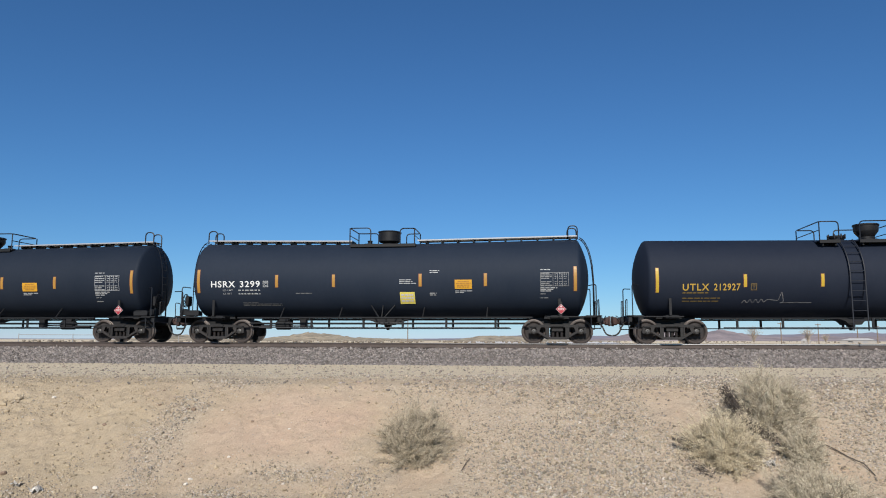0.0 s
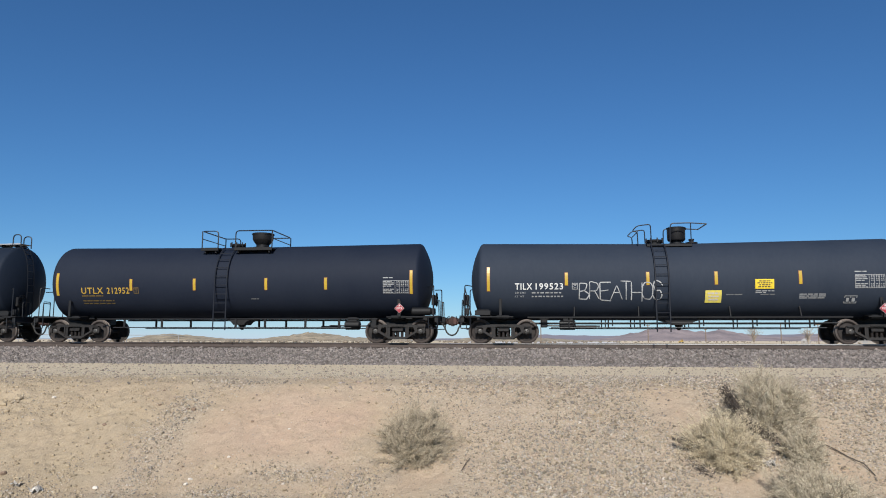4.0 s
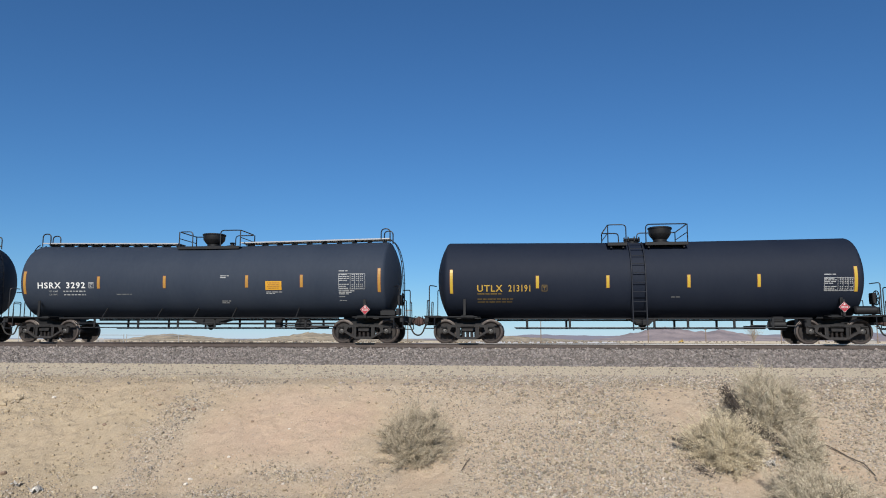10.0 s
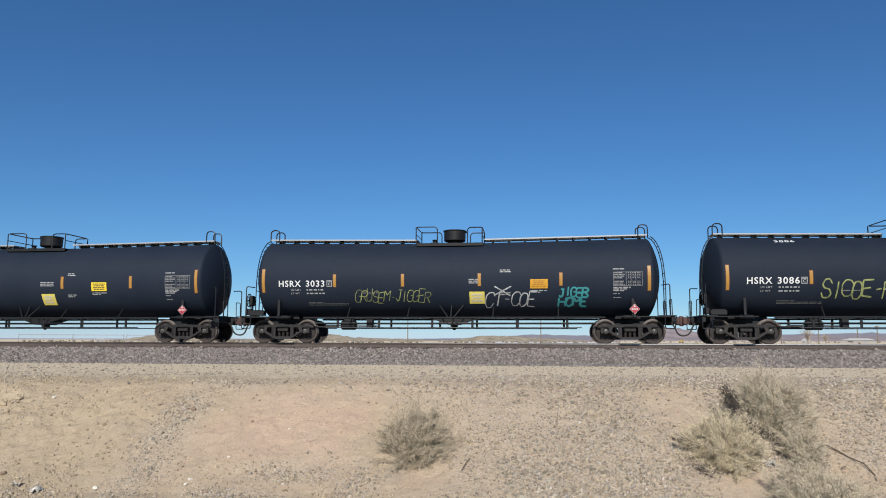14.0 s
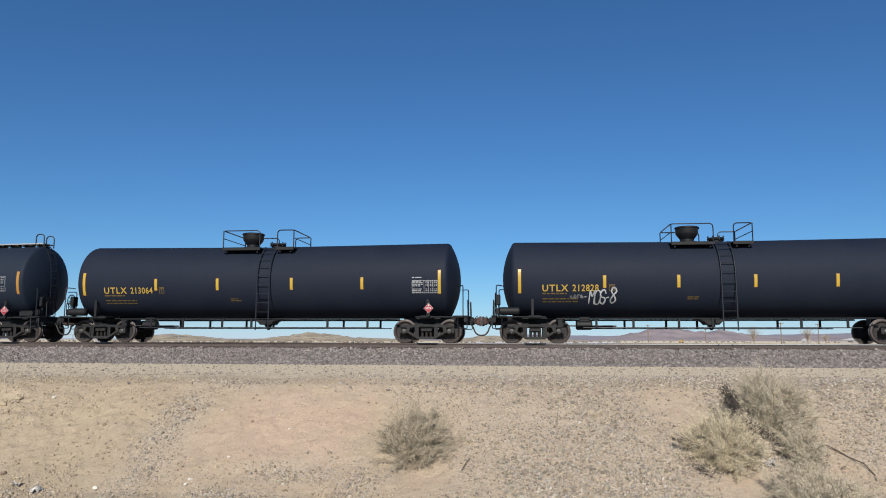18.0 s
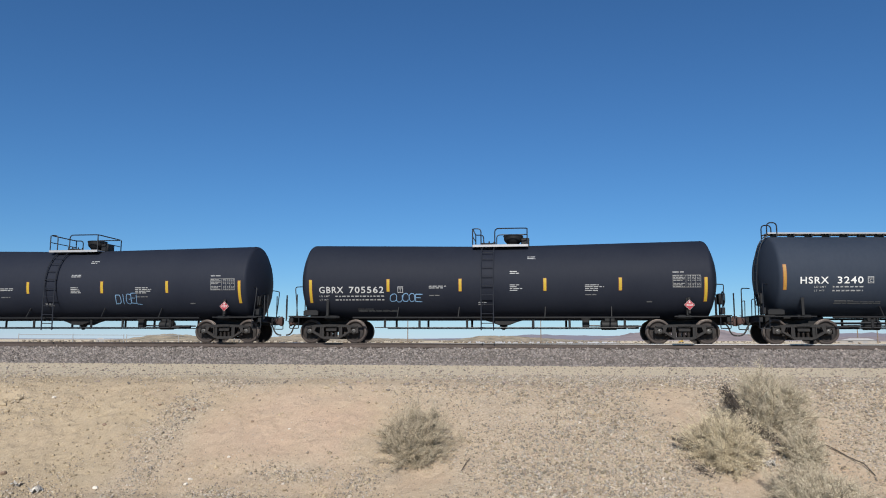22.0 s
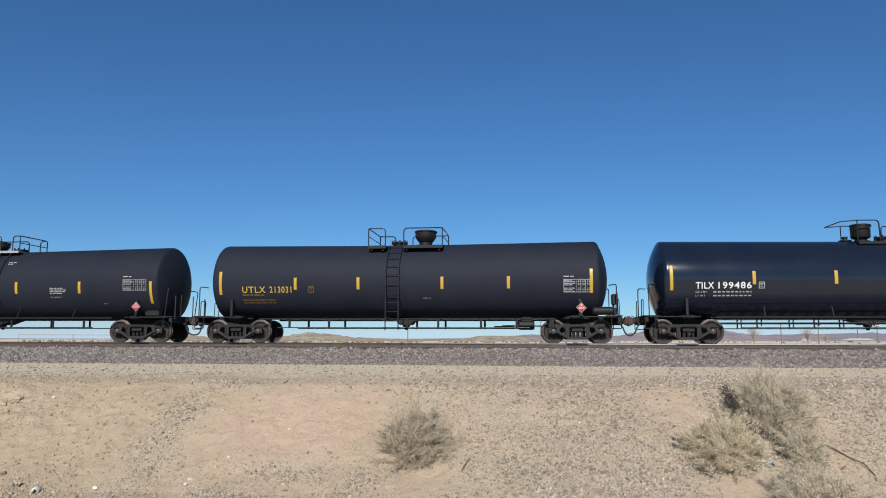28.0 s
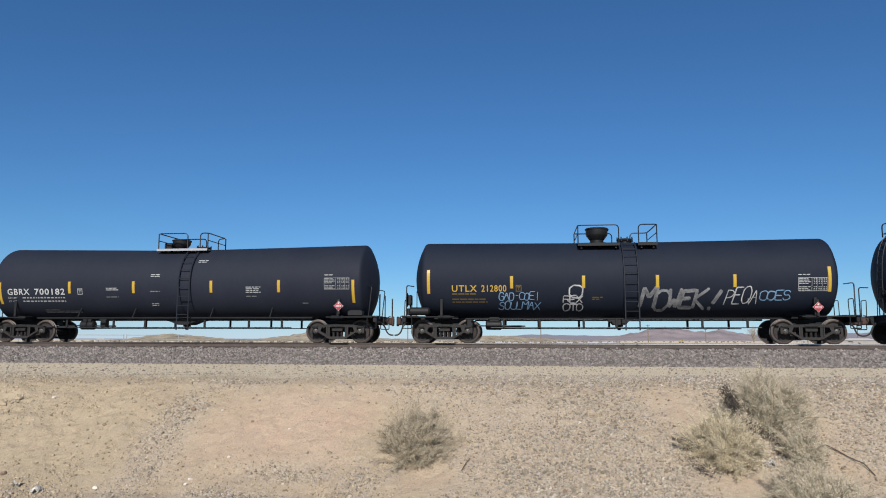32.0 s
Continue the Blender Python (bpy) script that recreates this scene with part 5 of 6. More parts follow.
def scrawl(car, kind, x0, x1, z0, z1, mat, seed, width=0.035, strokes=None):
    """Spray-painted loops and strokes: an unreadable tag."""
    rnd = random.Random(seed)
    s = Shape()
    h, w0 = z1 - z0, x1 - x0
    paths = []
    if isinstance(strokes, str):
        paths = lettered(strokes, x0, x1, z0, z1, rnd)
    elif strokes == 1:
        # a quick signature: small waves, one tall spike, a long flat tail
        pts = [(x0 + w0 * 0.36 * q / 9, z0 + h * ((0.12, 0.42)[q % 2] + rnd.uniform(-0.06, 0.06))) for q in range(10)]
        pts += [(x0 + w0 * 0.52, z0 + h * 0.3), (x0 + w0 * 0.56, z1), (x0 + w0 * 0.6, z0 + h * 0.18), (x0 + w0 * 0.54, z0 + h * 0.12), (x0 + w0 * 0.8, z0 + h * 0.16), (x1, z0 + h * 0.12)]
        paths.append(pts)
    else:
        n = max(3, int(w0 / (h * 0.62)))
        cell = w0 / n
        for g in range(n):
            a, low, tall = x0 + g * cell, rnd.uniform(0.0, 0.16), rnd.uniform(0.62, 1.0)
            top = rnd.random() < 0.5
            pts = []
            for q in range(rnd.choice((3, 4, 4, 5))):
                up = tall - rnd.uniform(0, 0.22) if top else low + rnd.uniform(0, 0.22)
                pts.append((a + cell * min(1.05, 0.02 + 0.26 * q + rnd.uniform(-0.1, 0.16)), z0 + h * up))
                top = not top
            paths.append(pts)
            if rnd.random() < 0.6:
                m = a + cell * rnd.uniform(0.35, 0.65)
                paths.append([(m + cell * 0.3 * math.cos(q * 0.9 + low * 20), z0 + h * (0.48 + 0.34 * math.sin(q * 0.9 + low * 20))) for q in range(rnd.choice((5, 6, 7)))])
            if rnd.random() < 0.75:
                u = rnd.uniform(0.3, 0.7)
                paths.append([(a + cell * rnd.uniform(-0.1, 0.15), z0 + h * u), (a + cell * 0.5, z0 + h * (u + rnd.uniform(-0.12, 0.2))), (a + cell * rnd.uniform(0.75, 1.1), z0 + h * (u + rnd.uniform(-0.15, 0.15)))])
        if rnd.random() < 0.3:
            paths.append([(x0 + w0 * 0.1, z0 + 0.02 * h), (x0 + w0 * 0.6, z0 - 0.02 * h), (x1, z0 + 0.1 * h)])
    for i, pts in enumerate(paths):
        path = [(p.x, p.z) for p in rounded([(x, 0, z) for x, z in pts], 0.12 * h if strokes == 1 else 0.09 * h, 3)]
        # short steps, so that the paint follows the curve of the shell
        fine = [path[0]]
        for p, q in zip(path, path[1:]):
            steps = max(1, int(math.hypot(q[0] - p[0], q[1] - p[1]) / 0.06))
            fine += [(p[0] + (q[0] - p[0]) * u / steps, p[1] + (q[1] - p[1]) * u / steps) for u in range(1, steps + 1)]
        path = fine
        w = width * rnd.uniform(0.75, 1.15)
        v, fs = [], []
        for j, (x, z) in enumerate(path):
            a, b = path[max(j - 1, 0)], path[min(j + 1, len(path) - 1)]
            dx, dz = b[0] - a[0], b[1] - a[1]
            L = math.hypot(dx, dz) or 1
            k = w * (0.35 if j in (0, len(path) - 1) else 0.5)
            v += [on_tank(kind, x - dz / L * k, z + dx / L * k, 0.007 + 0.0004 * i), on_tank(kind, x + dz / L * k, z - dx / L * k, 0.007 + 0.0004 * i)]
            if j:
                fs.append((2 * j - 2, 2 * j - 1, 2 * j + 1, 2 * j))
        s.add(v, fs)
    return tagged(part("graffiti", s, mat, car, "sprayed graffiti scrawl", smooth=False), kind="stuff")


def plate_on(car, kind, name, x0, x1, z0, z1, mat, ink, label, lines, seed):
    rnd = random.Random(seed)
    s = Shape()
    quad_on(s, kind, x0, x1, z0, z1, 0.012)
    quad_on(s, kind, x0, x1, z0, z1, 0.002)
    ob = part(name, s, mat, car, label)
    t = Shape()
    h = (z1 - z0) / (lines + 1)
    for i in range(lines):
        z = z1 - h * (i + 1)
        m = rnd.uniform(0.06, 0.22) * (x1 - x0)
        x = x0 + m
        while x < x1 - m:
            w = min(rnd.uniform(0.05, 0.14), x1 - m - x)
            quad_on(t, kind, x, x + w, z - h * 0.28, z + h * 0.28, 0.016, nz=1)
            x += w + 0.025
    tagged(part("plate_text", t, ink, ob, smooth=False), kind="stuff")


def dress(car, kind, flip, seed, mark, number, tx, stripes, plate_x=None, plate_mat=None, notice=False, tags=()):
    """Lettering, tape, plates and graffiti on the side that faces the camera."""
    rnd = random.Random(seed)
    low = number == "3107"
    tape = MAT_STRIPE_OLD if kind == "walkway" else MAT_STRIPE
    for i, x in enumerate(stripes):
        end = abs(x) > 6.9
        if kind == "grating":
            z0, z1 = (1.61, 2.51) if end else (2.04, 2.52)
        elif kind == "platform":
            z0, z1 = (1.95, 2.88) if end else (2.14, 2.61)
        else:
            z0, z1 = (2.03, 2.97) if end else (2.24, 2.73)
            if low:
                z0, z1 = z0 - 0.06, z1 - 0.075
        s = Shape()
        quad_on(s, kind, x - 0.052, x + 0.052, z0, z1, 0.008, nz=8)
        quad_on(s, kind, x - 0.07, x + 0.066, z0 - 0.012, z1 + 0.012, 0.004, slot=1, nz=8)
        part("reflective_stripe", s, [tape, MAT_TAPE_EDGE], car, smooth=False)
    ink, faint = (MAT_YELLOW, MAT_DIM_YELLOW) if kind == "platform" else (MAT_STENCIL_SOFT if kind == "grating" else MAT_WHITE, MAT_GREY_WHITE)
    if mark:
        zt, zb = {"walkway": (2.50, 2.245), "platform": (2.27, 2.01), "hoop": (2.33, 2.08), "grating": (2.24, 1.98)}[kind]
        if low:
            zt, zb = zt - 0.165, zb - 0.155
        write_on(car, kind, "reporting_mark", mark, tx[0], tx[1], zb, zt, ink, "painted reporting mark")
        write_on(car, kind, "car_number", number, tx[2], tx[3], zb, zt, ink, "painted car number")
        s = Shape()
        b, c = tx[4] - 0.11, (zt + zb) / 2
        for a0, a1, q0, q1 in ((b, b + 0.22, c + 0.10, c + 0.125), (b, b + 0.22, c - 0.125, c - 0.10), (b, b + 0.025, c - 0.1, c + 0.1), (b + 0.195, b + 0.22, c - 0.1, c + 0.1), (b + 0.04, b + 0.18, c + 0.055, c + 0.08)):
            quad_on(s, kind, a0, a1, q0, q1, 0.006, nz=1)
        box = tagged(part("stencil_box", s, faint, car, smooth=False), kind="stuff")
        write_on(box, kind, "stencil_letter", "C" if kind in ("walkway", "hoop") else "T", b + 0.06, b + 0.16, c - 0.075, c + 0.035, faint)
        s = Shape()
        left = tx[0] + (0.5 if kind == "walkway" else 0.0)
        if kind == "platform":
            dashes(s, kind, tx[0], tx[0] + 0.95, zb - 0.08, 0.05, rnd)
            dashes(s, kind, tx[0], tx[0] + 1.4, zb - 0.28, 0.045, rnd)
            dashes(s, kind, tx[0], tx[0] + 1.4, zb - 0.39, 0.04, rnd)
        else:
            write_on(car, kind, "load_limit_mark", "LD LMT", left, left + 0.42, zb - 0.15, zb - 0.085, faint, "small stencilled capitals")
            write_on(car, kind, "light_weight_mark", "LT WT", left, left + 0.36, zb - 0.29, zb - 0.225, faint, "small stencilled capitals")
            dashes(s, kind, left + 0.65, tx[3], zb - 0.12, 0.05, rnd, 0.05, 0.16, 0.05)
            dashes(s, kind, left + 0.65, tx[3], zb - 0.26, 0.05, rnd, 0.05, 0.16, 0.05)
        tagged(part("stencil_text", s, faint, car, "rows of small stencilled marks", smooth=False), kind="stuff")
        if kind in ("walkway", "grating") and not (flip and kind == "walkway"):
            s = Shape()
            for q in range(3):
                dashes(s, kind, -5.85, -5.2 if q == 0 else -4.2, zb - 0.62 - 0.05 * q, 0.022, rnd, 0.1, 0.5)
            tagged(part("stencil_text", s, MAT_DIM, car, smooth=False), kind="stuff")
    # small lines of writing
    rows = {
        "walkway": [(-3.55, -2.85, 1.99, 1)] + ([] if flip else [(1.95, 2.4, 2.86, 2), (1.95, 2.4, 1.97, 2), (0.72, 1.45, 2.50, 3)]) + ([(1.0, 1.4, 2.72, 2), (1.0, 1.4, 1.7, 2)] if flip else []),
        "platform": [(-1.15, -0.65, 1.78, 2) if flip else (0.9, 1.35, 1.78, 1)],
        "hoop": [(1.5, 2.3, 1.86, 1), (2.75, 3.5, 1.86, 1), (4.15, 5.1, 1.86, 3)],
        "grating": [(-2.9, -2.1, 2.24, 2), (-2.9, -2.35, 1.88, 1), (f_sign(flip) * -0.95 - (0.65 if flip else 0), f_sign(flip) * -0.95 + (-0.2 if flip else 0.45), 2.8, 2), (0.3, 0.8, 2.27, 4) if flip else (-0.95, -0.5, 2.1, 1), (3.2, 3.95, 2.25, 4), (3.2, 3.75, 1.88, 1), (5.55, 5.85, 1.6, 1), (-0.95, -0.5, 1.6, 2), (1.0, 1.45, 3.4, 2)],
    }[kind]
    for x0, x1, z, count in rows:
        s = Shape()
        for q in range(count):
            dashes(s, kind, x0, x0 + (x1 - x0) * rnd.uniform(0.6, 1.0), z - 0.07 * q, 0.035, rnd)
        tagged(part("stencil_text", s, MAT_DIM_YELLOW if kind == "platform" and flip else MAT_GREY_WHITE if count > 1 else MAT_DIM, car, smooth=False), kind="stuff")
    # the data table near the end
    x0, x1, z0, z1 = {"walkway": (6.0, 7.1, 2.15, 2.76) if flip else (6.32, 7.42, 2.22, 2.74), "platform": (6.43, 7.49, 1.98, 2.47), "hoop": (6.1, 7.15, 2.08, 2.57), "grating": (6.5, 7.55, 2.14, 2.60)}[kind]
    s = Shape()
    strong = kind in ("hoop", "platform") or (kind == "walkway" and flip)
    for k in range(8):
        z = z1 - 0.03 - (z1 - z0 - 0.06) * k / 7
        if k not in (4,):
            dashes(s, kind, x0 + 0.02, x0 + (0.44 if k % 3 else 0.36), z, 0.034, rnd, 0.06, 0.2, 0.02)
            for c in range(3):
                a = x0 + 0.52 + c * 0.175
                dashes(s, kind, a + 0.03, a + 0.15, z, 0.03, rnd, 0.03, 0.06, 0.03)
    for a in (x0 + 0.48, x0 + 0.66, x0 + 0.84, x1 - 0.02):
        quad_on(s, kind, a, a + 0.014, z0, z1, 0.007, nz=3)
    for z in (z0, z1):
        quad_on(s, kind, x0 + 0.0, x1, z - 0.008, z + 0.008, 0.007, nz=1)
    quad_on(s, kind, x0, x0 + 0.014, z0, z1, 0.007, nz=3)
    tagged(part("data_table", s, MAT_GREY_WHITE if strong else MAT_FADED, car, "stencilled table of small writing", smooth=False), kind="stuff")
    s = Shape()
    dashes(s, kind, x0, x0 + 0.42, z1 + 0.12, 0.035, rnd)
    if kind == "walkway":
        for q in range(3):
            dashes(s, kind, x0, x0 + 0.65 - 0.12 * q, z0 - 0.07 - 0.06 * q, 0.04, rnd)
        dashes(s, kind, x0, x0 + 0.25, z0 - 0.3, 0.025, rnd)
        dashes(s, kind, x0, x0 + 0.3, z0 - 0.45, 0.025, rnd)
    if kind == "hoop":
        for a0, a1, q0, q1 in ((5.76, 6.21, 1.52, 1.545), (5.76, 6.21, 1.775, 1.80), (5.76, 5.785, 1.52, 1.8), (6.185, 6.21, 1.52, 1.8), (5.97, 5.99, 1.52, 1.8), (5.83, 5.93, 1.58, 1.72), (6.03, 6.14, 1.58, 1.72)):
            quad_on(s, kind, a0, a1, q0, q1, 0.007, nz=1)
    tagged(part("stencil_text", s, MAT_GREY_WHITE, car, smooth=False), kind="stuff")
    if plate_x is not None:
        z = (1.98 if low else 2.30) if kind == "walkway" else 2.24
        amber = plate_mat is MAT_PLATE_ORANGE
        plate_on(car, kind, "warning_plate", plate_x - 0.34, plate_x + 0.34, z - 0.17, z + 0.19, plate_mat, MAT_TAN_INK if amber else MAT_DARK_INK, "orange warning plate with unreadable lines" if amber else "yellow warning plate with dark unreadable lines", 4, seed + 5)
        s = Shape()
        for q in range(2):
            dashes(s, kind, plate_x - 0.32, plate_x + 0.35 - 0.3 * q, z - 0.25 - 0.06 * q, 0.035, rnd)
        tagged(part("stencil_text", s, MAT_GREY_WHITE, car, smooth=False), kind="stuff")
    if notice:
        plate_on(car, kind, "notice_board", 0.74, 1.34, 1.56, 2.02, MAT_NOTICE, MAT_PLACARD_WHITE, "dirty yellow notice with a pale patch", 3, seed + 7)
    for i, (x0, x1, z0, z1, mat, width, *style) in enumerate(tags):
        scrawl(car, kind, x0, x1, z0, z1, mat, seed * 31 + i, width, *style)


def f_sign(flip):
    return -1 if flip else 1


W, P, H, G = "walkway", "platform", "hoop", "grating"
OR, YE = MAT_PLATE_ORANGE, MAT_PLATE_YELLOW
SW, SG, SB, ST, SL = MAT_SPRAY_WHITE, MAT_SPRAY_GREY, MAT_SPRAY_BLUE, MAT_SPRAY_TEAL, MAT_SPRAY_LIME
# middles of the cars along the train, at the start of the clip
CENTRES = [-24.07, -5.82, 12.47, 30.69, 48.86, 67.02, 85.08, 103.39, 121.71, 139.95, 158.09, 176.35, 194.5, 212.74, 230.98, 249.23, 267.46, 285.7, 303.75, 322.13, 340.6, 358.88, 377.09, 395.34, 413.74, 432.0, 450.13, 468.24, 486.49, 504.8, 523.05]
CONSIST = [
    (W, 1, "", "", (), (-7.6, -4.6, -1.5, 1.78, 4.21, 7.67), 3.08, OR, 0, ()),
    (W, 0, "HSRX", "3299", (-7.14, -6.11, -5.91, -5.06, -4.82), (-7.68, -4.35, -1.98, 1.56, 4.16, 7.65), 3.28, OR, 1, ()),
    (P, 0, "UTLX", "212927", (-6.46, -5.48, -5.31, -4.34, -3.85), (-7.40, -4.16, -1.38, 1.48, 4.37, 7.66), None, None, 0, ((-4.26, -1.71, 1.49, 1.97, SG, 0.025, 1), (1.2, 4.42, 1.6, 2.2, SG, 0.03, 1))),
    (W, 1, "HSRX", "3317", (-6.77, -5.82, -5.66, -4.99, -4.81), (-7.54, -4.58, -1.5, 1.48, 4.27, 7.74), 3.56, OR, 0, ((1.05, 2.47, 1.63, 2.08, SG, 0.035), (4.72, 5.53, 1.41, 1.91, MAT_DIM, 0.03))),
    (P, 0, "UTLX", "212952", (-6.43, -5.46, -5.29, -4.30, -3.99), (-7.5, -4.21, -1.44, 1.63, 4.14, 7.64), None, None, 0, ()),
    (H, 1, "TILX", "199523", (-6.36, -5.69, -5.56, -4.50, -4.05), (-7.4, -4.37, -1.28, 1.25, 4.29, 7.62), 3.0, YE, 1, ((-3.88, -0.71, 1.67, 2.35, SW, 0.04, "BREATHOS"),)),
    (H, 0, "TILX", "199555", (-6.66, -6.02, -5.83, -4.70, -4.22), (-7.66, -4.57, -1.16, 1.50, 4.52, 7.74), 3.19, YE, 0, ()),
    (W, 0, "HSRX", "3243", (-7.03, -5.97, -5.81, -4.94, -4.57), (-7.6, -4.22, -1.6, 1.58, 4.32, 7.68), 3.29, YE, 1, ()),
    (W, 1, "HSRX", "3107", (-6.9, -5.99, -5.83, -5.15, -4.88), (-7.6, -4.67, -1.65, 1.51, 4.29, 7.72), 3.42, OR, 0, ()),
    (W, 1, "HSRX", "3292", (-7.02, -5.97, -5.73, -4.88, -4.61), (-7.62, -4.28, -1.37, 2.19, 4.51, 7.72), 3.33, OR, 0, ()),
    (P, 0, "UTLX", "213191", (-6.55, -5.55, -5.32, -4.47, -3.92), (-7.57, -4.19, -1.49, 1.54, 4.1, 7.55), None, None, 0, ()),
    (W, 0, "HSRX", "3333", (-7.0, -5.96, -5.78, -4.91, -4.61), (-7.57, -4.22, -1.75, 1.75, 4.49, 7.71), 3.28, YE, 1, ()),
    (W, 0, "HSRX", "3039", (-7.04, -6.01, -5.79, -4.91, -4.70), (-7.68, -4.46, -1.76, 1.7, 4.78, 7.65), 3.37, YE, 1, ()),
    (W, 0, "HSRX", "3033", (-7.02, -6.1, -5.89, -5.12, -4.92), (-7.67, -4.7, -1.92, 1.15, 4.33, 7.68), 3.48, OR, 1, ((-3.86, -0.80, 1.63, 2.1, SL, 0.03, "GRUSEM-JIGGER"), (1.4, 3.4, 1.46, 1.98, SW, 0.045, "CI-COE"), (1.75, 2.3, 1.85, 2.2, SW, 0.045, "X"), (4.25, 5.37, 1.44, 2.14, ST, 0.075, "JIGER/HOME"))),
    (W, 0, "HSRX", "3086", (-6.94, -6.02, -5.83, -5.04, -4.87), (-7.64, -4.62, -1.7, 1.6, 4.21, 7.72), 3.44, OR, 1, ((-4.24, -0.25, 1.72, 2.40, SL, 0.06, "SICOE-RAZER"),)),
    (W, 1, "HSRX", "3325", (-7.02, -5.98, -5.76, -4.9, -4.49), (-7.59, -4.11, -1.14, 2.05, 4.59, 7.75), 3.18, YE, 0, ((-3.86, -2.05, 1.86, 2.5, SL, 0.085, "SICOE"), (-0.35, 3.0, 1.56, 2.35, SL, 0.07, "=RACER-"), (3.86, 4.9, 1.46, 2.14, SW, 0.05, "DUE/SICO"), (-3.9, -2.3, 1.52, 1.75, SG, 0.025))),
    (P, 1, "UTLX", "213064", (-6.57, -5.57, -5.4, -4.43, -4.03), (-7.46, -4.28, -1.61, 1.54, 4.47, 7.61), None, None, 0, ()),
    (P, 1, "UTLX", "212828", (-6.56, -5.56, -5.4, -4.4, -3.9), (-7.44, -4.17, -1.39, 1.43, 4.36, 7.64), None, None, 0, ((-4.75, -3.74, 1.55, 2.08, SW, 0.055, "MOS-8"), (-5.5, -4.85, 1.72, 1.92, SG, 0.025))),
    (P, 0, "UTLX", "213072", (-6.54, -5.54, -5.38, -4.4, -3.95), (-7.62, -4.21, -1.51, 1.55, 4.09, 7.54), None, None, 0, ((-6.56, -5.03, 1.36, 1.72, SG, 0.028), (-5.03, -3.18, 1.44, 1.98, SG, 0.04, "FREE FEE"), (-3.03, -0.82, 1.30, 2.22, SW, 0.04, "STAEDAR"), (0.0, 1.13, 1.3, 2.2, SG, 0.04, "ZK/JIGIS"), (1.2, 3.14, 1.37, 2.15, SW, 0.05, "TATW"), (3.4, 4.5, 1.5, 1.96, SG, 0.035, "R.I.P"), (3.83, 4.13, 1.98, 2.25, SW, 0.035, "O"), (4.55, 5.6, 1.45, 1.85, SG, 0.035, "KING"), (5.87, 7.75, 1.52, 1.98, SG, 0.035, "BEATWASTED"))),
    (G, 1, "GBRX", "705507", (-7.30, -6.30, -6.07, -4.68, -4.05), (-7.71, -4.51, -1.62, 1.73, 4.62, 7.76), None, None, 0, ((-4.62, -3.2, 1.52, 1.88, SB, 0.035, "DOICOE"), (2.32, 3.46, 1.6, 2.0, SB, 0.035, "DIGEL"))),
    (G, 1, "GBRX", "705562", (-7.30, -6.3, -6.07, -4.65, -3.98), (-7.65, -4.47, -1.58, 1.74, 4.62, 7.8), None, None, 0, ((-4.4, -3.12, 1.63, 1.93, SB, 0.035, "CUCOE"),)),
    (W, 0, "HSRX", "3240", (-7.09, -6.08, -5.77, -4.86, -4.6), (-7.64, -3.98, -1.74, 1.77, 4.3, 7.73), 3.33, OR, 1, ()),
    (P, 1, "UTLX", "213142", (-6.52, -5.53, -5.3, -4.37, -3.86), (-7.44, -4.17, -1.3, 1.43, 4.24, 7.61), None, None, 0, ()),
    (G, 0, "GBRX", "705561", (-7.25, -6.24, -6.0, -4.63, -3.97), (-7.61, -4.43, -1.58, 1.79, 4.67, 7.8), None, None, 0, ()),
    (G, 0, "GBRX", "705552", (-7.39, -6.39, -6.17, -4.76, -4.07), (-7.65, -4.55, -1.67, 1.74, 4.63, 7.82), None, None, 0, ()),
    (P, 0, "UTLX", "213031", (-6.46, -5.47, -5.3, -4.38, -3.56), (-7.38, -4.21, -1.61, 1.79, 4.42, 7.62), None, None, 0, ()),
    (H, 2, "TILX", "199486", (-6.59, -5.92, -5.76, -4.55, -4.18), (-7.48, -4.45, -1.51, 1.73, 4.56, 7.76), 2.79, YE, 0, ()),
    (P, 0, "UTLX", "213011", (-6.43, -5.43, -5.26, -4.41, -3.85), (-7.42, -4.09, -1.41, 1.64, 4.17, 7.72), None, None, 0, ()),
    (G, 0, "GBRX", "700182", (-7.25, -6.25, -6.02, -4.65, -3.96), (-7.59, -4.43, -1.58, 1.81, 4.7, 7.8), None, None, 0, ()),
    (P, 1, "UTLX", "212800", (-6.58, -5.59, -5.41, -4.43, -3.95), (-7.51, -4.22, -1.44, 1.35, 4.2, 7.6), None, None, 0, ((-4.72, -3.12, 1.34, 2.0, SB, 0.035, "GAD-COEI/SOULMAX"), (-2.22, -1.45, 1.27, 1.85, SW, 0.045, "REX/OTO"), (-2.0, -1.5, 1.8, 2.3, SW, 0.05, "O"), (0.79, 3.72, 1.36, 2.1, SG, 0.13, "MOWEK!"), (3.9, 5.09, 1.5, 2.1, SW, 0.045, "PEQA"), (5.12, 6.24, 1.66, 2.0, SB, 0.04, "COES"))),
    (W, 0, "", "", (), (-7.64, -4.3, -1.74, 1.77, 4.3, 7.7), 3.3, OR, 1, ()),
]
MODELS, TRAIN = {}, []
for i, row in enumerate(CONSIST):
    key = row[:2]
    place = pose(CENTRES[i], 0, 0)
    if key not in MODELS:
        paint = MAT_TANK_GLOSS if row[1] == 2 else {G: MAT_TANK_WARM, P: MAT_TANK_BLACK, W: MAT_TANK_GREEN}.get(row[0], MAT_TANK)
        MODELS[key] = tank_car(row[0], row[1] == 1, paint)
        MODELS[key].matrix_basis = place
        TRAIN.append(MODELS[key])
    else:
        TRAIN.append(copy_thing(MODELS[key], place))
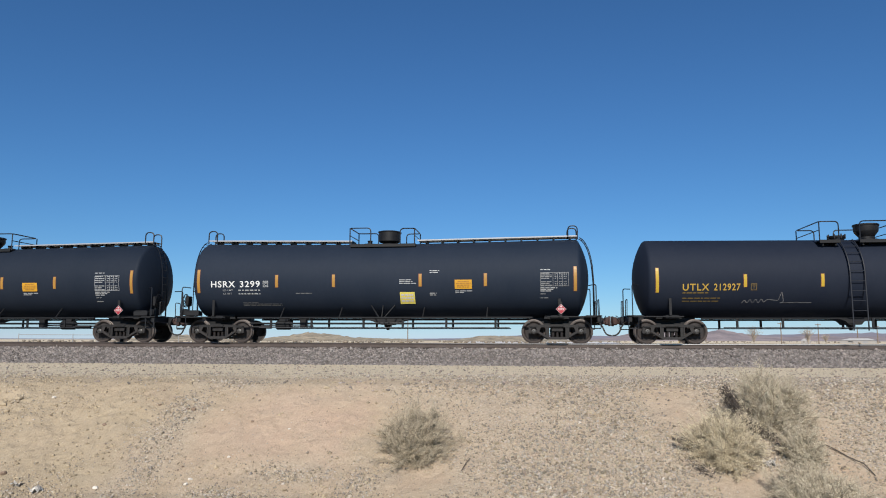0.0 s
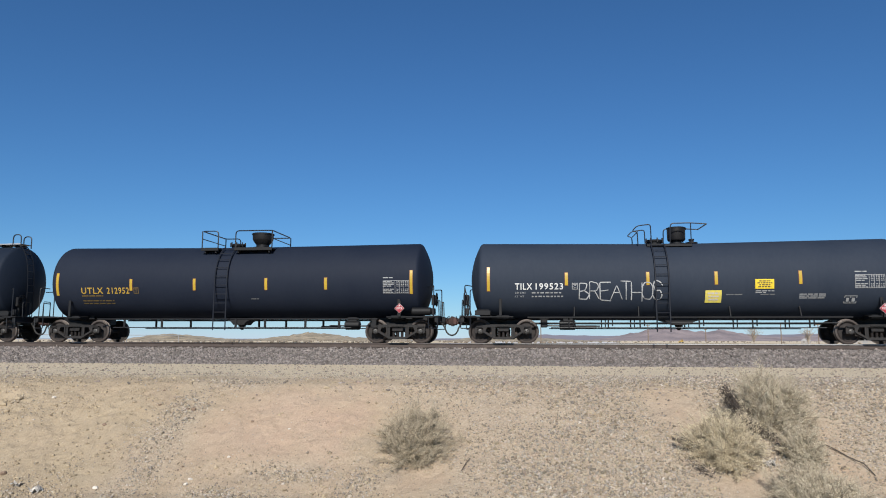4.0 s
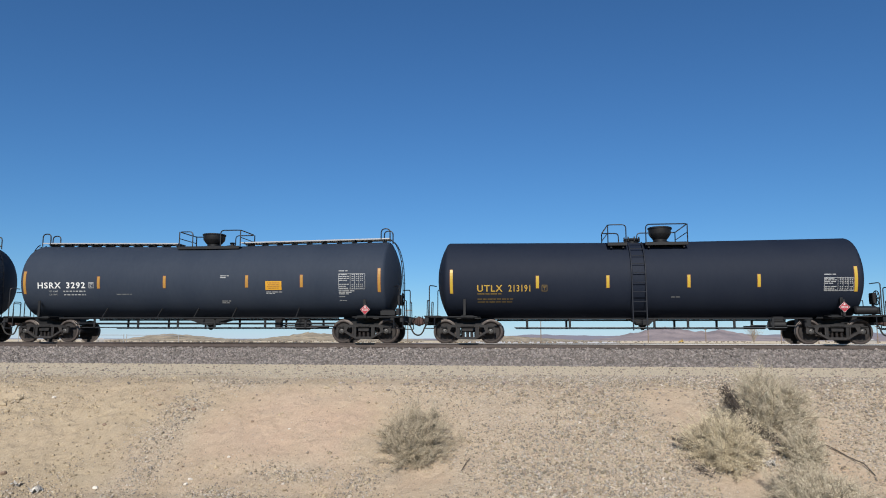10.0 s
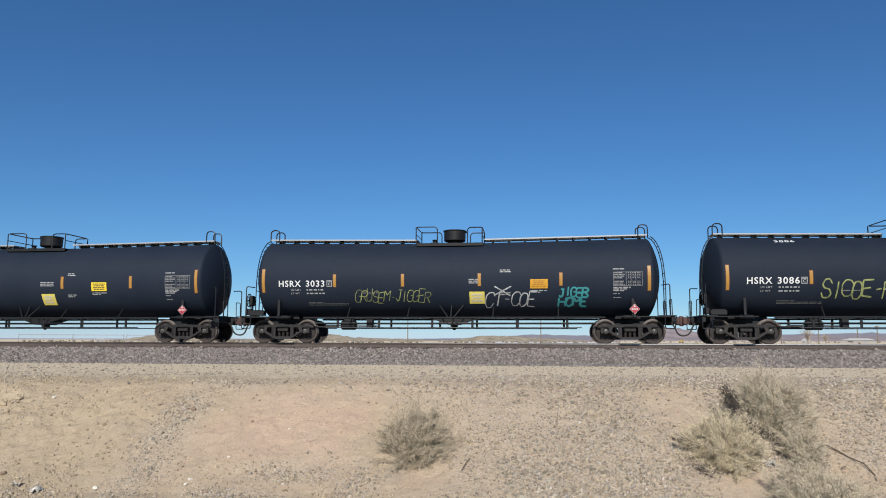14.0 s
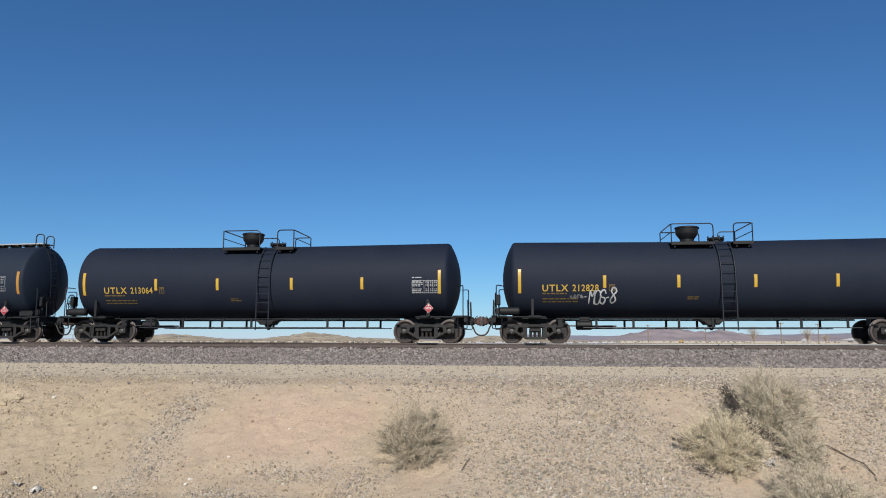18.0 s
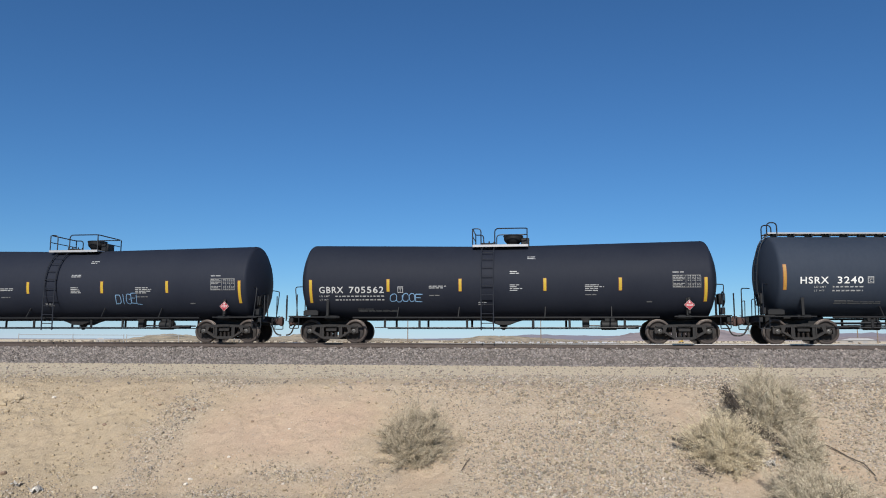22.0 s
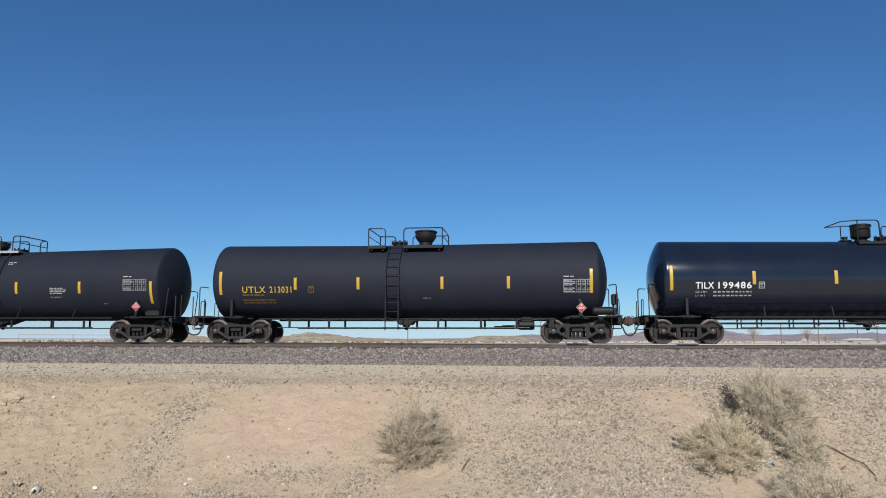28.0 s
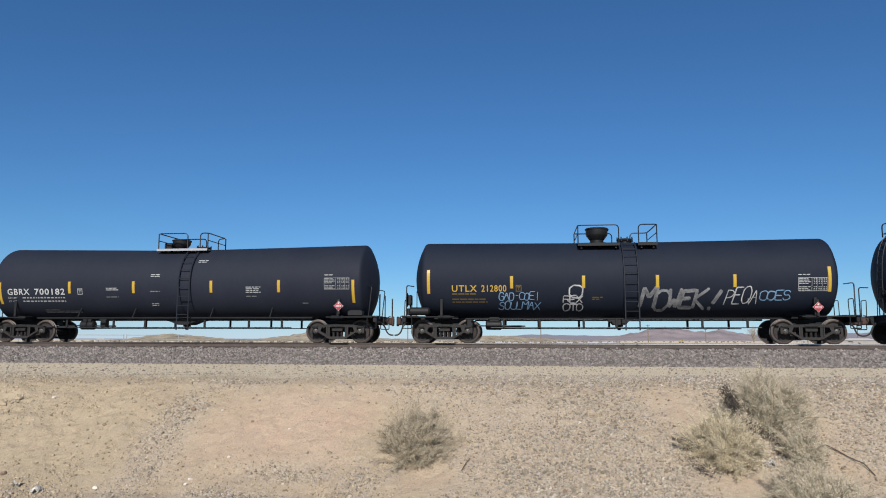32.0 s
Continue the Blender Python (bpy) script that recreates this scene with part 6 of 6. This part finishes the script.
SHADES = {"3107": MAT_TANK, "3292": MAT_TANK, "3240": MAT_TANK, "213031": MAT_TANK_WARM, "213011": MAT_TANK_WARM}
for i, (car, row) in enumerate(zip(TRAIN, CONSIST)):
    if row[3] in SHADES:
        shell = next(o for o in car.children if o.name.split(".")[0] == "tank")
        shell.material_slots[0].link = "OBJECT"
        shell.material_slots[0].material = SHADES[row[3]]
    # the tape at both ends is the same way from the middle: centre all marks by it
    slack = (row[5][0] + row[5][-1]) / 2
    tx, stripes = [x - slack for x in row[4]], [x - slack for x in row[5]]
    tags = [(x0 - slack, x1 - slack, *rest) for x0, x1, *rest in row[9]]
    dress(car, row[0], row[1] == 1, 100 + i, row[2], row[3], tx, stripes, row[6] and row[6] - slack, row[7], bool(row[8]), tags)
    if row[3] == "3086":
        write_on(car, row[0], "roof_number", row[3], -5.7, -4.95, 3.90, 4.0, MAT_WHITE, "small white number near the top")
    if row[1] == 2:
        tagged(car, "glossy black tank car with white lettering and hooped rails")
    elif len(row[9]):
        tagged(car, car["label"].replace("lettering", "lettering, graffiti"))


# ---- shrubs on the bank ----
def shrub(label, x, y, radius, height, mat, seed, stems=230, leaves=44000, slope=0.38, dark=(), thick=1.0):
    """A dry shrub: many thin stems that fan out from the root, side twigs, and slivers of leaf along the twigs."""
    rnd = random.Random(seed)
    nrg = np.random.default_rng(seed)
    z = float(ground_height(np.array([x]), np.array([y]))[0])
    ob = thing("desert_shrub", label, "shrub", pose(x, y, z - 0.02), "shrubs on the bank")

    def down(p):
        # the whole plant leans with the slope
        return Vector((p.x, p.y, max(p.z, 0.012) + slope * p.y))

    s, twigs = Shape(), []
    for i in range(stems):
        a = rnd.uniform(0, 6.283)
        up = rnd.uniform(0.02, 1.0) ** 0.85
        flat = math.sqrt(max(0.0, 1 - up * up))
        tuft = 0.98 + 0.10 * math.sin(3 * a + seed * 1.7) * flat + 0.09 * math.sin(5 * a + 4 * up + seed) + 0.09 * math.sin(9 * a - 7 * up)
        k = rnd.uniform(0.72, 1.0) * tuft
        root = Vector((math.cos(a) * radius * 0.16 * rnd.random(), math.sin(a) * radius * 0.16 * rnd.random(), 0))
        tip = Vector((math.cos(a) * flat * radius * k, math.sin(a) * flat * radius * k, (0.06 + 0.94 * up) * height * k))
        bow = Vector((rnd.uniform(-1, 1), rnd.uniform(-1, 1), rnd.uniform(-0.9, 0.5))) * radius * 0.10
        path = [root, root.lerp(tip, 0.3) + bow * 0.7, root.lerp(tip, 0.62) + bow, tip]
        s.tube([down(p) for p in path], [0.008, 0.006, 0.004, 0.0015], 3)
        way = (tip - root).normalized()
        for j in range(13):
            t = rnd.uniform(0.22, 1.0)
            b = path[1].lerp(path[2], (t - 0.2) / 0.45) if t < 0.65 else path[2].lerp(tip, (t - 0.65) / 0.35)
            q = b + (way * rnd.uniform(0.2, 1.0) + Vector((rnd.uniform(-1, 1), rnd.uniform(-1, 1), rnd.uniform(-0.5, 0.9))) * 0.8) * radius * rnd.uniform(0.08, 0.22)
            m = (b + q) / 2 + Vector((0, 0, 0.012))
            s.tube([down(b), down(m), down(q)], [0.0032, 0.0024, 0.0012], 3)
            twigs.append((down(b), down(q)))
    tagged(part("stem_tangle", s, MAT_TWIG, ob, "tangled dry brown stems", smooth=False), kind="stuff")
    if dark:
        s = Shape()
        for i in range(int(900 * thick)):
            t = rnd.uniform(0, len(dark) - 1.001)
            p, q = Vector(dark[int(t)]), Vector(dark[int(t) + 1])
            b = p.lerp(q, t % 1) + Vector((rnd.gauss(0, 0.03), rnd.uniform(-0.05, 0.05), rnd.gauss(0, 0.03)))
            e = b + Vector((rnd.uniform(-1.0, 0.7), rnd.uniform(-0.6, 0.4), rnd.uniform(-0.5, 0.8))) * 0.08
            s.tube([b, (b + e) / 2 + Vector((0, 0, 0.015)), e], [0.0042, 0.003, 0.0012], 3)
        tagged(part("dead_twig_edge", s, MAT_DEAD, ob, "dark dead twigs along one side", smooth=False), kind="stuff")
    b0, b1 = np.array([p for p, q in twigs]), np.array([q for p, q in twigs])
    pick = nrg.integers(0, len(b0), leaves)
    along_ = nrg.uniform(0.15, 1.08, leaves)[:, None]
    c = b0[pick] * (1 - along_) + b1[pick] * along_ + nrg.normal(0, 0.014, (leaves, 3))
    u = b1[pick] - b0[pick]
    u = u / np.linalg.norm(u, axis=1)[:, None] + nrg.normal(0, 0.55, (leaves, 3))
    u /= np.linalg.norm(u, axis=1)[:, None]
    w = np.cross(u, nrg.normal(0, 1, (leaves, 3)))
    w /= np.linalg.norm(w, axis=1)[:, None]
    L = nrg.uniform(0.004, 0.012, leaves)[:, None]
    B = nrg.uniform(0.0017, 0.0034, leaves)[:, None]
    v = np.stack([c - u * L, c + w * B, c + u * L, c - w * B], 1).reshape(-1, 3)
    me = bpy.data.meshes.new("foliage")
    me.vertices.add(len(v))
    me.vertices.foreach_set("co", v.astype(np.float32).ravel())
    me.loops.add(len(v))
    me.loops.foreach_set("vertex_index", np.arange(len(v), dtype=np.int32))
    me.polygons.add(leaves)
    me.polygons.foreach_set("loop_start", np.arange(0, len(v), 4, dtype=np.int32))
    me.update(calc_edges=True)
    me.materials.append(mat)
    fo = new("foliage", me)
    fo.parent = ob
    tagged(fo, "fine dry leaves and twig ends", kind="stuff")
    return ob


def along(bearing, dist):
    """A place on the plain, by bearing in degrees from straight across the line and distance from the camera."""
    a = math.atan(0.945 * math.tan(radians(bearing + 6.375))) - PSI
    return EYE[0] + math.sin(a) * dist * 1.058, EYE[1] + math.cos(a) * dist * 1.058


shrub("round grey-brown tumbleweed shrub on the bank", -1.37, -20.93, 0.54, 0.60, MAT_SCRUB_BROWN, 1, 250, 80000)
shrub("large grey-green desert shrub near the top of the bank", 2.93, -20.30, 0.58, 0.62, MAT_SCRUB, 2, 260, 100000, dark=((-0.56, -0.22, 0.42), (-0.46, -0.30, 0.20), (-0.32, -0.36, 0.0), (-0.05, -0.42, -0.16)))
shrub("straw-coloured dry desert shrub low on the bank", 2.20, -21.06, 0.50, 0.54, MAT_SCRUB_TAN, 3, 240, 88000, dark=((-0.46, -0.20, 0.0), (-0.34, -0.30, -0.07), (-0.20, -0.42, -0.14)), thick=0.06)
shrub("small grey-brown shrub beside larger shrubs", 3.02, -21.12, 0.30, 0.44, MAT_SCRUB, 4, 130, 34000)
shrub("grey-green desert shrub at the foot of the bank", 2.86, -21.98, 0.56, 0.40, MAT_SCRUB, 5, 230, 84000)


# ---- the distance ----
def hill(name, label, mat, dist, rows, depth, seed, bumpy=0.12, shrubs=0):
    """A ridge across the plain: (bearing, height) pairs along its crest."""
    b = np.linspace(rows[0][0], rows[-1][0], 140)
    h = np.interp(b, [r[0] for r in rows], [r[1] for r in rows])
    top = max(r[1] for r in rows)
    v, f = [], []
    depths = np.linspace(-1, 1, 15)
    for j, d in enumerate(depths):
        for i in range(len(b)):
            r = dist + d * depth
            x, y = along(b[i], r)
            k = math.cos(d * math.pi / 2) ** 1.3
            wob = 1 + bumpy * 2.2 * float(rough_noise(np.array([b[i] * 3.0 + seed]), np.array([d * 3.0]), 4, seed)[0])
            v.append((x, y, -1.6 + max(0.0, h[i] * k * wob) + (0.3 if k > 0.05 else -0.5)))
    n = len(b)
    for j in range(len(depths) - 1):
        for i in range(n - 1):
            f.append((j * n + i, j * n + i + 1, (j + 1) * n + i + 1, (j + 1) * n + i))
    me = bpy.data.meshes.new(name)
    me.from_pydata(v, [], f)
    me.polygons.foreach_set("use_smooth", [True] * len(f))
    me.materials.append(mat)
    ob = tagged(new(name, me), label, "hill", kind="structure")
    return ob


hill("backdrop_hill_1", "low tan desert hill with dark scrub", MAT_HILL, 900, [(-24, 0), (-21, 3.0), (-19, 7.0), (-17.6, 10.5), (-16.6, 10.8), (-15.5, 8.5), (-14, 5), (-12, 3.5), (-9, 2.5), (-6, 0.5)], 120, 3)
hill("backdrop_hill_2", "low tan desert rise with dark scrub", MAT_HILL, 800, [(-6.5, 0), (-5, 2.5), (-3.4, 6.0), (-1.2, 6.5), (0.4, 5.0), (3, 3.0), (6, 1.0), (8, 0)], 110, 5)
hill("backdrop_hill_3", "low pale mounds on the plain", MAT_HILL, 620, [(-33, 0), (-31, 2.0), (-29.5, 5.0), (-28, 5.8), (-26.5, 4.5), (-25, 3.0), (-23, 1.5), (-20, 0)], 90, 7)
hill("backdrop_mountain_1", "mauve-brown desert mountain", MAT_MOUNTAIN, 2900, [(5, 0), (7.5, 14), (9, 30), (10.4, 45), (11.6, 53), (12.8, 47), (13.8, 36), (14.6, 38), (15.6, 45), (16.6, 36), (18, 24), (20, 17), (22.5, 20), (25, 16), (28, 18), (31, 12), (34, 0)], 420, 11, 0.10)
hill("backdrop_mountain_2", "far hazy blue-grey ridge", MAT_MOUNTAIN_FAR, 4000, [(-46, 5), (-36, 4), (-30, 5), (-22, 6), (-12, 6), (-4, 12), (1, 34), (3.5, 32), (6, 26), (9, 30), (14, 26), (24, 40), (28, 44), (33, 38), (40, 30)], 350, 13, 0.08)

# a pale dry lake bed far behind the line
v = [(*along(q, r + 12 * math.sin(q * 3.1 + r)), -1.17) for q in [-4.4 + 0.5 * i for i in range(26)] for r in (330, 420, 520, 640)]
f = [(i * 4 + j, i * 4 + j + 1, i * 4 + j + 5, i * 4 + j + 4) for i in range(25) for j in range(3)]
tagged(new("backdrop_playa", make_mesh("backdrop_playa", Shape().add(v, f), MAT_PLAYA)), "pale dry lake bed on the far plain", "dry lake", kind="structure")

# scrub scattered over the far slopes
rng = np.random.default_rng(21)
spots = []
for b0, b1, d0, d1, count in ((-24, -8, 300, 800, 260), (-7, 6, 300, 700, 200), (-38, -22, 200, 560, 160), (6, 30, 350, 1200, 160)):
    for q in range(count):
        x, y = along(rng.uniform(b0, b1), rng.uniform(d0, d1))
        spots.append((x, y, -1.0 + rng.uniform(0, 0.3)))
spots = np.array(spots)
sz = rng.uniform(0.8, 2.0, len(spots))
far_scrub = stones("far_scrub", spots, sz, MAT_HILL_DARK, 22, 0.7)
tagged(far_scrub, "dark desert scrub dotted over the far plain", "scrub", kind="stuff")


def utility_pole(bearing, dist, height, arm=True):
    x, y = along(bearing, dist)
    ob = thing("utility_pole", "weathered timber utility pole on the far plain", "utility pole", pose(x, y, -1.3, 0, 0, random.uniform(-20, 20)), "utility poles")
    w = max(0.13, dist * 0.0006)
    part("pole", Shape().tube([(0, 0, 0), (0, 0, height)], [w * 1.2, w * 0.9], 8), MAT_POLE, ob)
    if arm:
        part("crossarm", Shape().box((0, 0, height - 0.5), (2.4, w * 1.2, w * 1.2), 0.02), MAT_POLE, ob)
        for k in (-1, -0.5, 0.5, 1):
            part("insulator", Shape().lathe([(0, 0.06), (0.1, 0.09), (0.2, 0.05), (0.22, 0)], (k, 0, height - 0.45), "z", 8), MAT_STEEL_GREY, ob)


for b, d, h in ((-9.31, 212, 11.0), (1.8, 300, 11.0), (10.36, 430, 11.0), (14.68, 600, 11.0), (19.98, 330, 9.4), (22.44, 340, 9.0), (24.9, 420, 9.0), (26.1, 430, 9.6)):
    utility_pole(b, d, h)


def bare_tree(bearing, dist, height, seed):
    rnd = random.Random(seed)
    x, y = along(bearing, dist)
    ob = thing("bare_tree", "leafless brown tree on the far plain", "tree", pose(x, y, -1.3), "bare trees")
    s = Shape().tube([(0, 0, 0), (0.1, 0, height * 0.2), (0.0, 0.1, height * 0.42)], [0.16, 0.12, 0.08], 7)
    part("trunk", s, MAT_BARE, ob)
    s = Shape()
    for i in range(46):
        z0 = rnd.uniform(0.03, 0.35) * height
        a = rnd.uniform(0, 6.28)
        r = rnd.uniform(0.05, 0.48) * height
        tip = Vector((math.cos(a) * r, math.sin(a) * r, (rnd.uniform(0.65, 1.0) - 0.35 * (r / height)) * height))
        p0 = Vector((0, 0, z0))
        m = (p0 + tip) / 2 + Vector((rnd.uniform(-0.3, 0.3), 0, 0.3))
        s.tube([p0, m, tip], [0.07, 0.045, 0.02], 4)
        for j in range(4):
            q = m.lerp(tip, rnd.uniform(0.1, 1))
            s.tube([q, q + Vector((rnd.uniform(-1, 1), rnd.uniform(-1, 1), rnd.uniform(0, 1))) * height * 0.14], [0.03, 0.02], 3)
    part("limbs", s, MAT_BARE, ob)


bare_tree(18.1, 330, 8.5, 1)
bare_tree(21.75, 320, 8.0, 2)
bare_tree(22.9, 350, 5.0, 3)


def shed(bearing, dist, w, d, h, label, roof_h):
    x, y = along(bearing, dist)
    ob = thing("shed", label, "building", pose(x, y, -1.3, 0, 0, -bearing))
    part("wall", Shape().box((0, 0, h / 2), (w, d, h), 0.05), MAT_WALL_PALE, ob)
    part("roof", Shape().slab([(-w * 0.53, h), (w * 0.53, h), (w * 0.3, h + roof_h), (-w * 0.2, h + roof_h)], -d * 0.55, d * 0.55), MAT_ROOF_WHITE, ob, "white sheet metal roof")
    part("door", Shape().box((w * 0.2, -d / 2 - 0.02, h * 0.4), (w * 0.12, 0.06, h * 0.8), 0.02), MAT_STEEL_GREY, ob)
    part("window", Shape().box((-w * 0.2, -d / 2 - 0.02, h * 0.6), (w * 0.12, 0.06, h * 0.3), 0.02), MAT_GLASS_DARK, ob)


shed(24.9, 420, 17, 8, 1.7, "long pale shed with a white roof on the plain", 1.1)
shed(21.6, 360, 4, 3, 1.5, "small white shed on the plain", 1.0)
shed(-33.0, 300, 3, 3, 1.2, "small white shed beside the fence", 0.7)

# a yellow machine parked far off
x, y = along(12.85, 420)
ob = thing("loader", "small yellow earth mover parked far off", "loader", pose(x, y, -1.3) @ Matrix.Scale(0.7, 4))
part("body", Shape().box((0, 0, 1.5), (3.4, 1.8, 1.0), 0.15).box((0.6, 0, 2.3), (1.5, 1.5, 1.1), 0.1), MAT_MACHINE, ob)
part("window", Shape().box((0.6, -0.76, 2.35), (1.1, 0.04, 0.7), 0.01), MAT_GLASS_DARK, ob)
for k in (-1.1, 1.1):
    for sy in (-0.9, 0.9):
        part("wheel", Shape().lathe([(-0.2, 0), (-0.2, 0.6), (0.2, 0.6), (0.2, 0)], (k, sy, 0.6), "y", 16), MAT_RUBBER, ob)
part("bucket", Shape().slab([(-2.6, 0.4), (-1.9, 0.3), (-1.8, 1.3), (-2.1, 1.2)], -0.95, 0.95), MAT_MACHINE, ob)

# a pipe fence with posts, far behind the line
for k in range(2):
    fence = thing("pipe_fence", "grey pipe fence on the plain behind the line", "fence", pose(0, 0, 0), "pipe fences")
    a, b = ((-38.2, -31.4), (-31.2, -27.5))[k]
    pts = [along(a + (b - a) * i / 6, 150) for i in range(7)]
    part("top_rail", Shape().tube([(x, y, 0.95) for x, y in pts], 0.06, 6), MAT_STEEL_GREY, fence)
    for x, y in pts[:: 3 if k == 0 else 6]:
        part("fence_post", Shape().tube([(x, y, -1.4), (x, y, 1.15)], 0.07, 6), MAT_STEEL_GREY, fence)

# ---- small things on the bank ----
def rock(label, x, y, size, mat, seed):
    rnd = random.Random(seed)
    s = Shape()
    v, f = [], []
    n = 9
    rows = []
    for j in range(6):
        e = math.pi * j / 5
        row = []
        for i in range(n if 0 < j < 5 else 1):
            a = 2 * math.pi * i / n
            k = size * (1 + rnd.uniform(-0.22, 0.22))
            row.append(len(v))
            v.append((k * math.sin(e) * math.cos(a), 0.8 * k * math.sin(e) * math.sin(a), 0.62 * k * math.cos(e)))
        rows.append(row)
    for p, q in zip(rows, rows[1:]):
        for i in range(n):
            j = (i + 1) % n
            f.append((p[0], q[i], q[j]) if len(p) == 1 else (p[i], q[0], p[j]) if len(q) == 1 else (p[i], q[i], q[j], p[j]))
    s.add(v, f)
    z = float(ground_height(np.array([x]), np.array([y]))[0])
    ob = new("rock", make_mesh("rock", s, mat, smooth=False))
    ob.matrix_basis = pose(x, y, z + size * 0.2, 0, 0, rnd.uniform(0, 360))
    tagged(ob, label, "rock", "loose rocks on the bank")


MAT_ROCK_PALE = surface("pale_quartz_rock", (0.62, 0.57, 0.5), (0.5, 0.44, 0.37), 0.8, scale=12, fine=60)
MAT_ROCK_BROWN = surface("brown_desert_rock", (0.19, 0.13, 0.09), (0.3, 0.22, 0.16), 0.9, scale=12, fine=60, bump=0.3)
for label, mat, spots_ in (
        ("small white rock on the sandy bank", MAT_ROCK_PALE, ((-6.79, -19.94, 0.034), (-4.15, -20.18, 0.021), (-3.08, -20.55, 0.020), (-3.87, -21.64, 0.029), (-3.87, -21.74, 0.029), (-4.88, -21.87, 0.037), (-3.61, -21.19, 0.023), (0.63, -20.38, 0.026), (0.22, -21.63, 0.023), (1.83, -19.32, 0.024), (4.63, -18.37, 0.029), (1.44, -21.47, 0.023))),
        ("dark brown stone on the sandy bank", MAT_ROCK_BROWN, ((-4.56, -20.18, 0.042), (-4.65, -20.17, 0.030), (-5.09, -20.11, 0.025), (-5.26, -19.68, 0.022), (-3.63, -20.41, 0.027), (-4.08, -21.41, 0.019), (-5.58, -20.62, 0.034), (-6.18, -21.66, 0.041), (0.20, -21.07, 0.019), (-0.10, -19.28, 0.023), (0.19, -19.32, 0.021), (0.37, -21.70, 0.033))),
        ("brown eroded clod on the bank", MAT_CLOD, ((-2.89, -19.51, 0.042), (-2.83, -19.27, 0.028), (-7.38, -20.05, 0.048), (-7.27, -20.04, 0.057), (-7.37, -20.22, 0.057), (-7.24, -20.30, 0.042), (-7.58, -19.93, 0.039)))):
    for x, y, size in spots_:
        rock(label, x, y, size, mat, int(abs(x * 100) + abs(y * 10)))


def stick(label, points, r):
    path = []
    for x, y, up in points:
        path.append((x, y, float(ground_height(np.array([x]), np.array([y]))[0]) + up))
    me = make_mesh("dead_branch", Shape().tube(path, [r * (1 - 0.6 * i / len(path)) for i in range(len(path))], 5), MAT_DEAD)
    tagged(new("dead_branch", me), label, "branch", "dead branches on the bank")


stick("bent dead branch lying on the gravel", [(3.29, -20.70, 0.0), (3.41, -20.86, 0.03), (3.53, -21.02, 0.02), (3.64, -21.16, 0.04), (3.68, -21.31, 0.01)], 0.009)
stick("thin dead branch beside the straw-coloured shrub", [(1.68, -20.76, 0.02), (1.82, -20.84, 0.05), (1.97, -20.91, 0.04), (2.04, -21.07, 0.05), (2.16, -21.24, 0.03)], 0.012)
stick("thin dead twig on the gravel", [(-0.77, -21.35, 0.01), (-0.73, -21.24, 0.025), (-0.69, -21.13, 0.02)], 0.006)

for label, b, d, r in (("crumpled blue and white litter on the sand", -5.83, -21.90, 0.045), ("crumpled grey litter on the sand", -5.53, -21.98, 0.055), ("white scrap caught beneath a shrub", 2.62, -21.22, 0.05)):
    x, y = b, d
    z = float(ground_height(np.array([x]), np.array([y]))[0])
    rnd = random.Random(int(d * 77 + r * 1000))
    s = Shape()
    v = [((i - 2) * r * 0.6, (j - 2) * r * 0.5, rnd.uniform(0, r * 1.6)) for j in range(5) for i in range(5)]
    s.add(v, [(j * 5 + i, j * 5 + i + 1, j * 5 + i + 6, j * 5 + i + 5) for j in range(4) for i in range(4)])
    tagged(share("litter", make_mesh("litter", s, MAT_LITTER, smooth=False), None, pose(x, y, z)), label, "litter")


# ---- what moves: the train rolls, and every wheelset turns ----
def motions():
    for car in TRAIN:
        x0 = car.matrix_basis.translation.x
        walk(car, [(t, pose(x0 - travel(t), 0, 0)) for t in range(0, 33)])
    turns = {}
    for car in TRAIN:
        for ws in car.children:
            if not ws.name.startswith("wheelset"):
                continue
            x = round(ws.matrix_basis.translation.x, 3)
            if x not in turns:
                walk(ws, [(k / FPS, pose(x, 0, WHEEL_R, 0, -math.degrees(travel(k / FPS) / WHEEL_R) % 360, 0)) for k in range(0, 32 * FPS + 1)])
                turns[x] = ws.animation_data
            else:
                ws.rotation_mode = "QUATERNION"
                keys = ws.animation_data_create()
                keys.action = turns[x].action
                keys.action_slot = turns[x].action_slot


motions()
